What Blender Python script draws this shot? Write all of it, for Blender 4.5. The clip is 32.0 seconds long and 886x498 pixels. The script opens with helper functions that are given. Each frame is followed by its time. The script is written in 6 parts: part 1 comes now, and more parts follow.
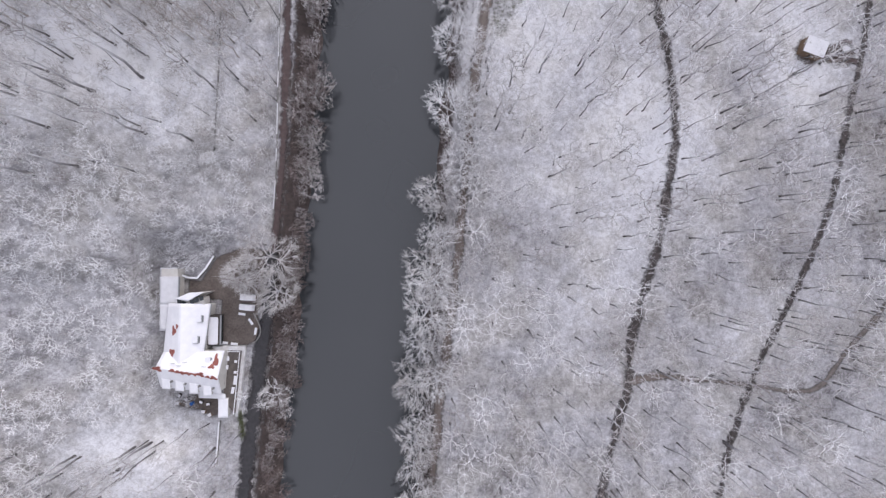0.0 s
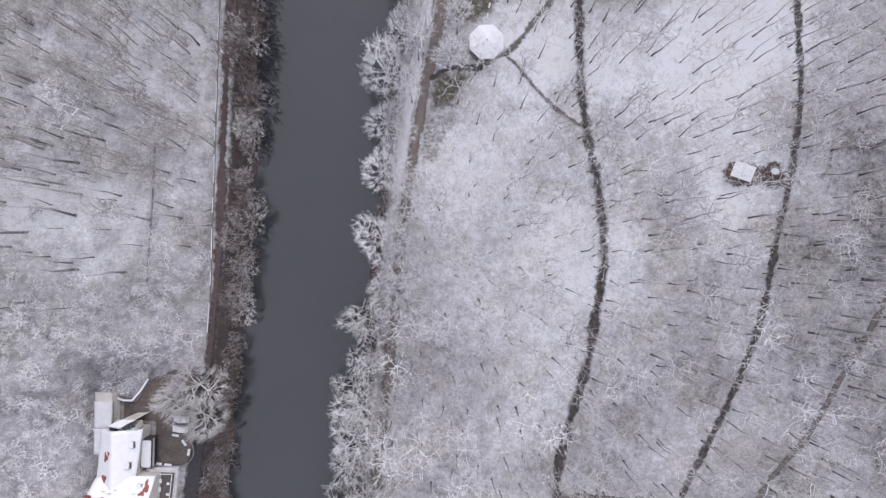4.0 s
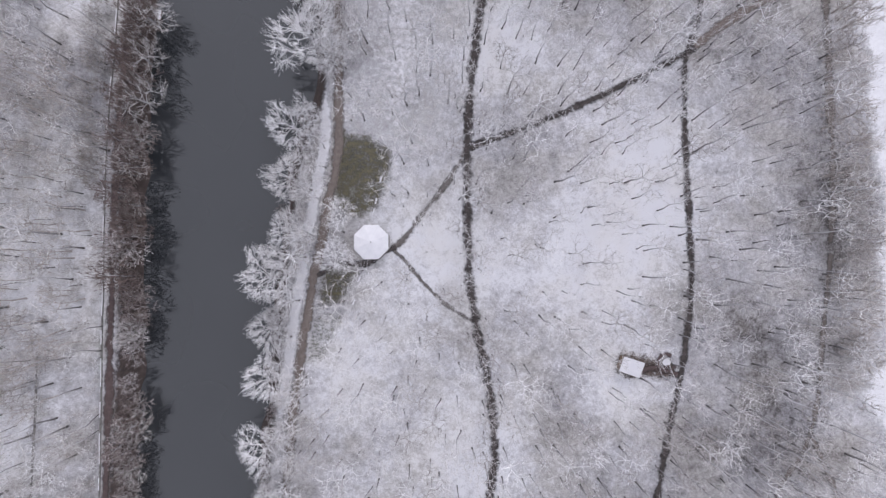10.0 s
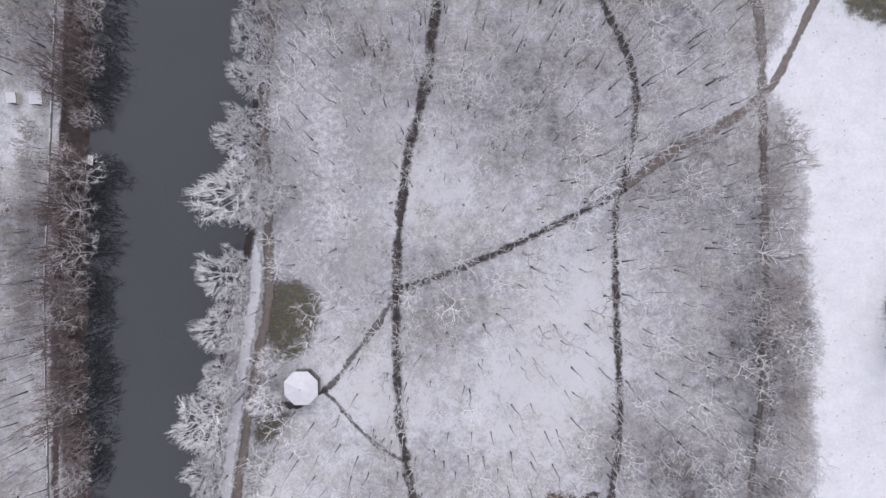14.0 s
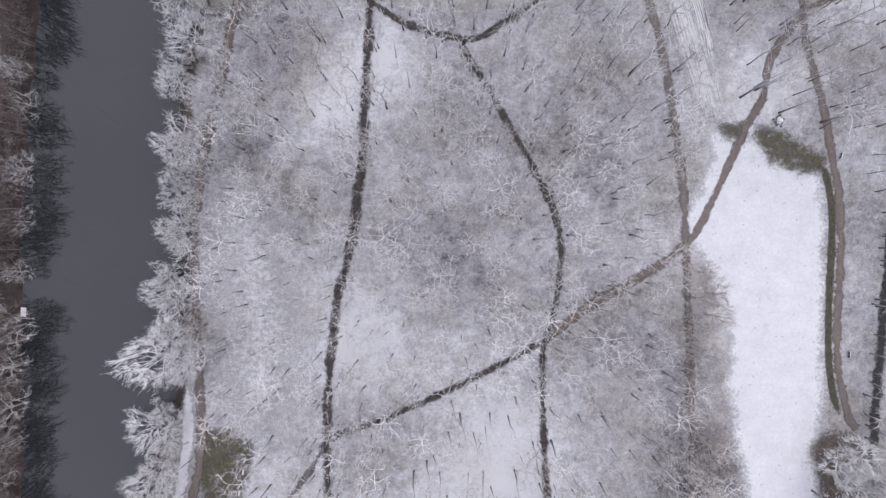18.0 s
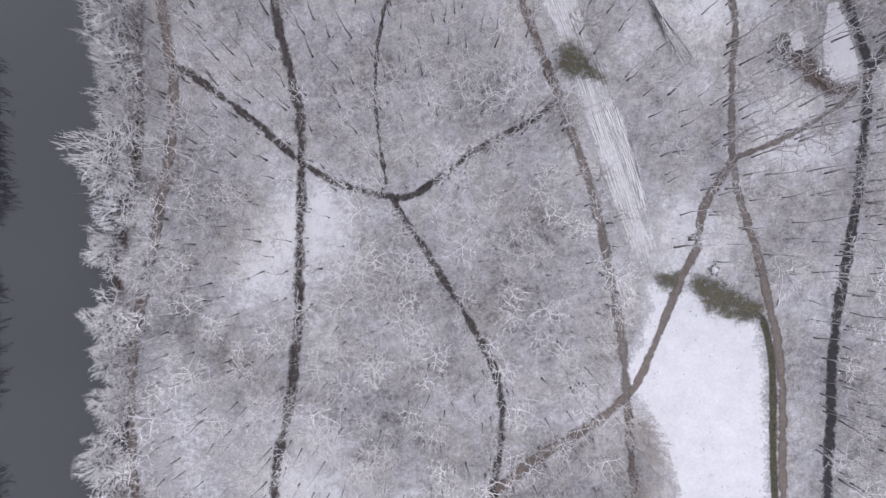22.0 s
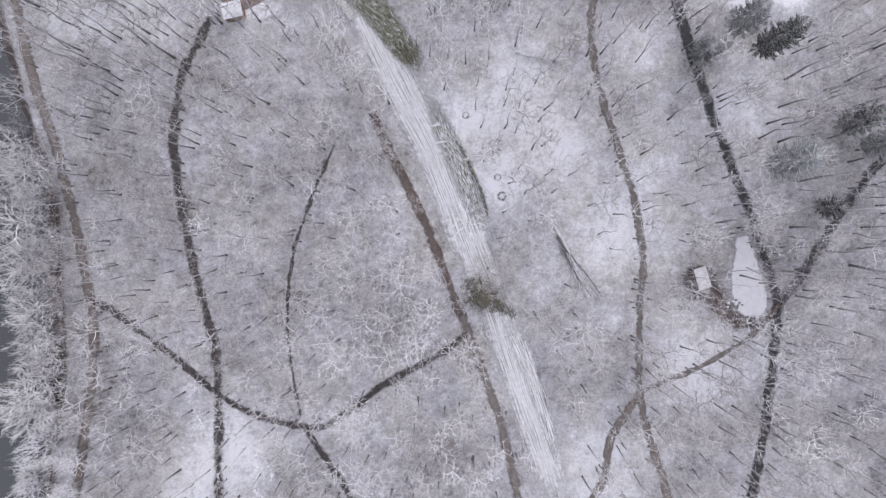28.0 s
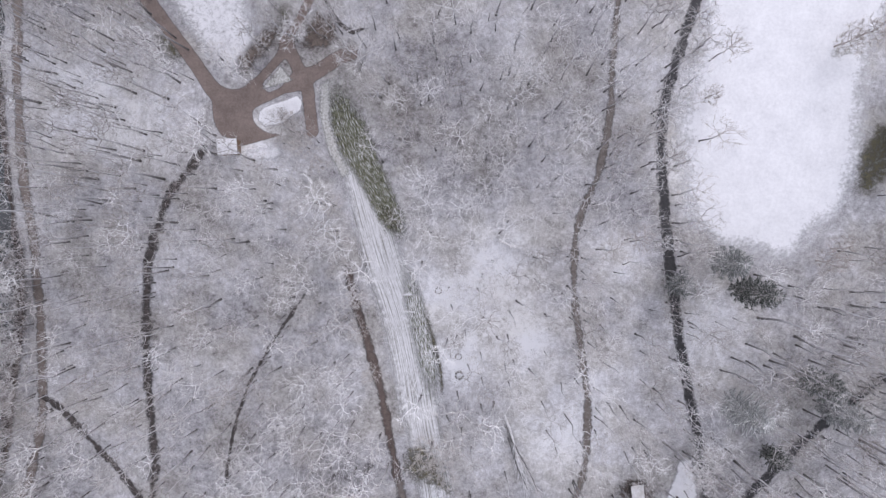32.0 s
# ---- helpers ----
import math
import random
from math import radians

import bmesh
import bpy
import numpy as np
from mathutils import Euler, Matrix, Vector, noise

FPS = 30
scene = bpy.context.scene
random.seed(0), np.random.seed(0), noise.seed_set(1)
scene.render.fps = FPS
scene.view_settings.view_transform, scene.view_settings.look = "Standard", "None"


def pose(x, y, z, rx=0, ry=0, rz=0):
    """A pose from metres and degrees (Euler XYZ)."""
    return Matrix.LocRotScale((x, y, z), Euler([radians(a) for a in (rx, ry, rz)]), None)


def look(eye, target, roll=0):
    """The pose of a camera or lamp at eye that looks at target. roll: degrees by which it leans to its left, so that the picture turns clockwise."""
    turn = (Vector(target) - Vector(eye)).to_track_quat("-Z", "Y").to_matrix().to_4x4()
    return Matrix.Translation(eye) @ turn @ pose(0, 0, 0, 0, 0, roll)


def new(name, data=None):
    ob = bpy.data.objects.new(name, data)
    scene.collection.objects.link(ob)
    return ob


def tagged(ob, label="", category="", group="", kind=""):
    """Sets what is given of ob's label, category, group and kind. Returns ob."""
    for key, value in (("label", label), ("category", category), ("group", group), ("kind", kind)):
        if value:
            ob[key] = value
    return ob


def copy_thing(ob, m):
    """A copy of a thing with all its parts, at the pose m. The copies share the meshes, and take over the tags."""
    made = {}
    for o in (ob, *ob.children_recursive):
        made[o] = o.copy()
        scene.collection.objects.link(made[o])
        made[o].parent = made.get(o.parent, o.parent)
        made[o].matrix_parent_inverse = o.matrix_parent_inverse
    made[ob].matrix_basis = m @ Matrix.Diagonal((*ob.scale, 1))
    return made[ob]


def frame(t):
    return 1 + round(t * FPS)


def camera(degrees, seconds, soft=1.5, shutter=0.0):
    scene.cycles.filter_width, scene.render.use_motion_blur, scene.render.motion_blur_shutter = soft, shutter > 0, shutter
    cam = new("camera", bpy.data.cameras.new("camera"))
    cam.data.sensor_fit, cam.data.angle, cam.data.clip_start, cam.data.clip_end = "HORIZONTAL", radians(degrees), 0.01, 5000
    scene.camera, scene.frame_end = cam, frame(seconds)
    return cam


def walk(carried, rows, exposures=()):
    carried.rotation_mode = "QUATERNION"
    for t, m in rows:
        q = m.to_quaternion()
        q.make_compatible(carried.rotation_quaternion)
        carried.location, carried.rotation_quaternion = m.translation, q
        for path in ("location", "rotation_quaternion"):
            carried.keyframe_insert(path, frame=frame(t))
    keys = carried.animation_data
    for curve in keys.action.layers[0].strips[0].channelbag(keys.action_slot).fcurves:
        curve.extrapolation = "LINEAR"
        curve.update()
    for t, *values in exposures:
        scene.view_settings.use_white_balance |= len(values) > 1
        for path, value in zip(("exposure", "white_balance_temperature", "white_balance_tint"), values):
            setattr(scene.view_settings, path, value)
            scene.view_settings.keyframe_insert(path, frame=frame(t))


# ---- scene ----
cam = camera(91.0, 32.0, soft=1.3)
# seconds, eye, small turns from straight down
PATH_ROWS = [
    (0, 1.85, 3.59, 125.21, 0.84, -1.51, 0.56),
    (1, 6.78, 11.58, 126.1, 1.18, -1.37, 0.58),
    (2, 11.9, 20.03, 127.01, 1.37, -1.23, 0.62),
    (3, 17.39, 29.04, 127.85, 1.38, -1.05, 0.67),
    (4, 23.34, 38.61, 128.55, 1.23, -0.8, 0.73),
    (5, 29.38, 48.37, 128.98, 1.09, -0.6, 0.74),
    (6, 34.98, 57.87, 129.13, 1.14, -0.6, 0.66),
    (7, 40.19, 67.23, 129.14, 1.3, -0.73, 0.48),
    (8, 45.26, 76.71, 129.14, 1.45, -0.88, 0.24),
    (9, 50.55, 86.72, 129.26, 1.4, -0.89, -0.03),
    (10, 56.33, 97.58, 129.57, 1.02, -0.66, -0.23),
    (11, 62.48, 109.16, 129.94, 0.42, -0.27, -0.34),
    (12, 68.77, 121.21, 130.23, -0.24, 0.15, -0.39),
    (13, 75.01, 133.45, 130.4, -0.85, 0.5, -0.47),
    (14, 81.08, 145.62, 130.48, -1.32, 0.72, -0.6),
    (15, 86.74, 157.17, 130.52, -1.47, 0.71, -0.75),
    (16, 92.1, 167.88, 130.56, -1.29, 0.57, -0.89),
    (17, 97.68, 178.69, 130.61, -1.19, 0.56, -1.06),
    (18, 103.41, 189.88, 130.65, -1.23, 0.7, -1.3),
    (19, 109.05, 201.19, 130.62, -1.27, 0.89, -1.65),
    (20, 114.19, 212.3, 130.33, -1.13, 0.94, -2.14),
    (21, 118.7, 223.03, 129.67, -0.71, 0.71, -2.69),
    (22, 122.94, 233.58, 128.92, -0.15, 0.31, -3.18),
    (23, 127.45, 244.31, 128.45, 0.3, -0.05, -3.46),
    (24, 132.56, 255.53, 128.39, 0.45, -0.19, -3.58),
    (25, 138.23, 267.3, 128.61, 0.25, -0.06, -3.64),
    (26, 144.85, 281.1, 128.79, -0.87, 0.35, -3.58),
    (27, 151.22, 291.51, 129.81, -0.95, 1.11, -3.81),
    (27.5, 154.01, 298.12, 129.82, -1.38, 1.3, -3.77),
    (28, 156.53, 305.14, 129.6, -1.89, 1.39, -3.68),
    (28.5, 158.63, 311.57, 129.22, -2.03, 1.42, -2.95),
    (29, 160.45, 317.92, 128.86, -2.06, 1.48, -1.58),
    (29.5, 161.92, 324.8, 128.56, -2.3, 1.54, 0.11),
    (30, 163.25, 332.06, 128.23, -2.65, 1.68, 1.82),
    (30.5, 164.57, 339.2, 127.85, -2.87, 1.96, 3.47),
    (31, 165.62, 346, 127.5, -2.86, 2.21, 5.04),
    (31.5, 166.11, 352.41, 127.44, -2.72, 2.27, 6.29),
    (32, 165.93, 358.7, 127.88, -2.6, 2.02, 6.92),
]
walk(cam, [(t, pose(x, y, z, rx, ry, rz)) for t, x, y, z, rx, ry, rz in PATH_ROWS], exposures=[(0.0, 0.38, 6320, 17), (8.0, 0.34, 6330, 17), (13.0, 0.26, 6330, 17), (24.0, 0.34, 6320, 17), (28.0, 0.40, 6300, 17), (32.0, 0.31, 6300, 17)])

# ---------------------------------------------------------------- light
SUN_EL, SUN_AZ = 28.0, 20.0
world = bpy.data.worlds.new("overcast_sky")
scene.world = world
world.use_nodes = True
wn, wl = world.node_tree.nodes, world.node_tree.links
sky = wn.new("ShaderNodeTexSky")
sky.sky_type, sky.sun_disc = "NISHITA", False
sky.sun_elevation, sky.sun_rotation = radians(SUN_EL), radians(SUN_AZ)
sky.air_density, sky.dust_density = 1.0, 4.0
soften = wn.new("ShaderNodeHueSaturation")
soften.inputs["Saturation"].default_value = 0.22
wl.new(sky.outputs[0], soften.inputs["Color"])
wl.new(soften.outputs[0], wn["Background"].inputs["Color"])
wn["Background"].inputs["Strength"].default_value = 0.06
# the even veil of cloud below the blue
veil = wn.new("ShaderNodeBackground")
veil.inputs["Color"].default_value, veil.inputs["Strength"].default_value = (0.90, 0.93, 1.0, 1), 0.55
both = wn.new("ShaderNodeAddShader")
wl.new(wn["Background"].outputs[0], both.inputs[0])
wl.new(veil.outputs[0], both.inputs[1])
wl.new(both.outputs[0], wn["World Output"].inputs["Surface"])
sun = new("sun", bpy.data.lights.new("sun", "SUN"))
sun.data.energy, sun.data.angle, sun.data.color = 0.6, radians(30), (1.0, 0.97, 0.95)
az = radians(SUN_AZ)
sun.matrix_world = look((0, 0, 300), (-math.sin(az) * 300 / math.tan(radians(SUN_EL)), -math.cos(az) * 300 / math.tan(radians(SUN_EL)), 0))


# ---------------------------------------------------------------- materials
def material(name, rough=0.8, metal=0.0):
    m = bpy.data.materials.new(name)
    m.use_nodes = True
    b = m.node_tree.nodes["Principled BSDF"]
    b.inputs["Roughness"].default_value, b.inputs["Metallic"].default_value = rough, metal
    return m, m.node_tree.nodes, m.node_tree.links, b


def ramp(nodes, links, src, stops):
    r = nodes.new("ShaderNodeValToRGB")
    e = r.color_ramp.elements
    while len(e) < len(stops):
        e.new(0.5)
    for k, (p, c) in zip(e, stops):
        k.position, k.color = p, (*c, 1) if len(c) == 3 else c
    links.new(src, r.inputs[0])
    return r.outputs[0]


def noise_of(nodes, links, scale, detail=4.0, rough=0.6, vec=None, distort=0.0):
    n = nodes.new("ShaderNodeTexNoise")
    n.inputs["Scale"].default_value, n.inputs["Detail"].default_value = scale, detail
    n.inputs["Roughness"].default_value, n.inputs["Distortion"].default_value = rough, distort
    if vec is not None:
        links.new(vec, n.inputs["Vector"])
    return n.outputs[0]


def position(nodes, links, sx=1.0, sy=1.0, sz=1.0, turn=0.0):
    g = nodes.new("ShaderNodeNewGeometry")
    mp = nodes.new("ShaderNodeMapping")
    mp.inputs["Scale"].default_value = (sx, sy, sz)
    mp.inputs["Rotation"].default_value = (0, 0, radians(turn))
    links.new(g.outputs["Position"], mp.inputs["Vector"])
    return mp.outputs[0]


def mixed(nodes, links, fac, a, b):
    m = nodes.new("ShaderNodeMix")
    m.data_type = "RGBA"
    for sock, v in ((m.inputs[0], fac), (m.inputs[6], a), (m.inputs[7], b)):
        if isinstance(v, (int, float)):
            sock.default_value = v
        elif isinstance(v, tuple):
            sock.default_value = (*v, 1)
        else:
            links.new(v, sock)
    return m.outputs[2]


def math_of(nodes, links, op, a, b=0.0, clamp=False):
    m = nodes.new("ShaderNodeMath")
    m.operation, m.use_clamp = op, clamp
    for sock, v in ((m.inputs[0], a), (m.inputs[1], b)):
        if isinstance(v, (int, float)):
            sock.default_value = v
        else:
            links.new(v, sock)
    return m.outputs[0]


def bumped(nodes, links, bsdf, height, strength=0.4, distance=0.05):
    b = nodes.new("ShaderNodeBump")
    b.inputs["Strength"].default_value, b.inputs["Distance"].default_value = strength, distance
    links.new(height, b.inputs["Height"])
    links.new(b.outputs[0], bsdf.inputs["Normal"])


def two_tone(name, a, b, scale=1.0, rough=0.8, lo=0.35, hi=0.65, bump=0.3, fine=18.0, metal=0.0, distance=0.03):
    """A surface that varies between two colours in blotches, with a finer grain over it."""
    m, n, l, bs = material(name, rough, metal)
    p = position(n, l)
    big = noise_of(n, l, scale, 4, 0.6, p)
    small = noise_of(n, l, scale * fine, 3, 0.6, p)
    f = math_of(n, l, "ADD", math_of(n, l, "MULTIPLY", big, 0.7), math_of(n, l, "MULTIPLY", small, 0.3))
    l.new(ramp(n, l, f, [(lo, a), (hi, b)]), bs.inputs["Base Color"])
    bumped(n, l, bs, small, bump, distance)
    return m




def forest_floor_material():
    """Thin snow over leaf litter: patchy, in three scales."""
    m, n, l, bs = material("snowy_forest_floor", 0.85)
    p = position(n, l)
    big, mid, fine = noise_of(n, l, 0.03, 4, 0.55, p), noise_of(n, l, 0.28, 5, 0.65, p), noise_of(n, l, 3.0, 4, 0.75, p)
    clump = noise_of(n, l, 0.95, 4, 0.7, p, 0.8)
    f = math_of(n, l, "ADD", math_of(n, l, "MULTIPLY", mid, 0.36), math_of(n, l, "ADD", math_of(n, l, "MULTIPLY", clump, 0.36), math_of(n, l, "MULTIPLY", fine, 0.28)))
    f = math_of(n, l, "ADD", f, math_of(n, l, "MULTIPLY", math_of(n, l, "SUBTRACT", big, 0.5), 0.38))
    # depth: tone of each zone; the darker ones hold some shade as colour
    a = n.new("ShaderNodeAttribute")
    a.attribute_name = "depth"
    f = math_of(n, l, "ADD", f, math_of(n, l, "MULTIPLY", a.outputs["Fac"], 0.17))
    tint = ramp(n, l, noise_of(n, l, 0.055, 4, 0.6, position(n, l, 1, 1, 1, 30)), [(0.44, (0, 0, 0)), (0.60, (1, 1, 1))])
    l.new(mixed(n, l, tint, ramp(n, l, f, FLOOR_STOPS), ramp(n, l, f, LITTER_STOPS)), bs.inputs["Base Color"])
    bumped(n, l, bs, fine, 0.5, 0.12)
    return m


LITTER_STOPS = [(0.35, (0.10, 0.089, 0.085)), (0.44, (0.275, 0.262, 0.256)), (0.55, (0.475, 0.463, 0.456)), (0.68, (0.76, 0.755, 0.765))]
FLOOR_STOPS = [(0.34, (0.095, 0.088, 0.092)), (0.43, (0.285, 0.278, 0.292)), (0.54, (0.49, 0.487, 0.512)), (0.67, (0.78, 0.785, 0.82))]


def edge_attr(nodes):
    a = nodes.new("ShaderNodeAttribute")
    a.attribute_name = "edge"
    return a.outputs["Fac"]


def patch_material(name, inner_a, inner_b, scale, soft_edge=0.5, rows=None, cover=0.0, ragged=3.0):
    """A patch of ground that frays out into what lies round it. rows: colour between mown rows, and their stretch and turn."""
    m, n, l, bs = material(name, 0.9)
    p = position(n, l)
    blotch = noise_of(n, l, scale, 5, 0.7, p)
    fine = noise_of(n, l, scale * 7, 3, 0.7, p)
    both = math_of(n, l, "ADD", math_of(n, l, "MULTIPLY", blotch, 0.55), math_of(n, l, "MULTIPLY", fine, 0.45))
    colour = ramp(n, l, both, [(0.38, inner_a), (0.62, inner_b)])
    if rows:
        at = n.new("ShaderNodeAttribute")
        at.attribute_name = "rows"
        sp = n.new("ShaderNodeMapping")
        sp.inputs["Scale"].default_value = (rows[1], rows[2], 1)
        l.new(at.outputs["Vector"], sp.inputs["Vector"])
        streak = noise_of(n, l, 1.0, 3, 0.6, sp.outputs[0])
        k = ramp(n, l, math_of(n, l, "ADD", math_of(n, l, "MULTIPLY", streak, 0.75), math_of(n, l, "MULTIPLY", fine, 0.25)), [(rows[4], (0, 0, 0)), (rows[4] + 0.10, (1, 1, 1))])
        colour = mixed(n, l, k, colour, rows[0])
    l.new(colour, bs.inputs["Base Color"])
    e = math_of(n, l, "ADD", edge_attr(n), math_of(n, l, "MULTIPLY", math_of(n, l, "SUBTRACT", both, 0.5 + cover), ragged))
    l.new(ramp(n, l, e, [(0.15, (0, 0, 0)), (0.15 + soft_edge, (1, 1, 1))]), bs.inputs["Alpha"])
    bumped(n, l, bs, fine, 0.4, 0.06)
    return m


def frost_material(name, bark, frost, lo, hi, base, grain=1.7):
    """Bark below, frost and snow on what faces up; trees differ in how much they carry."""
    m, n, l, bs = material(name, 0.85)
    g = n.new("ShaderNodeNewGeometry")
    sep = n.new("ShaderNodeSeparateXYZ")
    l.new(g.outputs["Normal"], sep.inputs[0])
    a = n.new("ShaderNodeAttribute")
    a.attribute_name = "frost"
    oi = n.new("ShaderNodeObjectInfo")
    amount = math_of(n, l, "ADD", a.outputs["Fac"], math_of(n, l, "MULTIPLY", math_of(n, l, "SUBTRACT", oi.outputs["Random"], 0.5), 0.5))
    p = position(n, l)
    speck = noise_of(n, l, grain, 3, 0.6, p)
    up = ramp(n, l, sep.outputs[2], [(lo, (0, 0, 0)), (hi, (1, 1, 1))])
    k = math_of(n, l, "ADD", math_of(n, l, "SUBTRACT", amount, 0.5), math_of(n, l, "ADD", math_of(n, l, "MULTIPLY", math_of(n, l, "SUBTRACT", speck, 0.5), 1.2), base))
    k = math_of(n, l, "MULTIPLY", k, up, True)
    dark = ramp(n, l, speck, [(0.35, bark), (0.65, tuple(v * 1.7 for v in bark))])
    l.new(mixed(n, l, k, dark, frost), bs.inputs["Base Color"])
    return m


def trunk_material():
    """Dark bark at the foot of a tree, rime on its thin upper stem."""
    m, n, l, bs = material("dark_bark", 0.9)
    a = n.new("ShaderNodeAttribute")
    a.attribute_name = "frost"
    p = position(n, l, 1, 1, 0.35)
    grain = noise_of(n, l, 6.0, 4, 0.7, p)
    speck = noise_of(n, l, 1.1, 3, 0.6, p)
    dark = ramp(n, l, grain, [(0.35, (0.048, 0.044, 0.045)), (0.65, (0.15, 0.14, 0.138))])
    k = math_of(n, l, "MULTIPLY", a.outputs["Fac"], math_of(n, l, "ADD", speck, 0.3), True)
    l.new(mixed(n, l, k, dark, (0.60, 0.60, 0.63)), bs.inputs["Base Color"])
    bumped(n, l, bs, grain, 0.6, 0.04)
    return m


def water_material():
    m, n, l, bs = material("river_water", 0.06)
    p = position(n, l)
    big = noise_of(n, l, 0.02, 2, 0.5, p)
    l.new(ramp(n, l, big, [(0.35, (0.0245, 0.0278, 0.032)), (0.65, (0.0295, 0.0328, 0.037))]), bs.inputs["Base Color"])
    bs.inputs["IOR"].default_value, bs.inputs["Specular IOR Level"].default_value = 1.5, 1.0
    bumped(n, l, bs, noise_of(n, l, 0.9, 3, 0.5, p), 0.05, 0.05)
    return m


M_FLOOR = forest_floor_material()
M_WATER = water_material()
def path_material(name, a, b, amount, scale=0.35):
    """Trodden ground, wet and uneven, that frays at its borders and is snowed over in places."""
    m, n, l, bs = material(name, 0.85)
    p = position(n, l)
    big, mid, fine = noise_of(n, l, scale * 0.4, 3, 0.5, p), noise_of(n, l, scale * 2, 4, 0.65, p), noise_of(n, l, 5.0, 4, 0.7, p)
    l.new(ramp(n, l, math_of(n, l, "ADD", math_of(n, l, "MULTIPLY", mid, 0.6), math_of(n, l, "MULTIPLY", fine, 0.4)), [(0.36, a), (0.64, b)]), bs.inputs["Base Color"])
    e = math_of(n, l, "ADD", math_of(n, l, "MULTIPLY", edge_attr(n), 0.75), math_of(n, l, "ADD", math_of(n, l, "MULTIPLY", math_of(n, l, "ADD", big, mid), -1.2), math_of(n, l, "MULTIPLY", fine, -0.6)))
    l.new(ramp(n, l, math_of(n, l, "ADD", e, 1.58 - amount), [(0.0, (0, 0, 0)), (0.45, (1, 1, 1))]), bs.inputs["Alpha"])
    bumped(n, l, bs, fine, 0.4, 0.05)
    return m


M_EARTH = path_material("wet_dark_earth_path", (0.020, 0.017, 0.018), (0.118, 0.10, 0.095), 0.13)
M_FAINT = path_material("thinly_snowed_footpath", (0.085, 0.074, 0.07), (0.25, 0.23, 0.22), 0.27)
M_TRACK = path_material("brown_gravel_track", (0.105, 0.088, 0.080), (0.26, 0.232, 0.215), 0.13)
M_RIVER_TRACK = path_material("brown_riverside_gravel", (0.135, 0.110, 0.098), (0.25, 0.212, 0.192), 0.04)
M_REDPATH = path_material("reddish_brown_path", (0.062, 0.045, 0.044), (0.14, 0.10, 0.097), 0.10)
M_SOIL_PATH = path_material("trodden_brown_earth", (0.065, 0.048, 0.044), (0.18, 0.14, 0.125), 0.05)
M_ASPHALT = path_material("wet_asphalt", (0.030, 0.030, 0.034), (0.066, 0.063, 0.067), 0.03)
M_PLAZA = patch_material("brown_sandy_square", (0.165, 0.128, 0.115), (0.255, 0.205, 0.185), 0.25, 0.35, ragged=0.8)
M_MEADOW = patch_material("snow_meadow", (0.67, 0.675, 0.71), (0.80, 0.805, 0.84), 0.15, 0.7, ragged=2.0, cover=-0.05)
M_GRASS = patch_material("green_grass_under_thaw", (0.026, 0.026, 0.012), (0.165, 0.15, 0.098), 0.5, 1.0, cover=0.055, ragged=3.6)
M_GRASS_EDGE = patch_material("dark_grass_edge", (0.030, 0.030, 0.018), (0.12, 0.11, 0.075), 0.8, 0.5, ragged=1.6, cover=-0.04)
M_GRASS_THIN = patch_material("green_grass_with_snow_tufts", (0.05, 0.054, 0.03), (0.20, 0.20, 0.14), 0.9, 0.8, cover=0.15, ragged=4.5)
M_ROWS = patch_material("green_mown_rows", (0.045, 0.052, 0.028), (0.16, 0.165, 0.105), 0.8, 1.0, ((0.74, 0.74, 0.77), 5.0, 0.4, 0, 0.46), ragged=1.5)
M_ROWS_GREEN = patch_material("green_grass_rows_with_snow_specks", (0.040, 0.044, 0.022), (0.15, 0.15, 0.095), 0.7, 0.5, ((0.66, 0.67, 0.67), 5.5, 0.45, 0, 0.515), ragged=2.6)
M_STRIP = patch_material("mown_strip_with_snow_rows", (0.58, 0.58, 0.60), (0.82, 0.82, 0.85), 0.7, 0.6, ((0.19, 0.187, 0.165), 4.6, 0.07, 0, 0.505), ragged=1.6)
M_ROWS_THIN = patch_material("thin_dark_mown_rows", (0.07, 0.068, 0.05), (0.16, 0.15, 0.12), 0.8, 0.6, ((0.78, 0.78, 0.81), 3.8, 0.12, 0, 0.42), ragged=2.5)
M_ISLAND = patch_material("snow_over_short_grass", (0.19, 0.185, 0.15), (0.74, 0.74, 0.75), 1.6, 0.5, ragged=1.2, cover=-0.1)
M_VERGE = patch_material("snowy_verge", (0.68, 0.68, 0.71), (0.80, 0.80, 0.83), 0.5, 0.4, ragged=1.8, cover=-0.04)
M_SOIL = patch_material("brown_bare_soil", (0.060, 0.045, 0.040), (0.20, 0.165, 0.145), 0.6, 0.7, ragged=3.5)
M_VERGE_SOFT = patch_material("thin_snow_verge", (0.64, 0.64, 0.67), (0.80, 0.80, 0.83), 0.6, 0.9, ragged=3.2)
M_BANK = patch_material("brown_river_bank", (0.028, 0.021, 0.020), (0.095, 0.072, 0.065), 0.7, 0.4, ragged=1.7, cover=-0.12)
M_TRUNK = trunk_material()
M_LIMB = frost_material("frosted_branches", (0.205, 0.19, 0.184), (0.88, 0.88, 0.90), -0.2, 0.3, 0.48)
M_WHITE_TWIG = frost_material("rime_white_twigs", (0.22, 0.20, 0.195), (0.88, 0.88, 0.90), -0.2, 0.3, 0.55)
M_GREY_TWIG = frost_material("grey_brown_twigs", (0.30, 0.275, 0.26), (0.72, 0.71, 0.72), 0.0, 0.5, 0.25)
M_TWIG = frost_material("frosted_twigs", (0.275, 0.258, 0.25), (0.82, 0.82, 0.84), -0.2, 0.25, 0.34)
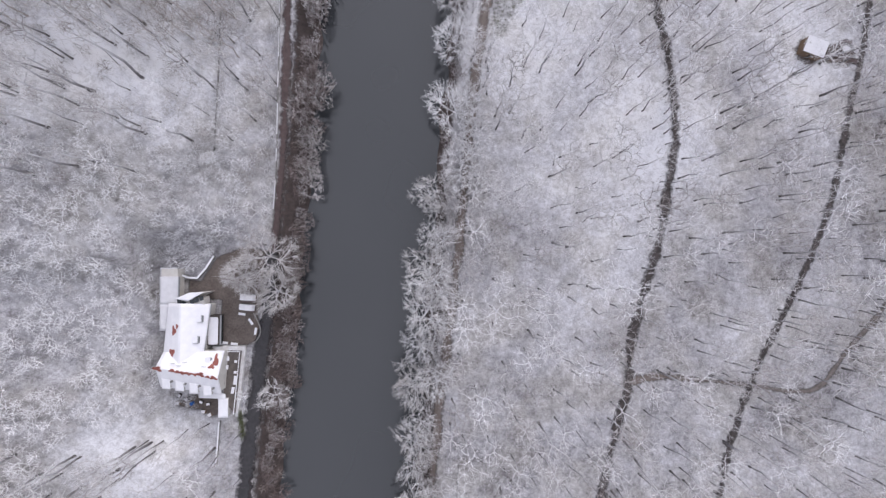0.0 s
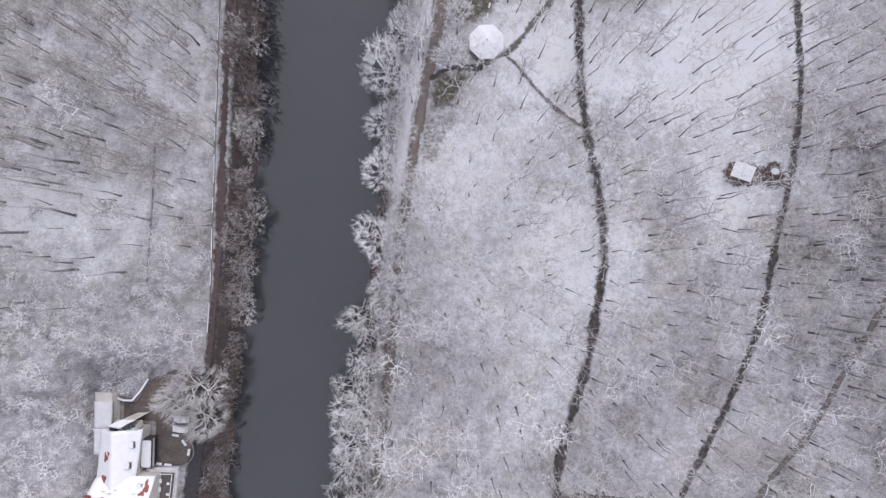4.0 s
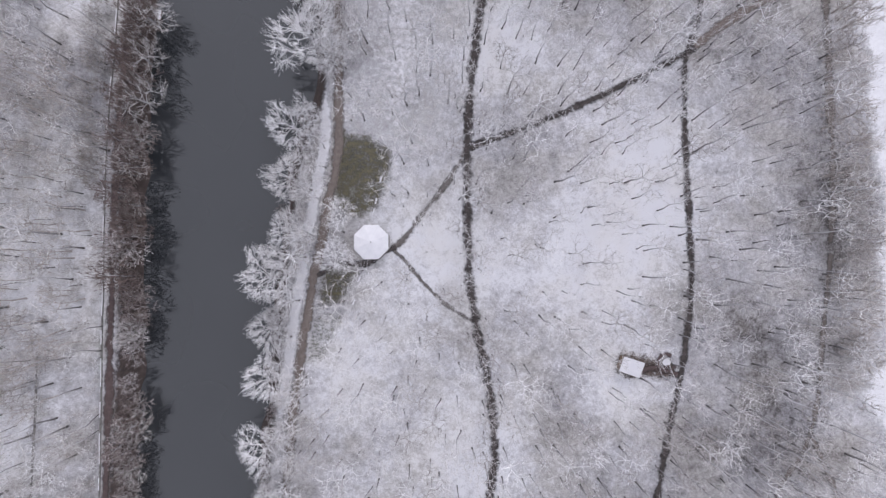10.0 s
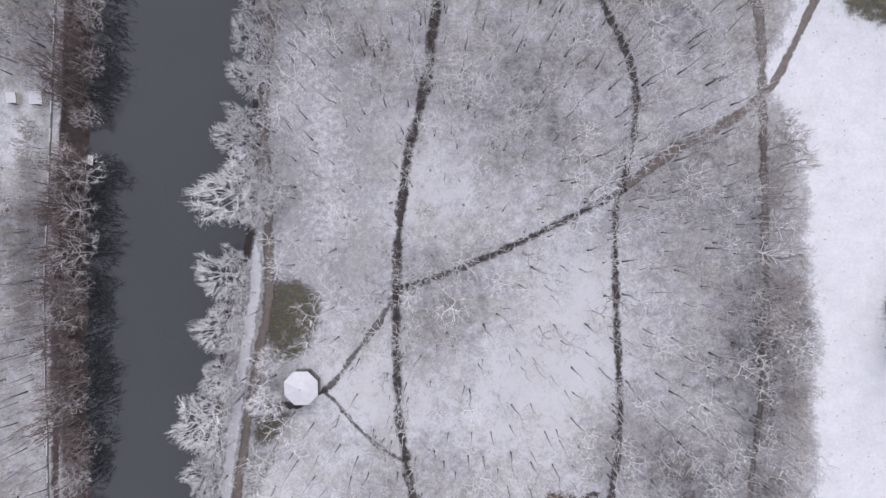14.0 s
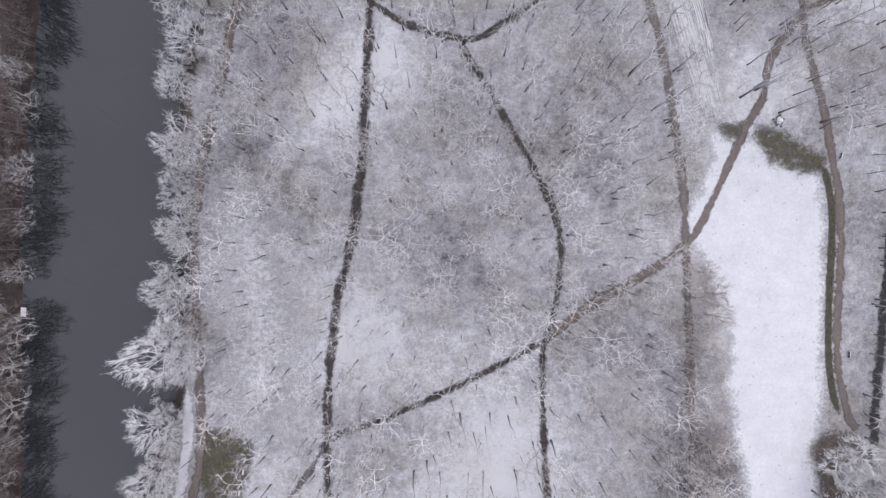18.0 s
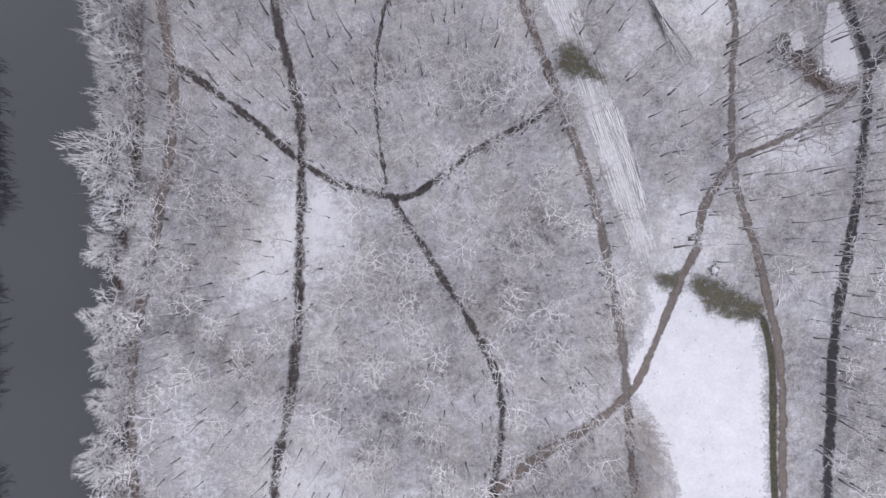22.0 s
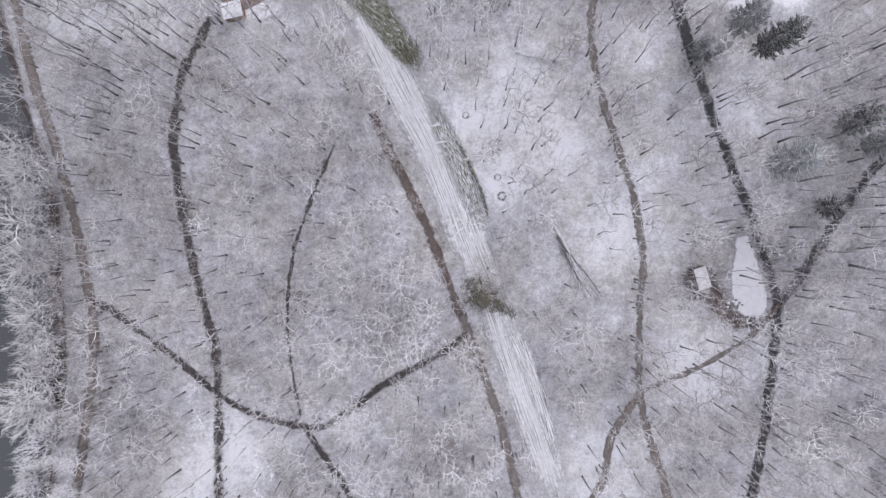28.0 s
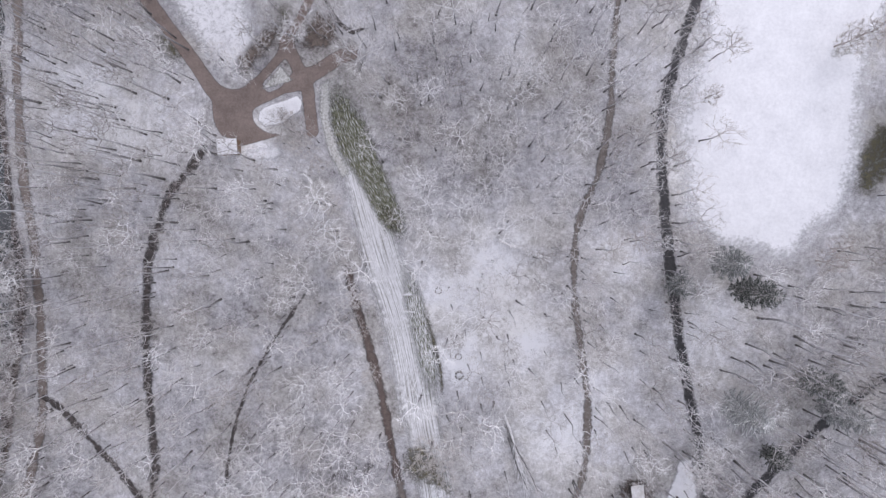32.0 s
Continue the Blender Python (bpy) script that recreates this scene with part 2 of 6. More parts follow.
M_FROST_GREY = frost_material("grey_frosted_twigs", (0.25, 0.225, 0.205), (0.76, 0.76, 0.77), -0.1, 0.5, 0.34)
M_BROWN_TWIG = frost_material("brown_twigs", (0.115, 0.088, 0.082), (0.72, 0.70, 0.71), 0.1, 0.6, 0.36)
M_NEEDLE = frost_material("rimed_pine_needles", (0.030, 0.038, 0.030), (0.74, 0.76, 0.77), 0.22, 0.62, 0.30, 2.6)
M_TUFT = two_tone("dry_grass_tufts", (0.10, 0.085, 0.06), (0.22, 0.19, 0.14), 2.0, 0.9)
M_HEDGE = frost_material("green_hedge_leaves", (0.075, 0.085, 0.035), (0.60, 0.62, 0.58), 0.1, 0.8, 0.0)
M_ROOF_SNOW = two_tone("snow_on_roof", (0.77, 0.77, 0.81), (0.85, 0.85, 0.88), 0.6, 0.7, bump=0.15)


# ---------------------------------------------------------------- mesh helpers
def tri_mesh(name, v, t, mats, mat_index=None, frost=None, smooth=False):
    me = bpy.data.meshes.new(name)
    v, t = np.asarray(v, np.float32), np.asarray(t, np.int32)
    me.vertices.add(len(v)), me.loops.add(t.size), me.polygons.add(len(t))
    me.vertices.foreach_set("co", v.ravel())
    me.loops.foreach_set("vertex_index", t.ravel())
    me.polygons.foreach_set("loop_start", np.arange(0, t.size, t.shape[1], dtype=np.int32))
    for m in mats:
        me.materials.append(m)
    if mat_index is not None:
        me.polygons.foreach_set("material_index", np.asarray(mat_index, np.int32))
    if frost is not None:
        me.attributes.new("frost", "FLOAT", "POINT").data.foreach_set("value", np.asarray(frost, np.float32))
    me.polygons.foreach_set("use_smooth", np.full(len(t), smooth))
    me.update(calc_edges=True)
    return me


def bm_mesh(name, bm, mat):
    me = bpy.data.meshes.new(name)
    bm.to_mesh(me)
    bm.free()
    for m in mat if isinstance(mat, (list, tuple)) else [mat]:
        me.materials.append(m)
    return me


def part(name, bm, mat, parent, label=""):
    ob = new(name, bm if isinstance(bm, bpy.types.Mesh) else bm_mesh(name, bm, mat))
    ob.parent = parent
    return tagged(ob, label)


def prisms(a, b, ra, rb, n=3):
    """Tapered bars from points a to points b, all in one go."""
    a, b = np.asarray(a, float), np.asarray(b, float)
    ra, rb = np.broadcast_to(ra, len(a)), np.broadcast_to(rb, len(a))
    d = b - a
    d /= np.linalg.norm(d, axis=1)[:, None] + 1e-9
    ref = np.where(np.abs(d[:, 2:3]) > 0.9, [[1.0, 0, 0]], [[0, 0, 1.0]])
    u = np.cross(d, ref)
    u /= np.linalg.norm(u, axis=1)[:, None]
    w = np.cross(u, d)
    ang = np.arange(n) * 2 * np.pi / n + np.pi / 2
    ring = np.cos(ang)[None, :, None] * u[:, None] + np.sin(ang)[None, :, None] * w[:, None]
    v = np.concatenate([a[:, None] + ring * ra[:, None, None], b[:, None] + ring * rb[:, None, None]], 1)
    k = np.arange(n)
    k2 = (k + 1) % n
    t = np.concatenate([np.stack([k, k2, k2 + n], 1), np.stack([k, k2 + n, k + n], 1)])
    t = (np.arange(len(a)) * 2 * n)[:, None, None] + t[None]
    return v.reshape(-1, 3), t.reshape(-1, 3)


def joined(pieces):
    v, t, at = [], [], 0
    for pv, pt in pieces:
        v.append(pv), t.append(pt + at)
        at += len(pv)
    return np.concatenate(v), np.concatenate(t)


def spline(points, step=1.5):
    """A smooth line through the points, sampled about every step metres."""
    p = np.array(points, float)
    p = np.vstack([2 * p[0] - p[1], p, 2 * p[-1] - p[-2]])
    out = []
    for i in range(1, len(p) - 2):
        n = max(2, int(np.linalg.norm(p[i + 1] - p[i]) / step))
        s = np.linspace(0, 1, n, endpoint=False)[:, None]
        a, b, c, d = p[i - 1], p[i], p[i + 1], p[i + 2]
        out.append(0.5 * (2 * b + (c - a) * s + (2 * a - 5 * b + 4 * c - d) * s**2 + (3 * b - a - 3 * c + d) * s**3))
    return np.vstack(out + [p[-2:-1]])


def wobble(x, y, wave, seed=0.0):
    """Cheap smooth noise in -1..1 from a few sines."""
    k = 2 * np.pi / wave
    return (np.sin(k * (x * 0.92 + y * 0.39) + seed) + np.sin(k * (x * -0.53 + y * 1.11) + 1.7 * seed + 1) + np.sin(k * 1.7 * (x * 0.31 - y * 0.83) + seed * 2.3)) / 3


# ---------------------------------------------------------------- the plan
WEST_BANK = spline([(-46, -200), (-42, -100), (-40.2, -55), (-37, -24), (-35, 7), (-33.3, 28), (-31.5, 60), (-31, 90), (-31, 113), (-30, 140), (-28.8, 165), (-27, 195), (-23.5, 230), (-20, 260), (-18, 320), (-16, 520)], 3)
EAST_BANK = spline([(-6, -200), (-3, -100), (-0.7, -45), (1.4, -12), (3.4, 30), (5.5, 58), (8.5, 90), (11, 115), (13.5, 130), (19, 144), (20.5, 160), (22.7, 188), (24.2, 208), (22.8, 233), (26.5, 252), (30.5, 270), (31.5, 291), (32.5, 313), (31, 335), (26, 362), (22, 400), (20, 520)], 3)


def bank_x(line, y):
    return np.interp(y, line[:, 1], line[:, 0])


def smooth(v):
    v = np.clip(v, 0, 1)
    return v * v * (3 - 2 * v)


def hillside(x, y):
    """The wooded slope that rises west of the riverside wall; the inn's yard is cut into its foot."""
    foot = np.where(y > 0, -44.5, -60.0)
    rise = np.interp(y, [-200, 10, 72, 90, 110, 140, 200, 300], [0.40, 0.44, 0.44, 0.36, 0.18, 0.10, 0.06, 0.06]) * np.maximum(0, foot - x)
    rise = 45 * (1 - np.exp(-rise / 45))
    yard = smooth((y + 56) / 9) * smooth((14 - y) / 8)
    return rise * (1 - yard * (1 - smooth((-73.6 - x) / 6)))


def ground_z(x, y):
    """The height of the ground: gentle swells, the western slope, and the bed of the river between its banks."""
    x, y = np.asarray(x, float), np.asarray(y, float)
    inside = np.minimum(x - bank_x(WEST_BANK, y), bank_x(EAST_BANK, y) - x)
    base = 0.16 * wobble(x, y, 34) + 0.06 * wobble(x, y, 13, 2.0)
    inside = inside + 1.3 * wobble(x, y, 21, 5.0)
    s = np.clip((inside + 2.5) / 5.0, 0, 1)
    return base + hillside(x, y) - 3.0 * s * s * (3 - 2 * s)


PATHS = {  # name: (label, material, width, points)
    "path_river_west": ("reddish brown riverside path with snow along its edges", M_REDPATH, 3.2, [(-50, -140), (-49, -65), (-48.5, -46), (-45.8, -20.6), (-43.5, 0), (-42.2, 14.8), (-40.8, 36), (-40.2, 66), (-39.2, 112), (-37.2, 150), (-33.5, 190), (-31.5, 219), (-28, 262), (-25, 330)]),
    "path_river_east": ("grey-brown gravel track along the river, wet", M_RIVER_TRACK, 3.6, [(-2, -110), (2, -65), (5.3, -31.6), (8.2, -10), (11.2, 25), (14.1, 56), (17.5, 80), (20.3, 95), (23.6, 113), (26.8, 130), (26.7, 152), (26.4, 188), (30, 215), (39.5, 252), (44.8, 280), (43.5, 305), (38.5, 338), (33, 362), (29, 394), (27, 430), (26, 470)]),
    "path_north": ("dark wet earth path through the snowy wood", M_EARTH, 3.8, [(38, -120), (45, -85), (51.6, -64), (55, -49), (59.2, -33), (59.8, -21.7), (63, -8.6), (68, 8), (71, 26), (72.8, 41), (71.5, 58), (68.2, 74.5), (65.8, 90), (65.3, 110), (65.2, 130), (66.5, 150), (69.5, 172), (74.5, 191), (78, 214), (80, 238), (81.8, 262), (81.4, 281), (77.5, 301), (74.6, 328), (74.8, 341), (78.6, 357), (85.6, 369), (88.4, 375), (89.4, 378)]),
    "path_middle": ("narrow dark forest path between the trees", M_EARTH, 2.9, [(78, -110), (86.4, -64), (89, -51), (94, -36), (98, -26.5), (104, -15), (113.8, 5), (120.2, 23), (124.3, 43.5), (129, 65), (132, 86), (131.8, 106), (130.8, 133), (131.3, 156), (134.2, 166), (136.6, 179), (136.2, 194), (129.6, 210), (117, 233), (108, 249)]),
    "path_thin": ("thin dark footpath trodden through snow", M_EARTH, 1.4, [(107, 251), (105.6, 262), (104.7, 280), (107.5, 300), (114, 317), (124.5, 337)]),
    "path_diagonal": ("dark forest path that crosses the wood", M_EARTH, 3.0, [(65.3, 130), (73.5, 133), (90, 139), (112, 149), (130, 158), (136, 162.5)]),
    "path_diagonal_end": ("brown gravel path that leads to the meadow", M_RIVER_TRACK, 3.5, [(134, 161), (146, 169.5), (167.5, 181.5)]),
    "path_meadow_side": ("brown gravel path at the meadow's edge", M_RIVER_TRACK, 2.9, [(167.5, 181.5), (177, 190), (185, 206), (192.5, 221.5), (197, 229), (199.6, 241), (207, 252), (210, 256)]),
    "path_pavilion_ne": ("footpath with thin snow that leaves the pavilion", M_FAINT, 2.7, [(42.5, 100), (47, 104), (53, 112), (60, 121), (65.3, 130)]),
    "path_pavilion_se": ("faint footpath half under snow that leaves the pavilion", M_FAINT, 2.2, [(42.5, 100), (46, 97), (51, 91), (58, 84), (67, 78)]),
    "path_pavilion_west": ("dark wet footpath between track and pavilion", M_EARTH, 2.4, [(20.5, 92), (27, 95.5), (34, 95.5), (40, 98.5), (44, 100.5)]),
    "path_shed": ("trodden brown earth before the shed", M_REDPATH, 3.0, [(117, 63.5), (121, 64.5), (125, 63), (128.5, 62)]),
    "path_junction": ("brown earth path between two forest paths", M_TRACK, 2.2, [(59.2, -33), (65.5, -31.2), (73, -31.2), (94, -33.3), (107.4, -35), (115.8, -33.6), (124.4, -23), (135, -11), (141.5, 0.5), (150.5, 15.3), (158, 28.5), (168, 47), (172.4, 82), (174.5, 98)]),
    "path_far_south": ("snowy forest path among bare trees", M_TRACK, 2.2, [(167, 45), (172, 33), (178, 17.7), (186, -5)]),
    "path_edge": ("grey-brown track along the edge of the wood", M_TRACK, 3.4, [(174.5, 98), (175.5, 120), (175, 146), (174.4, 176), (173.5, 202), (171, 224), (166.4, 250), (158.4, 278), (156, 285)]),
    "path_strip": ("dark brown earth track beside the mown strip", M_SOIL_PATH, 3.3, [(157.6, 280.5), (154, 291.5), (148.3, 309), (143, 322), (138, 334), (133.4, 346)]),
    "path_meadow_east": ("brown gravel path beside the snow meadow", M_RIVER_TRACK, 2.9, [(224.5, 130.5), (222.5, 133), (220.4, 140), (218.9, 150), (218.8, 165), (219.8, 187), (219.3, 199), (217.2, 213), (214, 230), (211.5, 239)]),
    "path_wood_east": ("grey-brown path half hidden by the frosted wood", M_TRACK, 2.8, [(212.5, 235), (209.5, 248), (209, 262), (210.5, 283), (211.8, 297), (209, 317), (202.4, 342), (200, 363), (204, 380), (205, 397), (203.5, 413), (202, 450)]),
    "path_hut": ("brown forest path towards the road", M_TRACK, 2.0, [(210, 255.5), (226, 261), (241.5, 269.5), (249.5, 276.5)]),
    "path_cross": ("dark forest path crossing the wood from river to meadow edge", M_EARTH, 2.8, [(44.5, 292), (49, 290), (58, 283), (70, 272.8), (80, 263), (92, 254.5), (107, 249.8), (114, 249.5), (122, 254.3), (135, 262.5), (149, 269), (159, 275.5)]),
}
ROADS = {
    "road": ("wet dark asphalt road between snowy verges", M_ASPHALT, 3.5, [(228, 110), (231, 150), (233, 172), (236.5, 204), (241.5, 226), (246.5, 251), (250, 278), (247, 293), (243, 307), (234.8, 331), (229.5, 350), (224.4, 370), (220, 394), (220.5, 407), (224, 428), (232, 470)]),
    "road_side": ("wet dark side road under spruces", M_ASPHALT, 3.4, [(250, 278.5), (257.8, 287.5), (265, 298), (273, 309), (282, 320), (300, 338)]),
}
MEADOW = [(179, 55), (189, 73), (185, 97), (189, 113), (183, 145), (185, 158), (180, 172), (177, 181), (172, 187), (169.5, 193), (176, 204), (179.5, 213), (178.5, 224), (192, 221), (201, 217), (215, 210), (217.6, 197), (217.8, 177), (216.8, 154), (217, 137), (214, 123), (216, 109), (224, 95), (232, 70), (225, 40), (190, 40)]
BIG_MEADOW = [(226, 446), (224.5, 425), (223.5, 411), (222.5, 399), (223, 389), (226, 378), (231, 367), (238, 361), (252, 360), (263, 359), (270, 371), (276, 378), (278.5, 392), (277, 405), (276, 420), (282, 440), (290, 480), (240, 480)]
STRIP_LEFT = spline([(180, 218), (176, 227), (170.3, 246), (165, 266), (158.5, 290), (151.5, 306), (143.5, 331), (138, 343), (129, 369), (122, 388)], 3)
STRIP_RIGHT = spline([(188.5, 222), (187.6, 233), (181.6, 258), (175.4, 280), (169.8, 298), (167.4, 315), (162, 330), (153, 348), (145, 365), (134, 392)], 3)

# ---------------------------------------------------------------- ground, water, paths
xs = np.unique(np.r_[-2500, -1200, -600, -300, np.arange(-180, 381, 3.0), np.arange(-86, -55, 1.5), np.arange(-55, 35, 1.0), 600, 1200, 2500])
ys = np.unique(np.r_[-2500, -1200, -600, -300, np.arange(-160, 521, 2.5), 800, 1500, 2800])
gx, gy = np.meshgrid(xs, ys)
gv = np.stack([gx.ravel(), gy.ravel(), ground_z(gx, gy).ravel()], 1)
ids = np.arange(gv.shape[0]).reshape(gx.shape)
gq = np.stack([ids[:-1, :-1].ravel(), ids[:-1, 1:].ravel(), ids[1:, 1:].ravel(), ids[1:, :-1].ravel()], 1)
DEEP_SNOW = [(227, 386, 8), (214, 356, 9), (-82, 52, 26), (84, 246, 10), (60, 98, 24), (104, 96, 26), (30, 60, 16), (72, 232, 13), (125, 122, 26), (172, 318, 8), (163, 338, 7), (178, 345, 14), (62, 32, 26), (112, 58, 12), (-85, -50, 20), (-70, 100, 30), (-50, 178, 14), (72, 160, 18), (200, 232, 12), (228, 262, 14), (190, 330, 10), (240, 340, 12), (100, 378, 8), (60, 385, 20), (205, 300, 16)]
floor_tone = np.zeros(len(gv))
for cx, cy, rad in DEEP_SNOW:
    floor_tone += np.exp(-((gv[:, 0] - cx) ** 2 + (gv[:, 1] - cy) ** 2) / rad**2)
# darker floor zones: thicket shade and tone matching put into colour, thin snow too
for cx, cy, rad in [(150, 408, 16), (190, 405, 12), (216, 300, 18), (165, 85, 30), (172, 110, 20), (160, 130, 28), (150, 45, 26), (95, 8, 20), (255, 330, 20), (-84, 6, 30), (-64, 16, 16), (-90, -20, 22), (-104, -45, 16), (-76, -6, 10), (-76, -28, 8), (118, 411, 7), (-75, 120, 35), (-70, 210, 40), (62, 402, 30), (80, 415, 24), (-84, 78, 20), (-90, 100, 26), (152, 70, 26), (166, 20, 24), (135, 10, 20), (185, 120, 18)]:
    floor_tone -= (0.16 if cx < 0 else 0.26 if cy > 392 else 0.15) * np.exp(-((gv[:, 0] - cx) ** 2 + (gv[:, 1] - cy) ** 2) / rad**2)
ground_mesh = tri_mesh("ground", gv, gq, [M_FLOOR], smooth=True)
ground_mesh.attributes.new("depth", "FLOAT", "POINT").data.foreach_set("value", np.clip(floor_tone, -0.8, 1.2).astype(np.float32))
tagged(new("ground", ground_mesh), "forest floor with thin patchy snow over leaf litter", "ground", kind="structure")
yy = np.concatenate([[-2500.0], np.arange(-200, 521, 3.0), [2800.0]])
wx0, wx1 = bank_x(WEST_BANK, yy) - 1.5, bank_x(EAST_BANK, yy) + 1.5
wv = np.concatenate([np.stack([wx0, yy, np.full_like(yy, -1.35)], 1), np.stack([wx1, yy, np.full_like(yy, -1.35)], 1)])
k = np.arange(len(yy) - 1)
wq = np.stack([k, k + len(yy), k + len(yy) + 1, k + 1], 1)
tagged(new("water", tri_mesh("water", wv, wq, [M_WATER])), "smooth dark grey river water", "river", kind="structure")


def ribbon(name, points, width, mat, lift=0.07, ragged=0.25, across=5, fade=0.0):
    """A strip of ground along a line, crowned and with uneven borders; its border value runs from 0 to 1 inwards."""
    c = spline(points, 1.2)
    d = np.gradient(c, axis=0)
    d /= np.linalg.norm(d, axis=1)[:, None]
    nrm = np.stack([-d[:, 1], d[:, 0]], 1)
    s = np.linspace(-1, 1, across)
    half = width / 2 * np.ones(len(c))
    left = half + ragged * wobble(c[:, 0], c[:, 1], 4.3, 1.0) + ragged * 0.7 * wobble(c[:, 0], c[:, 1], 11, 4.0)
    right = half + ragged * wobble(c[:, 0], c[:, 1], 4.9, 3.0) + ragged * 0.7 * wobble(c[:, 0], c[:, 1], 12, 6.0)
    off = np.where(s[None] < 0, s[None] * left[:, None], s[None] * right[:, None])
    p = c[:, None] + nrm[:, None] * off[..., None]
    z = ground_z(p[..., 0], p[..., 1]) + lift - 0.03 * (np.abs(s) > 0.9)[None]
    v = np.concatenate([p, z[..., None]], 2).reshape(-1, 3)
    i = np.arange(len(c) * across).reshape(len(c), across)
    q = np.stack([i[:-1, :-1].ravel(), i[1:, :-1].ravel(), i[1:, 1:].ravel(), i[:-1, 1:].ravel()], 1)[:, ::-1]
    me = tri_mesh(name, v, q, [mat], smooth=True)
    run = np.r_[0, np.cumsum(np.linalg.norm(np.diff(c, axis=0), axis=1))]
    ends = np.clip(np.minimum(run, run[-1] - run) / fade, 0, 1) if fade else np.ones(len(c))
    me.attributes.new("edge", "FLOAT", "POINT").data.foreach_set("value", ((1 - np.abs(s))[None] * ends[:, None]).ravel().astype(np.float32))
    return me


def between(name, a, b, mat, lift=0.05, across=9):
    """A sheet of ground between two lines with as many points."""
    s = np.linspace(0, 1, across)
    n = max(len(a), len(b))
    fa = np.stack([np.interp(np.linspace(0, 1, n), np.linspace(0, 1, len(a)), a[:, k]) for k in (0, 1)], 1)
    fb = np.stack([np.interp(np.linspace(0, 1, n), np.linspace(0, 1, len(b)), b[:, k]) for k in (0, 1)], 1)
    p = fa[:, None] * (1 - s)[None, :, None] + fb[:, None] * s[None, :, None]
    v = np.concatenate([p, (ground_z(p[..., 0], p[..., 1]) + lift)[..., None]], 2).reshape(-1, 3)
    i = np.arange(n * across).reshape(n, across)
    q = np.stack([i[:-1, :-1].ravel(), i[1:, :-1].ravel(), i[1:, 1:].ravel(), i[:-1, 1:].ravel()], 1)
    if (fb[0] - fa[0])[0] > 0:
        q = q[:, ::-1]
    me = tri_mesh(name, v, q, [mat], smooth=True)
    mid = (fa + fb) / 2
    along = np.r_[0, np.cumsum(np.linalg.norm(np.diff(mid, axis=0), axis=1))]
    width = np.linalg.norm(fb - fa, axis=1)
    rows = np.stack([(s[None] - 0.5) * width[:, None], np.repeat(along[:, None], across, 1), np.zeros((n, across))], 2)
    me.attributes.new("rows", "FLOAT_VECTOR", "POINT").data.foreach_set("vector", rows.astype(np.float32).ravel())
    ends = np.minimum(1, np.minimum(np.arange(n), n - 1 - np.arange(n)) / 4)
    me.attributes.new("edge", "FLOAT", "POINT").data.foreach_set("value", (np.minimum(1, 3 * (0.5 - np.abs(s - 0.5)))[None] * ends[:, None]).ravel().astype(np.float32))
    return me


def inside_poly(x, y, poly):
    x, y = np.asarray(x, float), np.asarray(y, float)
    hit = np.zeros(np.broadcast(x, y).shape, bool)
    for (x0, y0), (x1, y1) in zip(poly, poly[1:] + poly[:1]):
        if y0 != y1:
            hit ^= ((y0 > y) != (y1 > y)) & (x < (x1 - x0) * (y - y0) / (y1 - y0) + x0)
    return hit


def line_distance(x, y, line):
    """How far points lie from a line of points."""
    x, y = np.asarray(x, float).ravel(), np.asarray(y, float).ravel()
    out = np.full(len(x), 1e9)
    for (x0, y0), (x1, y1) in zip(line[:-1], line[1:]):
        dx, dy = x1 - x0, y1 - y0
        s = np.clip(((x - x0) * dx + (y - y0) * dy) / (dx * dx + dy * dy + 1e-9), 0, 1)
        out = np.minimum(out, np.hypot(x - x0 - s * dx, y - y0 - s * dy))
    return out


def patch(name, poly, mat, lift=0.04, step=1.5, fade=4.0, ragged=0.0):
    """A sheet of ground inside an outline, on a fine grid; its border value rises from 0 to 1 over fade metres."""
    pts = np.array(poly, float)
    closed = np.vstack([pts, pts[:1]])
    (x0, y0), (x1, y1) = pts.min(0) - 1, pts.max(0) + 1
    ax, ay = np.arange(x0, x1 + step, step), np.arange(y0, y1 + step, step)
    mx, my = np.meshgrid(ax, ay)
    inn = inside_poly(mx, my, list(map(tuple, poly)))
    dist = line_distance(mx, my, closed).reshape(mx.shape) * np.where(inn, 1, -1)
    i = np.arange(mx.size).reshape(mx.shape)
    q = np.stack([i[:-1, :-1].ravel(), i[:-1, 1:].ravel(), i[1:, 1:].ravel(), i[1:, :-1].ravel()], 1)
    q = q[(dist.ravel()[q] > -step * 0.8).all(1)]
    used = np.unique(q)
    remap = np.full(mx.size, -1)
    remap[used] = np.arange(len(used))
    v = np.stack([mx.ravel(), my.ravel(), (ground_z(mx, my) + lift).ravel()], 1)[used]
    me = tri_mesh(name, v, remap[q], [mat], smooth=True)
    me.attributes.new("edge", "FLOAT", "POINT").data.foreach_set("value", np.clip(dist.ravel()[used] / fade, 0, 1).astype(np.float32))
    return me


for name, (label, mat, width, points) in {**PATHS, **ROADS}.items():
    lift = {"path_river_west": 0.07, "path_diagonal": 0.075, "path_cross": 0.08, "path_junction": 0.085}.get(name, 0.07 + 0.004 * (len(name) % 7))
    tagged(new(name, ribbon(name, points, width, mat, lift, fade=7.0 if name in ("path_edge", "path_thin", "path_north", "path_strip") else 0.0)), label, "road" if "road" in name else "path", kind="structure")
tagged(new("meadow_ground", patch("meadow_ground", MEADOW, M_MEADOW, 0.05, 1.5, 6.0)), "open meadow under smooth white snow", "meadow", kind="structure")
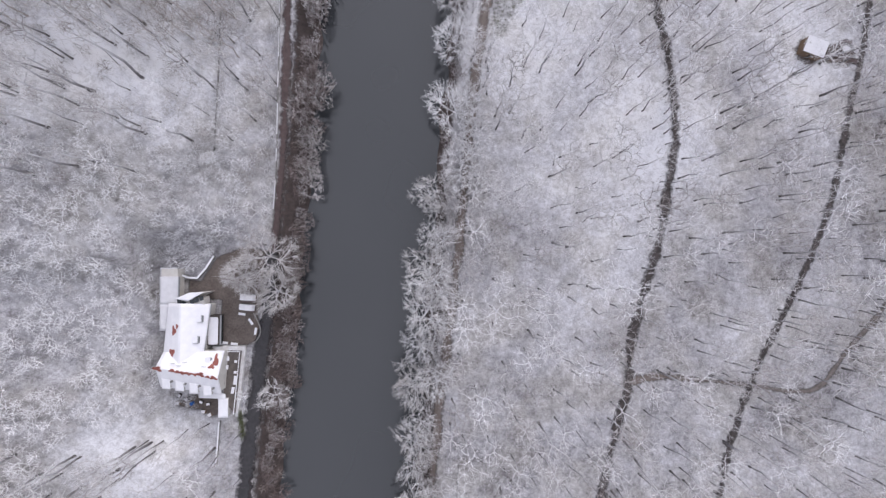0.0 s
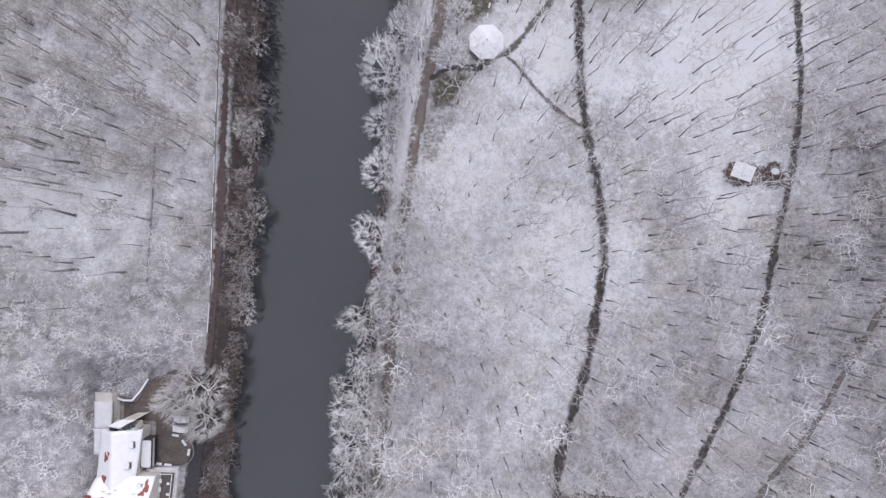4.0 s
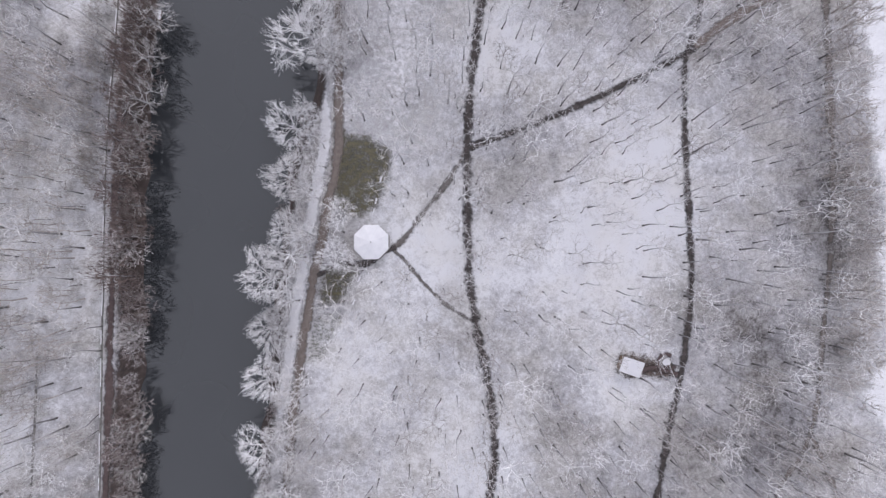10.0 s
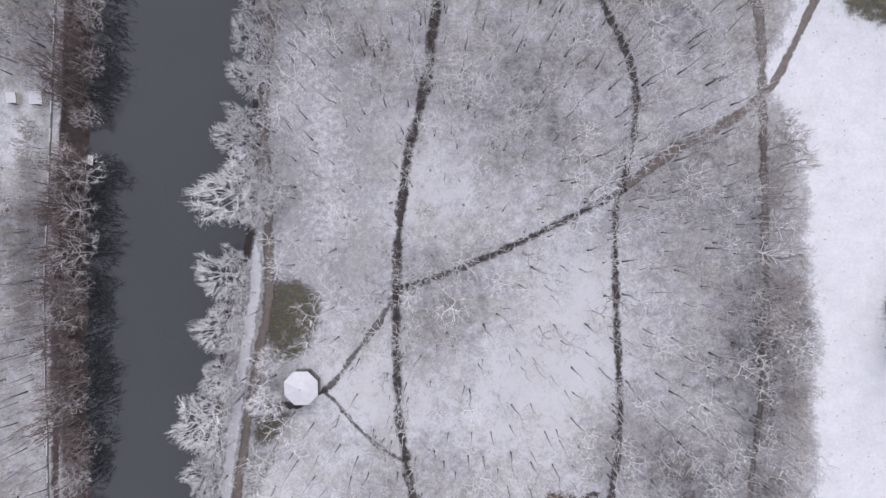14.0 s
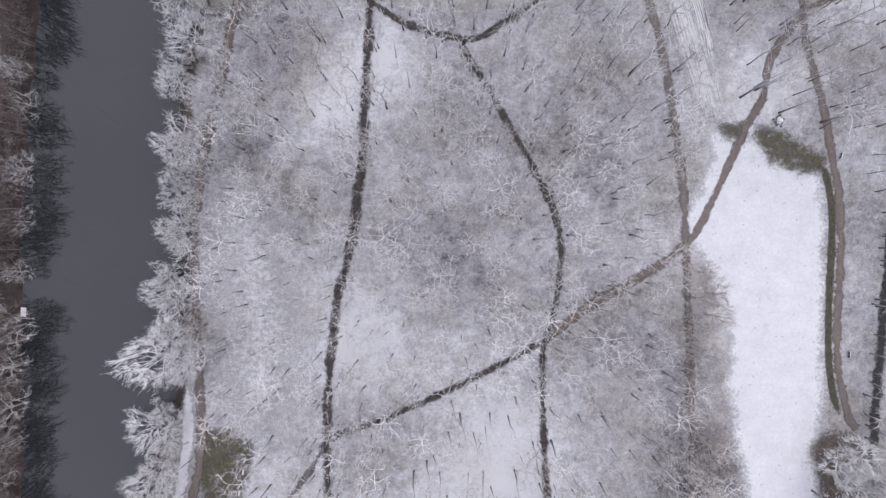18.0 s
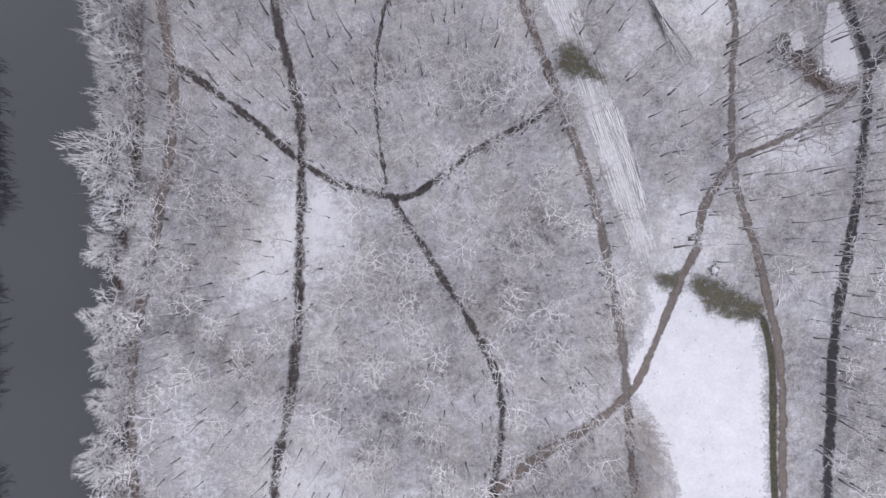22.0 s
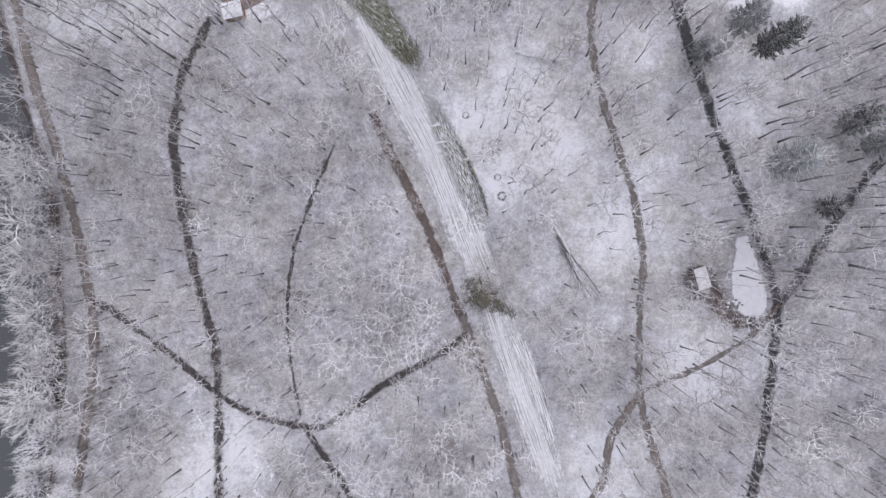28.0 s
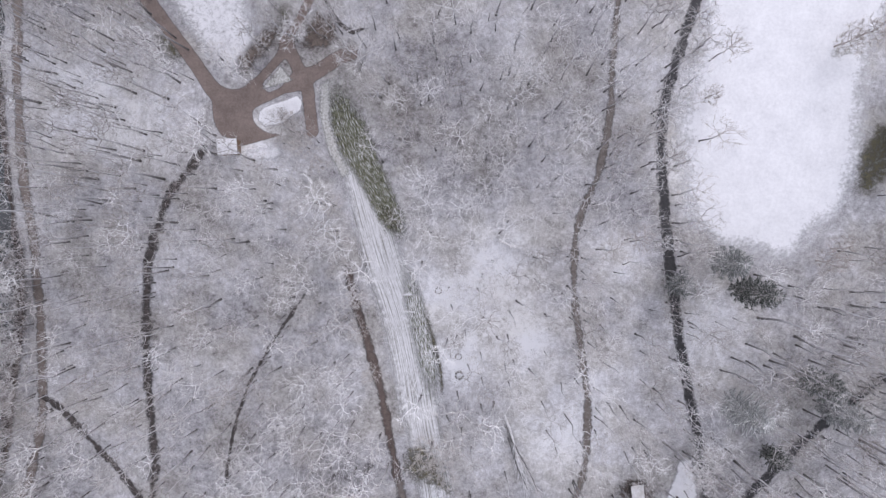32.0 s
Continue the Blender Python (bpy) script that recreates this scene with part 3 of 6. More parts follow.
tagged(new("meadow_ground_far", patch("meadow_ground_far", BIG_MEADOW, M_MEADOW, 0.05, 1.5, 8.0)), "large open meadow under smooth snow", "meadow", kind="structure")
tagged(new("strip_ground", between("strip_ground", STRIP_LEFT, STRIP_RIGHT, M_STRIP, 0.05)), "mown grass strip with rows of snow", "grass strip", kind="structure")
GREENS = {
    "lawn_pavilion_north": [(27.5, 135), (36.5, 134), (43.5, 129.5), (42.5, 121.7), (39.8, 113), (33.4, 108.5), (25.5, 109.5), (24.8, 118), (26, 126.5)],
    "lawn_pavilion_south": [(21.6, 94.6), (34, 95.5), (32.2, 90), (28, 83.5), (19.2, 81.5)],
    "lawn_pavilion_mid": [(17.5, 81.5), (30.5, 84), (29.6, 77), (23, 64.5), (15.5, 66)],
    "lawn_meadow_top": [(194, 223), (199, 222.5), (204.5, 220), (210, 216), (216, 213.5), (216.2, 206), (208, 206), (199, 209.5), (194.5, 216)],
    "lawn_meadow_corner": [(182, 225), (193, 223.5), (192, 215), (185, 217.5)],
    "lawn_strip_cross": [(158.3, 291), (162.8, 295.7), (168.3, 290.4), (175.2, 279.9), (170.9, 278.5), (161.1, 281.6), (157.1, 284.4)],
    "lawn_strip_core": [(141.8, 360.5), (143.5, 364), (147.5, 362), (150, 358), (148.5, 355.8), (144.5, 356)],
    "lawn_strip_top": [(125, 391.5), (127.5, 392.5), (129.2, 389.5), (129.2, 386), (126.8, 386)],
    "lawn_far_meadow": [(261, 420), (265, 417), (270, 419), (271, 424), (265, 425)],
    "lawn_spruces": [(275, 383), (281, 382), (287, 392), (286, 404), (278, 402), (275.5, 393)],
    "lawn_square": [(104, 416.7), (108.9, 418), (110, 412.5), (106.4, 409.7)],
    "lawn_square_west": [(75, 398), (80, 397), (78, 403), (72, 406), (68, 404)],
}


def swollen(poly, by):
    """The outline pushed out from its middle."""
    cx, cy = sum(p[0] for p in poly) / len(poly), sum(p[1] for p in poly) / len(poly)
    return [(x + by * (x - cx) / math.hypot(x - cx, y - cy), y + by * (y - cy) / math.hypot(x - cx, y - cy)) for x, y in poly]


for name, poly in GREENS.items():
    tagged(new(name, patch(name, swollen(poly, 1.8), M_GRASS_THIN if "mid" in name or "far" in name else M_GRASS, 0.06 if "strip" not in name else 0.079, 0.8, 4.0 if "strip" not in name else 4.5)), "green grass showing through the thin snow", "lawn", kind="structure")
tagged(new("verge_river", ribbon("verge_river", [(8.9, 46), (11.3, 60), (13.2, 75.5), (15.8, 92.4), (18.2, 107.6), (21.6, 124.8), (22.8, 134), (23.0, 150)], 4.6, M_VERGE, 0.055, 0.4, 11, 12.0)), "white snowy verge between river trees and track", "verge", kind="structure")
tagged(new("lawn_strip_edge", ribbon("lawn_strip_edge", [(158.5, 335), (160.8, 329.5), (162.8, 324.6), (165.4, 318), (166.9, 311.3), (167.4, 306)], 2.4, M_GRASS, 0.085, 0.4, 9, 6.0)), "green grass showing through the thin snow", "lawn", kind="structure")
tagged(new("verge_meadow", ribbon("verge_meadow", [(219.6, 134), (217.2, 142), (216.2, 152), (216.2, 168), (217.2, 187), (216.8, 199), (215.0, 210)], 3.0, M_GRASS_EDGE, 0.06, 0.2, 7, 5.0)), "green grass along the meadow path", "verge", kind="structure")
rows_a = np.array([(147.5, 350), (149.2, 343), (152.2, 332.6), (156.7, 319.4), (160, 311), (162, 303)])
rows_b = np.array([(153.5, 350), (157, 343), (160.9, 333), (165.4, 321.3), (167.5, 310), (168, 303)])
tagged(new("strip_rows", between("strip_rows", spline(rows_a, 3), spline(rows_b, 3), M_ROWS, 0.064)), "green mown rows with snow between them", "grass strip", kind="structure")
rows_a = np.array([(120.5, 398), (121.5, 391), (123.5, 384), (127, 376.5), (132, 371), (137.5, 363.5), (141.5, 357.5), (145, 353)])
rows_b = np.array([(129, 400), (132.5, 392), (135.5, 387), (139.5, 381.5), (145.5, 370), (151, 360.5), (152.5, 356), (151, 351.5)])
tagged(new("strip_rows_north", between("strip_rows_north", spline(rows_a, 3), spline(rows_b, 3), M_ROWS_GREEN, 0.068)), "green mown grass with thin rows of snow", "grass strip", kind="structure")
south_a = np.array([(166, 283), (171.5, 268), (176.5, 254), (180, 240), (182, 232)])
south_b = np.array([(174, 281), (178.5, 268), (181.5, 256), (184.5, 240), (185.5, 232)])
tagged(new("strip_rows_south", between("strip_rows_south", spline(south_a, 3), spline(south_b, 3), M_ROWS_THIN, 0.066)), "dark mown rows showing through the snow", "grass strip", kind="structure")
for name, poly in {"island_north": [(108.5, 400.3), (112.9, 395.9), (108, 393.7), (103.2, 392)], "island_south": [(103.6, 386.4), (105.5, 388), (109.3, 389.6), (114.4, 392.2), (116.4, 390), (116.2, 387.9), (113.2, 385.1), (110.5, 382.8), (105.9, 381.5), (103, 383.5)], "snow_by_cabin": [*map(tuple, spline([(99.5, 374.6), (103, 375.6), (108, 377.2), (111.2, 377.2), (112, 374.5), (110.5, 372), (105, 371), (100.5, 371.8), (99.5, 374.0)], 1.0))], "snow_by_road": [*map(tuple, spline([(238.6, 299.5), (242.2, 300), (243.6, 297), (244.9, 293), (246.8, 286), (247.9, 280), (246.2, 275.4), (241.2, 275.0), (237.4, 278.4), (236.6, 286), (237.6, 293), (238.4, 299)], 1.0))], "snow_east_of_square": [(120.3, 396), (123.5, 398), (124.5, 392), (125, 386), (129, 377), (133, 371), (130, 369), (124.5, 377), (121, 387)], "snow_lawn_square": [(85, 399.5), (91, 395.5), (97, 395.5), (101, 399), (103, 407), (99, 416), (96, 432), (70, 432), (70, 416), (78, 407.5)]}.items():
    tagged(new(name, patch(name, poly, M_ISLAND if "north" in name or "east" in name else M_VERGE if "road" in name or "south" in name else M_VERGE_SOFT, 0.12 if "lawn" not in name else 0.045, 0.5, 1.2 if "island" in name else 5.0 if "lawn" in name else 2.0)), "low patch of smooth snow beside the path", "snow patch", kind="structure")
for name, poly in {"bare_ground_square_north": [(113.7, 404.4), (122.8, 405.3), (125.5, 411), (122.4, 417), (116.5, 417), (113.2, 409)], "bare_ground_square_west": [(97, 394.5), (101, 397.5), (107, 405), (108.5, 411), (105, 414), (100, 408), (94, 400)]}.items():
    tagged(new(name, patch(name, poly, M_SOIL, 0.05, 0.6, 3.0)), "dark earth under the bushes of the square", "bare ground", kind="structure")
tagged(new("dark_ground_pool", patch("dark_ground_pool", [(209, 126), (213, 131), (221, 131), (229, 126), (229, 114), (224, 99), (217, 99), (213, 106), (211, 116)], M_SOIL, 0.06, 0.8, 5.0)), "dark ground under the bushes by the pool", "bare ground", kind="structure")
tagged(new("snow_glade", patch("snow_glade", [(24, 208), (30, 222), (48, 218), (62, 196), (68, 165), (66, 138), (50, 122), (34, 118), (27, 126), (24, 150), (23.5, 175)], M_VERGE_SOFT, 0.05, 0.9, 26.0)), "open snowy forest floor above the riverside track", "snow patch", kind="structure")
POOL = spline([(218.0, 110.3), (220.1, 109.7), (222.1, 108.0), (222.9, 105.1), (221.4, 101.1), (219.2, 102.2), (217.2, 103.9), (218.0, 110.3)], 0.8)
tagged(new("pool_water", patch("pool_water", [*map(tuple, POOL[:-1])], M_WATER, 0.09, 0.3, 1.0)), "small dark pool beside the meadow", "pool", kind="structure")
wb = WEST_BANK[(WEST_BANK[:, 1] > -120) & (WEST_BANK[:, 1] < 340)]
tagged(new("bank_ground_west", between("bank_ground_west", wb - [7.4, 0], wb + [7.0, 0], M_BANK, 0.2, 33)), "brown earth of the steep river bank", "river bank", kind="structure")
eb = EAST_BANK[(EAST_BANK[:, 1] > -120) & (EAST_BANK[:, 1] < 400)]
tagged(new("bank_ground_east", between("bank_ground_east", eb - [7.0, 0], eb + [3.6, 0], M_BANK, 0.2, 21)), "brown earth of the low river bank", "river bank", kind="structure")
# bank shadow and dark water behind the trees, painted as a strip of soil
ub = EAST_BANK[(EAST_BANK[:, 1] > 215) & (EAST_BANK[:, 1] < 345)]
tagged(new("bank_shade_upper", between("bank_shade_upper", ub + [1.0, 0], ub + [5.5, 0], M_SOIL, 0.14, 17)), "dark strip painted for bank shadow and water behind the riverside trees", "river bank", kind="structure")
PLAZA = [*map(tuple, spline([(86.5, 393.5), (91.6, 392.2), (95.1, 391.7), (98.4, 392.5), (101.2, 394.8), (103.6, 393.8), (105.4, 391.2), (102.7, 388.9), (101.6, 386.3), (102.6, 382.9), (105.1, 380.9), (108.5, 380.2), (111.1, 380), (106.2, 377.8), (101.6, 376), (98.8, 375.3), (96.1, 377), (93.2, 377.6), (90.7, 380.6), (89.6, 384.1), (89, 387.4), (87.4, 389.7), (84.5, 394.5)], 1.0))]
SQUARE_PATHS = [(4.4, [(60, 422), (67.3, 414.5), (74.5, 406.8), (80.2, 400.9), (84.3, 396.4), (88.7, 391.4)]), (3.0, [(99.8, 391), (103.1, 395.5), (108.3, 402.9), (110.2, 408.5), (112.7, 413.6), (115, 419.5), (119, 430)]), (2.4, [(101, 387.5), (107.4, 391.3), (113.8, 395.3)]), (4.0, [(109.4, 407), (113.2, 400.6), (115.3, 397.1), (117.3, 393.7), (118.3, 388.9), (119.9, 382.0)]), (4.6, [(112.5, 395.0), (119.2, 399.2), (125.4, 403.8), (128.8, 405.6)])]
tagged(new("path_fork", ribbon("path_fork", [(58.6, -33.4), (61.5, -32.0), (66, -31.1), (71.5, -31.1)], 3.3, M_RIVER_TRACK, 0.105, 0.4, 7, 2.5)), "bare brown earth where two forest paths meet", "path", kind="structure")
# the square and its paths as one sheet, with rounded inner corners
sx_, sy_ = np.meshgrid(np.arange(56, 138, 0.4), np.arange(373, 432, 0.4))
field = np.exp(1.4 * np.clip(line_distance(sx_, sy_, np.array(PLAZA + PLAZA[:1])) * np.where(inside_poly(sx_, sy_, PLAZA).ravel(), 1, -1), -30, 6))
for width, pts in SQUARE_PATHS:
    field = field + np.exp(1.4 * np.clip(width / 2 - line_distance(sx_, sy_, spline(pts, 1.5)), -30, 6))
field = np.log(field) / 1.4
ids = np.arange(sx_.size).reshape(sx_.shape)
sq = np.stack([ids[:-1, :-1].ravel(), ids[:-1, 1:].ravel(), ids[1:, 1:].ravel(), ids[1:, :-1].ravel()], 1)
sq = sq[(field[sq] > -0.5).all(1)]
used, flat = np.unique(sq, return_inverse=True)
square_mesh = tri_mesh("square_ground", np.stack([sx_.ravel(), sy_.ravel(), ground_z(sx_, sy_).ravel() + 0.09], 1)[used], flat.reshape(sq.shape), [M_PLAZA], smooth=True)
square_mesh.attributes.new("edge", "FLOAT", "POINT").data.foreach_set("value", np.clip(field[used] / 1.2 + 0.15, 0, 1).astype(np.float32))
tagged(new("square_ground", square_mesh), "brown sandy square where forest paths meet", "square", kind="structure")


# ---------------------------------------------------------------- trees
def spikes(a, b, r):
    """Solid three-sided thorns from a to a point at b."""
    a, b = np.asarray(a, float), np.asarray(b, float)
    d = b - a
    u = np.cross(d, [0, 0, 1.0])
    u /= np.linalg.norm(u, axis=1)[:, None] + 1e-9
    w = np.cross(u, d)
    w /= np.linalg.norm(w, axis=1)[:, None] + 1e-9
    r = np.broadcast_to(r, len(a))[:, None]
    v = np.stack([a - u * r - w * r * 0.5, a + w * r, a + u * r - w * r * 0.5, b], 1).reshape(-1, 3)
    t = (np.arange(len(a)) * 4)[:, None, None] + np.array([[0, 1, 3], [1, 2, 3], [2, 0, 3]])[None]
    return v, t.reshape(-1, 3)


def turned(w, ang, lift):
    c, d = np.cos(ang), np.sin(ang)
    out = np.stack([w[:, 0] * c - w[:, 1] * d, w[:, 0] * d + w[:, 1] * c, w[:, 2] + lift], 1)
    return out / np.linalg.norm(out, axis=1)[:, None]


def unit(v):
    return v / (np.linalg.norm(v, axis=1)[:, None] + 1e-9)


def dome_arrays(rng, h, crown, bole, limbs, branches, tips, twigs=2, trunk_r=0.25, limb_r=0.12, low=-0.3, lobe=0.22, curl=0.16, twig_w=0.05, twig_len=(0.6, 1.3), steps=(3, 2, 2), tip_r=0.24, lean=0.022):
    """A bare tree with a full crown: limbs part into branches and these into shoots that end on an uneven dome. Gives the trunk, and the crown with the number of its wooden faces."""
    top = h * (bole + 0.62 * (1 - bole))
    cuts = np.array([-0.4, 0.25, 0.9, 0.3 * h, max(0.5 * h, 0.31 * h), max(0.51 * h, top)])
    spine = np.column_stack([np.vstack([np.zeros((3, 2)), rng.normal(0, lean * h, (3, 2)).cumsum(0)]), cuts])
    rad = trunk_r * np.array([1.45, 1.2, 1.0, 0.85, 0.62, 0.3])
    tv, tt = prisms(spine[:-1], spine[1:], rad[:-1], rad[1:], 6)
    z0 = bole * h
    mid = z0 + 0.42 * (h - z0)
    axis = np.array([np.interp(mid, cuts, spine[:, c]) for c in (0, 1)])
    ph = rng.uniform(0, 6.3, 4)

    def nodes(n, f):
        k = np.arange(n) + 0.5
        z = low + (1 - low) * (k / n) ** 0.9
        az = k * 2.39996 + rng.uniform(0, 6.3) + rng.normal(0, 0.22, n)
        z = np.clip(z + rng.normal(0, 0.10, n), low, 0.98)
        w = np.sqrt(1 - z * z)
        swell = 1 + lobe * (np.sin(2 * az + ph[0]) * 0.6 + np.sin(3 * az + ph[1] + 2 * z) + np.sin(5 * az + ph[2] + 3 * z) * 0.6)
        r = f * swell
        return np.column_stack([axis[0] + crown * w * np.cos(az) * r, axis[1] + crown * w * np.sin(az) * r, mid + np.where(z > 0, h - mid, mid - z0) * z * np.where(z > 0, r, f)])

    L, B, T = nodes(limbs, rng.uniform(0.30, 0.46, limbs)), nodes(branches, rng.uniform(0.56, 0.76, branches)), nodes(tips, rng.uniform(0.78, 1.08, tips))
    out = np.hypot(L[:, 0] - axis[0], L[:, 1] - axis[1])
    u = np.clip(L[:, 2] - 0.75 * out, 0.55 * z0 + 0.3, top - 0.1)
    S = np.stack([np.interp(u, cuts, spine[:, c]) for c in range(3)], 1)
    up = unit(np.column_stack([L[:, :2] - S[:, :2], 0.9 * np.hypot(*(L - S)[:, :2].T) + 0.2]))
    pieces = []

    def sweep(P, D, N, r0, r1, n, pointed):
        ln = np.linalg.norm(N - P, axis=1)[:, None]
        C = P + D * ln * 0.36 + rng.normal(0, 1, P.shape) * ln * curl
        prev, rp = P, r0
        for i in range(1, n + 1):
            s = i / n
            q = (1 - s) ** 2 * P + 2 * s * (1 - s) * C + s * s * N
            rq = r0 + (r1 - r0) * s
            pieces.append(spikes(prev, q, rp) if pointed and i == n else prisms(prev, q, rp, rq))
            prev, rp = q, rq
        return unit(N - C)

    DL = sweep(S, up, L, np.full(limbs, limb_r), np.full(limbs, limb_r * 0.66), steps[0], False)
    foot = np.array([axis[0], axis[1], z0])
    own = (unit(B - foot) @ unit(L - foot).T).argmax(1)
    DB = sweep(L[own], DL[own], B, np.full(branches, limb_r * 0.58), np.full(branches, limb_r * 0.34), steps[1], False)
    own = (unit(T - foot) @ unit(B - foot).T).argmax(1)
    DT = sweep(B[own], DB[own], T, np.full(tips, limb_r * tip_r * 1.3), np.full(tips, limb_r * tip_r * 0.8), steps[2], True)
    wood = sum(len(p[1]) for p in pieces)
    m = tips * twigs
    bo = np.repeat(np.arange(tips), twigs)
    s = rng.uniform(0.25, 0.95, m)[:, None]
    t0 = B[own][bo] * (1 - s) + T[bo] * s
    tw = turned(DT[bo], np.where(rng.random(m) < 0.5, 1.0, -1.0) * np.radians(rng.uniform(15, 60, m)), rng.normal(0.12, 0.25, m))
    t1 = t0 + tw * rng.uniform(*twig_len, m)[:, None]
    acr = unit(np.cross(tw, [0, 0, 1.0]))
    pieces.append((np.stack([t0 - acr * twig_w / 2, t0 + acr * twig_w / 2, t1], 1).reshape(-1, 3), np.arange(3 * m).reshape(-1, 3)))
    return (tv, tt), (*joined(pieces), wood)


def rime(tv, h=None):
    """How much rime a trunk carries: none at the foot, more towards the thin top."""
    z = tv[:, 2]
    return np.clip((z / z.max() - 0.12) / 0.5, 0, 1)


def pine_arrays(rng, h, r):
    """A pine: a bare lower trunk and a rounded crown of upswept, needle-bearing boughs."""
    tv, tt = prisms([[0, 0, -0.4], [0, 0, 0.45 * h]], [[0, 0, 0.45 * h], [0, 0, h]], [0.26, 0.18], [0.18, 0.04], 6)
    boughs, needles = [], []
    levels = int(0.8 * h / 0.95)
    for n in range(levels):
        f = (n + 0.5) / levels
        z = h * (0.16 + 0.80 * f)
        reach = r * math.sqrt(max(0.05, 1 - (1.7 * f - 0.62) ** 2)) * (1.0 if f < 0.5 else 1.15 - 0.3 * f)
        cnt = 11 if f < 0.7 else 8
        az = np.arange(cnt) * 2 * np.pi / cnt + rng.uniform(0, 6)
        ln0 = reach * rng.uniform(0.6, 1.25, cnt)
        a = np.tile([0.0, 0, z], (cnt, 1))
        b = np.stack([np.cos(az) * ln0, np.sin(az) * ln0, z + 0.22 * ln0 * rng.uniform(0.2, 1.4, cnt)], 1)
        boughs.append(prisms(a * [1, 1, 1] + [0, 0, 0.12], b + [0, 0, 0.2], 0.10, 0.06))
        for s in np.linspace(0.3, 1.0, 6):
            for sg in (-1, 1):
                ang = az + sg * np.radians(rng.uniform(12, 45, cnt))
                ln = rng.uniform(0.6, 1.25, cnt)
                p0 = a + (b - a) * s
                p1 = p0 + np.stack([np.cos(ang) * ln, np.sin(ang) * ln, 0.5 * ln], 1)
                needles.append(spikes(p0, p1, 0.17))
                if rng.random() < 0.4:
                    boughs.append(spikes(p0 + [0, 0, 0.1], p1 + [0, 0, 0.1], 0.07))
    cv, ct = joined(boughs + needles)
    return (tv, tt), (cv, ct, sum(len(p[1]) for p in boughs))


rng = np.random.default_rng(7)
FOREST_KINDS = [dome_arrays(rng, rng.uniform(12, 20), rng.uniform(3.6, 5.6), rng.uniform(0.42, 0.6), 5, 17, 80, 2, rng.uniform(0.13, 0.28), rng.uniform(0.09, 0.13), -0.25, 0.25, 0.13, 0.05, (0.7, 1.6), (2, 2, 1)) for _ in range(14)]
NEAR_KINDS = [dome_arrays(rng, rng.uniform(13, 20), rng.uniform(3.8, 6.0), rng.uniform(0.42, 0.58), 6, 22, 110, 2, rng.uniform(0.13, 0.28), rng.uniform(0.09, 0.13), -0.25, 0.25, 0.13, 0.05, (0.7, 1.6), (3, 2, 2)) for _ in range(8)]
BANK_KINDS = [dome_arrays(rng, rng.uniform(9, 13), rng.uniform(4.6, 6.2), 0.16, 7, 38, 240, 5, 0.3, 0.135, -0.55, 0.24, 0.11, 0.05, (0.5, 1.1)) for _ in range(8)]
WHITE_KINDS = [dome_arrays(rng, rng.uniform(13, 16), rng.uniform(4.8, 6.2), 0.5, 7, 24, 120, 2, 0.32, 0.16, -0.25, 0.3, 0.13, 0.05, (0.6, 1.3), (4, 3, 2), 0.2) for _ in range(6)]
SHRUB_KINDS = [dome_arrays(rng, rng.uniform(4.0, 6.5), rng.uniform(2.0, 2.8), 0.06, 6, 18, 80, 2, 0.1, 0.10, -0.3, 0.22, 0.18, 0.06, (0.4, 0.9), (2, 1, 1)) for _ in range(5)]
THICKET_KINDS = [dome_arrays(rng, rng.uniform(2.6, 5.0), rng.uniform(1.6, 2.4), 0.05, 5, 14, 60, 2, 0.07, 0.10, -0.3, 0.25, 0.25, 0.07, (0.3, 0.8), (1, 1, 1), 0.36) for _ in range(6)]
BUSH_KINDS = [dome_arrays(rng, rng.uniform(8.5, 12.5), rng.uniform(3.2, 4.5), 0.12, 6, 26, 130, 4, 0.16, 0.13, -0.6, 0.22, 0.14, 0.13, (0.5, 1.1), (2, 1, 1), 0.34) for _ in range(6)]
HAZE_KINDS = [dome_arrays(rng, rng.uniform(3.0, 7.0), rng.uniform(1.5, 2.4), 0.15, 4, 8, 34, 2, 0.06, 0.055, -0.2, 0.25, 0.2, 0.06, (0.5, 1.2), (1, 1, 1), 0.4) for _ in range(6)]
TALL_KINDS = [dome_arrays(rng, rng.uniform(18, 24), rng.uniform(3.4, 5.0), rng.uniform(0.52, 0.66), 5, 15, 66, 2, rng.uniform(0.22, 0.34), rng.uniform(0.10, 0.14), -0.2, 0.25, 0.13, 0.05, (0.7, 1.6), (2, 2, 1)) for _ in range(6)]
OVERHANG_KINDS = [dome_arrays(rng, rng.uniform(8, 14), rng.uniform(3.4, 4.8), 0.42, 5, 17, 80, 1, 0.2, 0.12, -0.2, 0.3, 0.14, 0.05, (0.6, 1.3), (3, 2, 1), 0.26) for _ in range(8)]

LINES = [(spline(p[3], 4), p[2]) for p in (*PATHS.values(), *ROADS.values())]
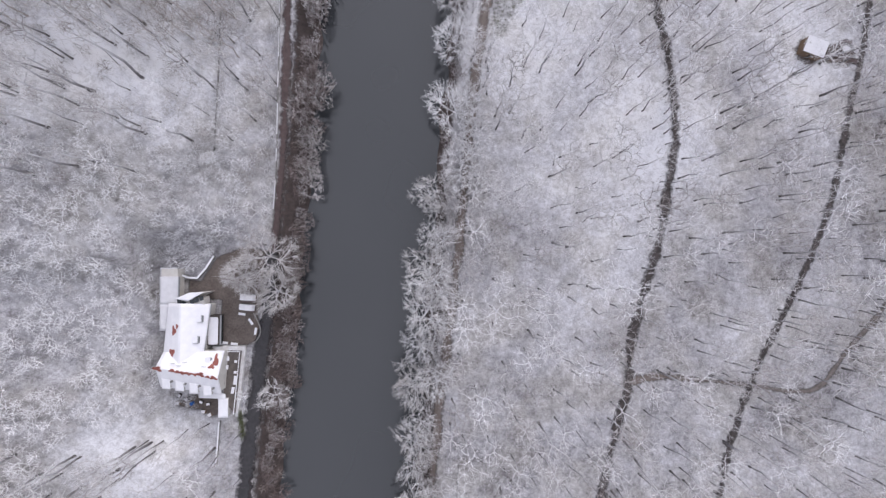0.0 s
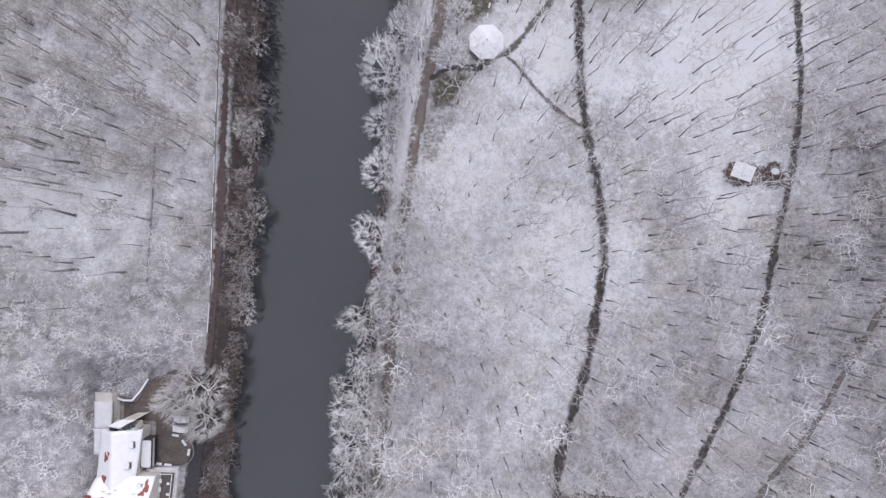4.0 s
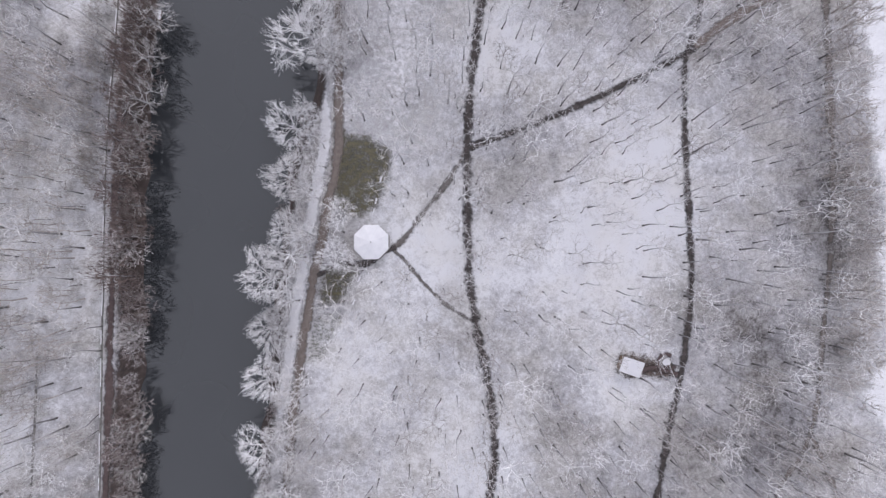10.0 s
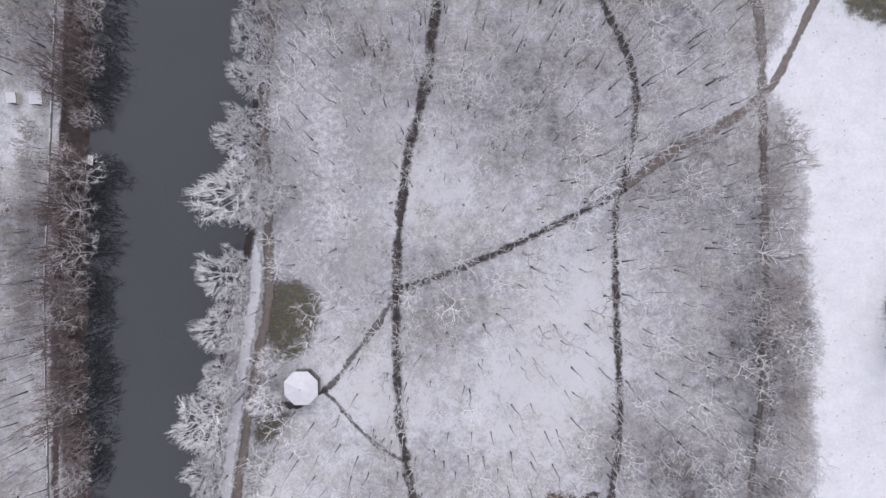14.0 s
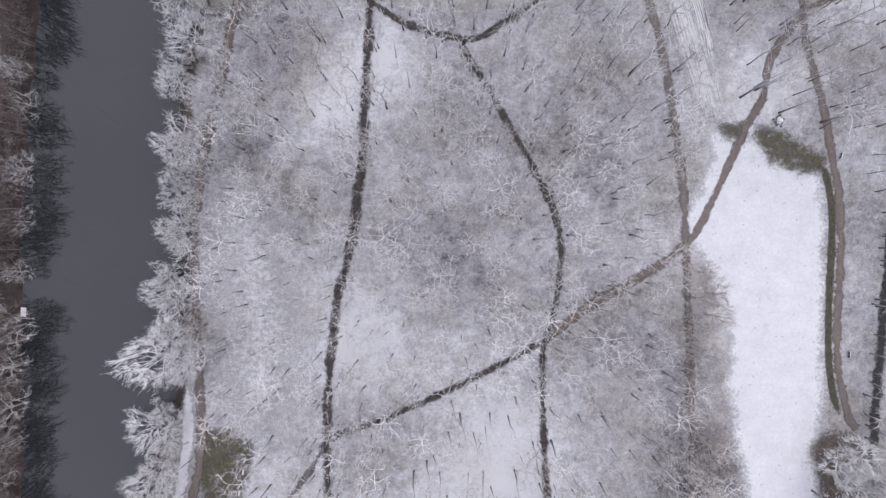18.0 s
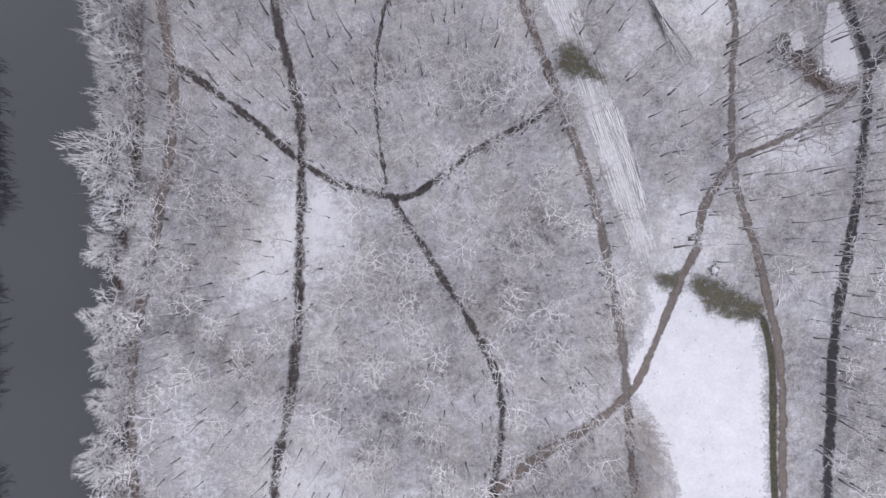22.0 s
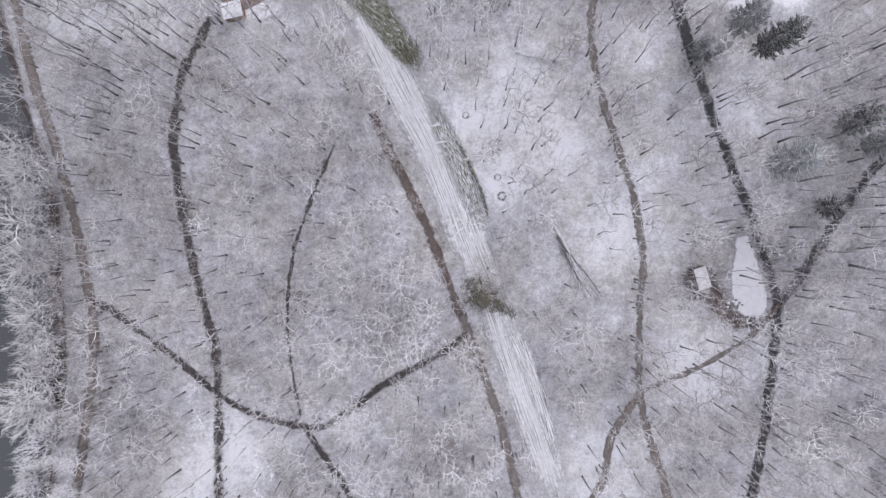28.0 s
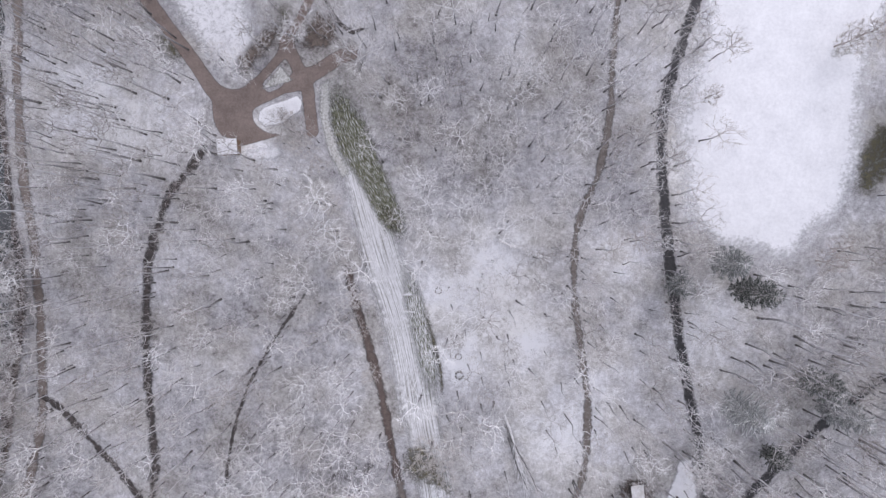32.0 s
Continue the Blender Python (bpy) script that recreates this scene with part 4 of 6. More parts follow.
KEEP_OUT = [MEADOW, BIG_MEADOW, PLAZA, [*map(tuple, STRIP_LEFT)] + [*map(tuple, STRIP_RIGHT[::-1])], *GREENS.values(),
            [(-73.5, -42.5), (-52, -43), (-48, -24), (-45, 6), (-58, 7), (-63, -1), (-73.5, 1)], [(97, 385), (125, 380), (130, 404), (112, 410)], [(85, 399), (92, 395), (98, 394), (102, 400), (104, 408), (100, 416), (92, 426), (74, 424), (72, 414)], [(30, 96), (44, 96), (44, 110), (30, 110)], [(110, 62), (120, 62), (120, 70), (110, 70)], [(225, 282), (233, 282), (233, 291), (225, 291)], [(182, 308), (191, 308), (201, 283), (192, 281)], [(-56, 170), (-40, 170), (-40, 196), (-56, 196)]]


def open_ground(x, y, margin=0.25):
    ok = (x < bank_x(WEST_BANK, y) - 9) | (x > bank_x(EAST_BANK, y) + 7)
    for line, width in LINES:
        ok &= line_distance(x, y, line) > width / 2 + margin
    for n, poly in enumerate(KEEP_OUT):
        ok &= ~inside_poly(x, y, poly)
        if n < 2:
            ok &= line_distance(x, y, np.array(poly + poly[:1])) > (7.5 if n == 0 else 3.0)
    return ok


def scatter(cell, seed):
    """Jittered places over the flown stretch of land."""
    r = np.random.default_rng(seed)
    gx, gy = np.meshgrid(np.arange(-160, 330, cell), np.arange(-90, 455, cell))
    x = gx.ravel() + r.uniform(-0.48, 0.48, gx.size) * cell
    y = gy.ravel() + r.uniform(-0.48, 0.48, gx.size) * cell
    mid = lambda v: np.clip(0.46 * v, 0, 166)
    keep = (x > mid(y - 80) - 142) & (x < mid(y + 80) + 142)
    return x[keep], y[keep]


PINES = [(239.5, 358.5, 16, 3.8), (246, 351.5, 20, 3.6), (228.8, 351, 11, 3.3), (248.8, 319, 19, 4.8), (268, 329, 17, 3.4), (274, 322, 19, 3.8), (283, 403, 15, 4.0), (287, 397, 14, 4.0), (262, 306, 10, 2.6)]
fx, fy = scatter(7.2, 11)
ok = open_ground(fx, fy) & ~((fx < -49) & (fx > -116) & (fy > -43) & (fy < 34))
for x, y, *_ in PINES:
    ok &= np.hypot(fx - x, fy - y) > 6.5
fx, fy = fx[ok], fy[ok]
# trees crowd the borders of the paths, so that their crowns reach over
for line, width in LINES:
    d = line_distance(fx, fy, line)
    at = np.argmin(np.hypot(fx[:, None] - line[None, :, 0], fy[:, None] - line[None, :, 1]), 1)
    pull = np.where((d > width / 2 + 1.0) & (d < width / 2 + 4.2), (d - width / 2 - 0.7) / d, 0.0)
    fx, fy = fx + (line[at, 0] - fx) * pull, fy + (line[at, 1] - fy) * pull
ok = open_ground(fx, fy, 0.2)
fx, fy = fx[ok], fy[ok]
near = (np.abs(fx - 0.46 * fy - 2) < 20) & (fy > -40) & (fy < 420)
near_ids = np.flatnonzero(near)[:290]
GREY_ZONES = [(162, 130, 34), (150, 48, 28), (112, 292, 30), (58, 52, 24), (185, 262, 22), (150, 330, 20), (-75, 75, 26), (95, 12, 22), (150, 398, 26), (196, 388, 22), (60, 335, 30), (95, 330, 24)]


def FROST_WAVE(x, y):
    """How frosted the crowns are: patches of greyer trees among white ones."""
    f = 0.50 + 0.24 * wobble(x, y, 31, 4.1)
    for cx, cy, rad in GREY_ZONES:
        f = f - 0.17 * np.exp(-((x - cx) ** 2 + (y - cy) ** 2) / rad**2)
    return f




def empty(name, x, y, z=None, rz=0.0, scale=1.0):
    ob = new(name)
    ob.empty_display_size = 0.3
    ob.matrix_basis = pose(x, y, ground_z(x, y).item() if z is None else z, 0, 0, rz) @ Matrix.Scale(scale, 4)
    return ob


def tree_thing(name, kind, label, category, group, mats, frost, x, y, rz, scale=1.0):
    root = empty(name, x, y, None, rz, scale)
    (tv, tt), (cv, ct, wood) = kind
    part("trunk", tri_mesh("trunk", tv, tt, [mats[0]], frost=rime(tv)), None, root)
    part("crown", tri_mesh("crown", cv, ct, [mats[1], mats[-1]], np.arange(len(ct)) >= wood, frost=np.full(len(cv), frost)), None, root)
    return tagged(root, label, category, group)


def copies(first, places):
    for x, y, rz, s in places:
        ob = copy_thing(first, pose(x, y, ground_z(x, y).item(), 0, 0, rz))
        ob.scale = (s, s, s)


LABELS = ["tall bare beech with dark trunk and frosted twigs", "slender bare tree with thin snow on its branches", "bare forest tree with dark trunk and white twigs", "tall bare tree with hazy grey frosted crown"]
for n, kind in enumerate(NEAR_KINDS):
    mine = near_ids[n::len(NEAR_KINDS)]
    places = [(float(fx[i]), float(fy[i]), float(rng.uniform(0, 360)), float(rng.uniform(0.85, 1.15))) for i in mine]
    first = tree_thing("bare_tree", kind, LABELS[n % 4], "tree", "bare trees under the flight line", (M_TRUNK, M_LIMB, M_TWIG), float(rng.uniform(0.35, 0.9)), *places[0])
    copies(first, places[1:])


def woodland(name, label, category, kinds, x, y, mats, seed, frost, size=(0.8, 1.2)):
    """Many trees joined into one stretch of wood."""
    r = np.random.default_rng(seed)
    which = r.integers(0, len(kinds), len(x))
    vs, ts, ms, fs, at = [], [], [], [], 0
    for n, ((tv, tt), (cv, ct, wood)) in enumerate(kinds):
        sel = np.flatnonzero(which == n)
        if not len(sel):
            continue
        v, t = joined([(tv, tt), (cv, ct)])
        a, s = r.uniform(0, 2 * np.pi, len(sel)), r.uniform(*size, len(sel))
        ca, sa = (np.cos(a) * s)[:, None], (np.sin(a) * s)[:, None]
        px, py = x[sel], y[sel]
        w = np.stack([v[:, 0] * ca - v[:, 1] * sa + px[:, None], v[:, 0] * sa + v[:, 1] * ca + py[:, None], v[:, 2] * s[:, None] * r.uniform(0.9, 1.1, (len(sel), 1)) + ground_z(px, py)[:, None]], 2)
        vs.append(w.reshape(-1, 3))
        ts.append((t[None] + (np.arange(len(sel)) * len(v))[:, None, None]).reshape(-1, 3) + at)
        ms.append(np.tile(np.r_[np.zeros(len(tt)), np.ones(wood), np.full(len(ct) - wood, len(mats) - 1)], len(sel)))
        fs.append(np.where(np.arange(len(v))[None] < len(tv), np.r_[rime(tv), np.zeros(len(cv))][None], np.clip(frost(px, py) + r.normal(0, 0.27, len(sel)), 0, 1.25)[:, None]).ravel())
        at += len(sel) * len(v)
    ob = new(name, tri_mesh(name, np.concatenate(vs), np.concatenate(ts), mats, np.concatenate(ms), np.concatenate(fs)))
    return tagged(ob, label, category, kind="stuff")


rest = np.ones(len(fx), bool)
rest[near_ids] = False
for n, (name, label, sel) in enumerate([
    ("woodland_west", "bare frosted trees on the west bank", fx < -30),
    ("woodland_south", "bare trees of the snowy wood east of the river", (fx > -10) & (fy < 60)),
    ("woodland_middle", "bare frosted trees between forest paths", (fx > -10) & (fy >= 60) & (fy < 165)),
    ("woodland_inner", "bare frosted trees with hazy crowns", (fx > -10) & (fy >= 165) & (fy < 270) & (fx < 195)),
    ("woodland_east", "bare trees beyond the snow meadow", (fy >= 165) & (fy < 270) & (fx >= 195)),
    ("woodland_north", "bare trees of the northern wood", fy >= 270)]):
    woodland(name, label, "wood", FOREST_KINDS, fx[rest & sel], fy[rest & sel], [M_TRUNK, M_LIMB, M_TWIG], 30 + n, FROST_WAVE)

r = np.random.default_rng(91)
ox, oy = [], []
for line, width in LINES[1:]:
    every = 1.6 if width < 2 else 0.9
    at = np.cumsum(r.uniform(3.5, 11.0, 400) * every)
    run = np.r_[0, np.cumsum(np.linalg.norm(np.diff(line, axis=0), axis=1))]
    at = at[at < run[-1]]
    cx, cy = np.interp(at, run, line[:, 0]), np.interp(at, run, line[:, 1])
    dx, dy = np.interp(at, run, np.gradient(line[:, 0], run)), np.interp(at, run, np.gradient(line[:, 1], run))
    off = np.where(r.random(len(at)) < 0.5, -1, 1) * (width / 2 + r.uniform(0.5, 2.2, len(at)))
    ox.append(cx - dy * off), oy.append(cy + dx * off)
ox, oy = np.concatenate(ox), np.concatenate(oy)
ok = open_ground(ox, oy, 0.3) & (ox > -20) & (oy > -80) & (oy < 440)
woodland("pathside_trees", "white-branched trees that reach over the forest paths", "trees", OVERHANG_KINDS, ox[ok], oy[ok], [M_TRUNK, M_WHITE_TWIG], 92, lambda x, y: 0.1 + FROST_WAVE(x, y), (0.75, 1.2))
hx, hy = scatter(9.0, 97)
ok = open_ground(hx, hy, 0.5) & (((hx > 10) & (hx < 84) & (hy > 345)) | ((hx < -58) & (hy < -46)) | ((hx < -62) & (hy > 22) & (hy < 90)) | ((hx > 252) & (hy > 280) & (hy < 350)) | ((hx > 138) & (hx < 172) & (hy < 60)))
woodland("woodland_tall", "tall bare trees with long dark trunks", "wood", TALL_KINDS, hx[ok], hy[ok], [M_TRUNK, M_LIMB, M_TWIG], 98, lambda x, y: np.where(x < 0, 0.6, 0.35), (0.85, 1.15))
hx, hy = scatter(6.0, 99)
ok = open_ground(hx, hy, 0.5) & (hx < -46) & (hx > -110) & (hy > 58) & (hy < 225) & ~((hy > 158) & (hy < 177))
woodland("slope_trees", "slender grey trees with thin frost on the west slope", "wood", OVERHANG_KINDS, hx[ok], hy[ok], [M_GREY_TWIG, M_GREY_TWIG, M_TWIG], 99, lambda x, y: 0.35 + 0.3 * wobble(x, y, 12, 1.0), (0.8, 1.3))
hx, hy = scatter(14, 19)
ok = open_ground(hx, hy, 0.9) & ~((hx < -49) & (hx > -116) & (hy > -64) & (hy < 34))
woodland("undergrowth", "thin frosted saplings and brushwood between the trees", "undergrowth", HAZE_KINDS, hx[ok], hy[ok], [M_TRUNK, M_LIMB, M_TWIG], 51, lambda x, y: 0.25 + FROST_WAVE(x, y), (0.7, 1.3))
hx, hy = scatter(2.4, 23)
ok = open_ground(hx, hy, 0.5) & (hx < -49) & (hx > -116) & (hy > -62) & (hy < 34) & (wobble(hx, hy, 26, 3.0) > -0.5) & ~((hx > -86) & (hy < -42))
woodland("thicket_by_house", "dense round bushes white with frost beside the house", "bushes", THICKET_KINDS, hx[ok], hy[ok], [M_WHITE_TWIG, M_WHITE_TWIG, M_LIMB], 52, lambda x, y: 0.85 + 0.35 * wobble(x, y, 9, 1.0), (0.5, 1.1))
hx, hy = scatter(4.6, 29)
ok = open_ground(hx, hy, 0.5) & (hx < -44) & (hx > -120) & (hy > 20) & (hy < 240) & (wobble(hx, hy, 40, 1.0) > np.where(hy < 120, -0.7, -0.2))
woodland("thicket_west_bank", "low frosted brushwood between the trees of the west bank", "bushes", THICKET_KINDS, hx[ok], hy[ok], [M_LIMB, M_WHITE_TWIG, M_FROST_GREY], 53, lambda x, y: 0.75 + 0.4 * wobble(x, y, 17, 1.0), (0.6, 1.3))
# river banks: bushy frosted trees on the east, brown bushes on the west
r = np.random.default_rng(5)
by = np.arange(-78, 345, 4.7)
by = by + r.uniform(-2.6, 2.6, len(by))
by = np.r_[by, by[::3] + 1.7]
by = by[~(((by > 141) & (by < 146)) | ((by > 183) & (by < 190)) | ((by > 225) & (by < 229)))]
outer = by[(by < 22) | (by > 256)]
bx, oy_ = np.r_[bank_x(EAST_BANK, outer) + r.uniform(-2.6, 4.0, len(outer)), -40.6], np.r_[outer, -35.5]
for n, kind in enumerate(BANK_KINDS):
    places = [(float(bx[i]), float(oy_[i]), float(r.uniform(0, 360)), float(r.choice([0.75, 0.88, 1.0, 1.15, 1.35]) * (1.0 if oy_[i] < 150 else 1.12))) for i in range(n, len(oy_), len(BANK_KINDS))]
    copies(tree_thing("bank_tree", kind, "spreading bare tree thick with white frost over the river", "tree", "frosted trees on the east bank", (M_TRUNK, M_WHITE_TWIG, M_FROST_GREY), 0.8, *places[0]), places[1:])
# the great crowns that stand apart along the middle reach: place and spread
WIDE_KINDS = [dome_arrays(rng, h, 6.5, 0.14, 9, 60, 560, 5, 0.32, 0.12, -0.5, 0.2, 0.11, 0.055, (0.5, 1.1), (4, 3, 2), 0.22) for h in (9.5, 11, 10, 12)]
WIDE_TREES = [(32, 250, 8.5), (22.6, 238.8, 5.6), (34, 231, 6.8), (24.4, 218.4, 6.4), (23.0, 206, 6.4), (22.8, 193.3, 6.8), (18.6, 177, 8.0), (21.4, 159, 11.6), (14.8, 135.5, 9.3), (14.2, 120.5, 8.2), (12.6, 106, 6.0), (8.4, 91.7, 9.3), (8.4, 77, 7.6), (8.2, 63, 7.8), (9.0, 43.4, 9.0), (9.8, 29, 7.8), (26.7, 98, 6.0), (28.3, 110.4, 5.2), (24.6, 155.5, 7.0), (22.0, 163.5, 6.6)]
for n, kind in enumerate(WIDE_KINDS):
    places = [(x, y, 67.0 * i, w / 7.6) for i, (x, y, w) in enumerate(WIDE_TREES) if i % 4 == n]
    copies(tree_thing("bank_tree", kind, "wide bare tree thick with white frost beside the river", "tree", "frosted trees on the east bank", (M_TRUNK, M_WHITE_TWIG, M_TWIG), 0.95, *places[0]), places[1:])
gaps = [(x + dx, y + dy, 5.6 + 0.5 * (i % 4)) for i, (x, y, w) in enumerate(WIDE_TREES[:16]) for dx, dy in ((4.6, -0.36 * w), (2.6, 0.55 * w)) if not (183 < y + dy < 187 or 143 < y + dy < 150)]
for n, kind in enumerate(BANK_KINDS[4:]):
    places = [(x, y, 83.0 * i, w / 6.6) for i, (x, y, w) in enumerate(gaps) if i % 4 == n]
    copies(tree_thing("bank_tree", kind, "small bare frosted tree between larger ones by the river", "tree", "frosted trees on the east bank", (M_TRUNK, M_WHITE_TWIG, M_TWIG), 0.8, *places[0]), places[1:])
WEST_TREES = [(-22.3, 242.5, 4.3), (-21.6, 233, 4.7), (-23.0, 214, 5.4), (-24.6, 198.3, 4.9), (-25.6, 183, 4.4), (-27.0, 167, 7.4), (-28.6, 155, 6.5), (-28.0, 142.7, 7.0), (-30.0, 132, 5.4), (-32.0, 124.5, 6.0), (-31.4, 112.8, 4.5), (-33.8, 98, 5.2), (-31.8, 76, 4.8), (-31.0, 49.4, 5.5), (-32.2, 36, 4.6), (-32.4, 27.6, 4.6)]
for n, kind in enumerate(BANK_KINDS[:4]):
    places = [(x, y, 51.0 * i, w / 6.3) for i, (x, y, w) in enumerate(WEST_TREES) if i % 4 == n]
    copies(tree_thing("bank_tree", kind, "bare grey tree with pale frost above the riverside path", "tree", "frosted trees on the west bank", (M_TRUNK, M_TWIG, M_FROST_GREY), 0.5, *places[0]), places[1:])
sy = np.arange(-78, 300, 2.6)
sy = sy + r.uniform(-1.2, 1.2, len(sy))
sy = sy[(wobble(0 * sy, sy, 17, 0.6) > -0.42) | (sy > 92)]
sx = bank_x(WEST_BANK, sy) - r.uniform(-1.4, np.where(sy < 92, 1.6, 3.0), len(sy))
tall = (sy > 30) | (r.random(len(sy)) < 0.4) & (sy > 8)
north = sy > 92
north_sel = north & tall & (r.random(len(sy)) < 0.7)
nx_, ny_ = sx[north_sel] - r.uniform(-0.4, 1.2, north_sel.sum()), sy[north_sel]
woodland("bank_trees_brown", "dense reddish brown riverside trees with little frost", "trees", BUSH_KINDS, nx_, ny_, [M_TRUNK, M_BROWN_TWIG], 75, lambda x, y: 0.18 + 0.36 * wobble(x, y, 15, 2.0), (0.9, 1.4))
tall &= ~north
woodland("bank_bushes_tall", "tall grey-brown riverside trees with thin frost", "bushes", BUSH_KINDS, sx[tall], sy[tall], [M_TRUNK, M_BROWN_TWIG], 76, lambda x, y: 0.30 + 0.35 * wobble(x, y, 17, 2.0), (0.6, 1.05))
woodland("bank_bushes", "reddish brown riverside bushes with little frost", "bushes", BUSH_KINDS, sx[~tall & ~north], sy[~tall & ~north], [M_TRUNK, M_BROWN_TWIG], 77, lambda x, y: 0.2 + 0.3 * wobble(x, y, 23, 2.0), (0.4, 0.65))
by = by[(by < 22) | (by > 256) | (np.arange(len(by)) % 2 == 0)]
tx = bank_x(EAST_BANK, by) + r.uniform(1.0, 6.0, len(by))
woodland("bank_undergrowth", "frosted low bushes under the riverside trees", "bushes", THICKET_KINDS, np.r_[tx, tx + r.uniform(-2, 2, len(tx))], np.r_[by, by + 2.2], [M_TRUNK, M_BROWN_TWIG], 78, lambda x, y: 0.7 + 0 * x, (0.8, 1.4))
wy = np.arange(-78, 300, 3.2)
wy = wy + r.uniform(-0.7, 0.7, len(wy))
woodland("bank_brush_west", "low half-frosted brush on the steep west bank", "bushes", THICKET_KINDS, bank_x(WEST_BANK, wy) - r.uniform(-0.6, 4.4, len(wy)), wy, [M_BROWN_TWIG, M_FROST_GREY, M_BROWN_TWIG], 80, lambda x, y: 0.4 + 0.35 * wobble(x, y, 13, 4.0), (0.5, 1.0))
ly = np.arange(10, 230, 3.4) + r.uniform(-1.5, 1.5, len(np.arange(10, 230, 3.4)))
lx_ = np.interp(ly, [12, 30, 60, 90, 130, 160, 196, 225], [-43.4, -42.6, -42.4, -42.2, -41.6, -39.5, -37, -35]) - r.uniform(0.0, 2.6, len(ly))
woodland("wall_bushes", "frosted brush hanging over the riverside wall", "bushes", THICKET_KINDS, lx_, ly, [M_LIMB, M_LIMB, M_FROST_GREY], 87, lambda x, y: 0.6 + 0.3 * wobble(x, y, 11, 1.0), (0.5, 1.0))
ly = np.r_[np.arange(120, 182, 3.6), np.arange(192, 236, 4.2)]
ly = ly + r.uniform(-1.4, 1.4, len(ly))
lx_ = np.interp(ly, [90, 130, 160, 196, 225], [-42.2, -41.6, -39.5, -37, -35]) - r.uniform(1.2, 5.5, len(ly))
woodland("wall_trees", "grey half-frosted trees above the riverside wall", "trees", BUSH_KINDS, lx_, ly, [M_TRUNK, M_TWIG, M_FROST_GREY], 88, lambda x, y: 0.5 + 0.3 * wobble(x, y, 12, 1.0), (0.55, 0.9))
ly = np.arange(-60, 6, 1.7)
woodland("lane_bushes", "brown and frosted bushes between lane and river", "bushes", BUSH_KINDS, bank_x(WEST_BANK, ly) - r.uniform(0.5, 3.2, len(ly)), ly, [M_TRUNK, M_BROWN_TWIG], 81, lambda x, y: 0.35 + 0.4 * wobble(x, y, 15, 1.0), (0.3, 0.5))
# grey-brown trees leaning over the meadow's western edge
ey = np.r_[np.arange(60, 184, 6.2), np.arange(62, 184, 8.5)]
ey = ey + r.uniform(-1.5, 1.5, len(ey))
ex = np.interp(ey, [60, 75, 97, 113, 145, 167, 183], [176, 181, 179, 181, 177, 180, 174]) + r.uniform(-7, 2.6, len(ey))
woodland("meadow_edge_trees", "grey-brown bare trees at the meadow's edge", "trees", BANK_KINDS, ex, ey, [M_GREY_TWIG, M_GREY_TWIG], 79, lambda x, y: 0.5 + 0.15 * wobble(x, y, 15, 1.0), (0.6, 1.0))
r = np.random.default_rng(61)
pick = r.permutation(np.flatnonzero((fy > 20) & (fx > 40)))
pick = [int(i) for i in pick if r.random() < np.clip(0.06 + 0.10 * (fy[i] - 150) / 200, 0.06, 0.2)][:130]
WHITE_TREES = [(108.8, 215), (113, 230), (120.5, 276), (82.5, 219), (131, 166), (123.5, 159), (136, 44), (148, 284), (157.5, 272.5), (191, 275), (221, 283), (28.3, 111), (27.5, 98.5), (195, 232), (214, 222), (211, 112), (215, 108), (98, 30), (104, 22), (92, 372), (62, 14), (110, 41), (245, 264), (252, 262), (140, 345), (128, 350), (161, 308), (132, 350), (130.5, 354), (127, 361), (91.2, 377.6)] + [(float(fx[i]) + 2.2, float(fy[i]) + 1.6) for i in pick]
for n, (x, y) in enumerate(WHITE_TREES):
    kind = WHITE_KINDS[n % 6]
    if n < 6:
        firsts = [] if n == 0 else firsts
        firsts.append(tree_thing("white_tree", kind, "old bare tree with thick branches coated in white rime", "tree", "rime-white old trees", (M_TRUNK, M_WHITE_TWIG), 0.9, x, y, 77.0 * n, 1.0))
    else:
        copies(firsts[n % 6], [(x, y, 77.0 * n, 0.75 if 11 <= n <= 12 else (0.85 if n < 32 else 0.58) + 0.06 * (n % 5))])
for x, y, h, w in PINES:
    tree_thing("pine", pine_arrays(rng, h, w), "dark green pine with rime on its needles", "tree", "pines by the road", (M_TRUNK, M_WHITE_TWIG, M_NEEDLE), 0.5, x, y, 40.0 * h)
PLANE_KINDS = [dome_arrays(rng, h, w, 0.2, 8, 64, 760, 5, 0.45, 0.19, -0.55, 0.2, 0.12, 0.05, (0.5, 1.1), (5, 3, 2), 0.15) for h, w in ((15, 8.2), (11, 5.6), (12, 6.0))]
for kind, x, y in zip(PLANE_KINDS, (-42.0, -48.8, -40.2), (2.6, -2.4, -7.0)):
    tree_thing("plane_tree", kind, "huge spreading tree white with rime over the inn's yard", "tree", "plane trees at the yard", (M_TRUNK, M_WHITE_TWIG, M_FROST_GREY), 0.72, x, y, 20.0)
# grey-brown spreading trees over the mown strip and its track
for n, (x, y, sc) in enumerate([(166, 294.5, 1.1), (170, 288.5, 0.85), (160, 272, 0.8), (136.5, 330, 0.75), (133, 343.5, 0.8), (139, 335, 0.6), (140.5, 326, 0.65), (131, 352, 0.75), (146, 314, 0.6), (128.5, 361, 0.6), (113.5, 383.5, 0.55), (119.5, 377, 0.7), (112, 377.5, 0.45), (124, 372, 0.6)]):
    tree_thing("strip_tree", BANK_KINDS[n % 8], "spreading bare tree with grey-brown lightly frosted twigs", "tree", "trees along the mown strip", (M_TRUNK, M_GREY_TWIG), 0.62, x, y, 73.0 * n, sc)
# trees that stand alone at the edge of the far meadow
road_line = np.array(ROADS["road"][3], float)
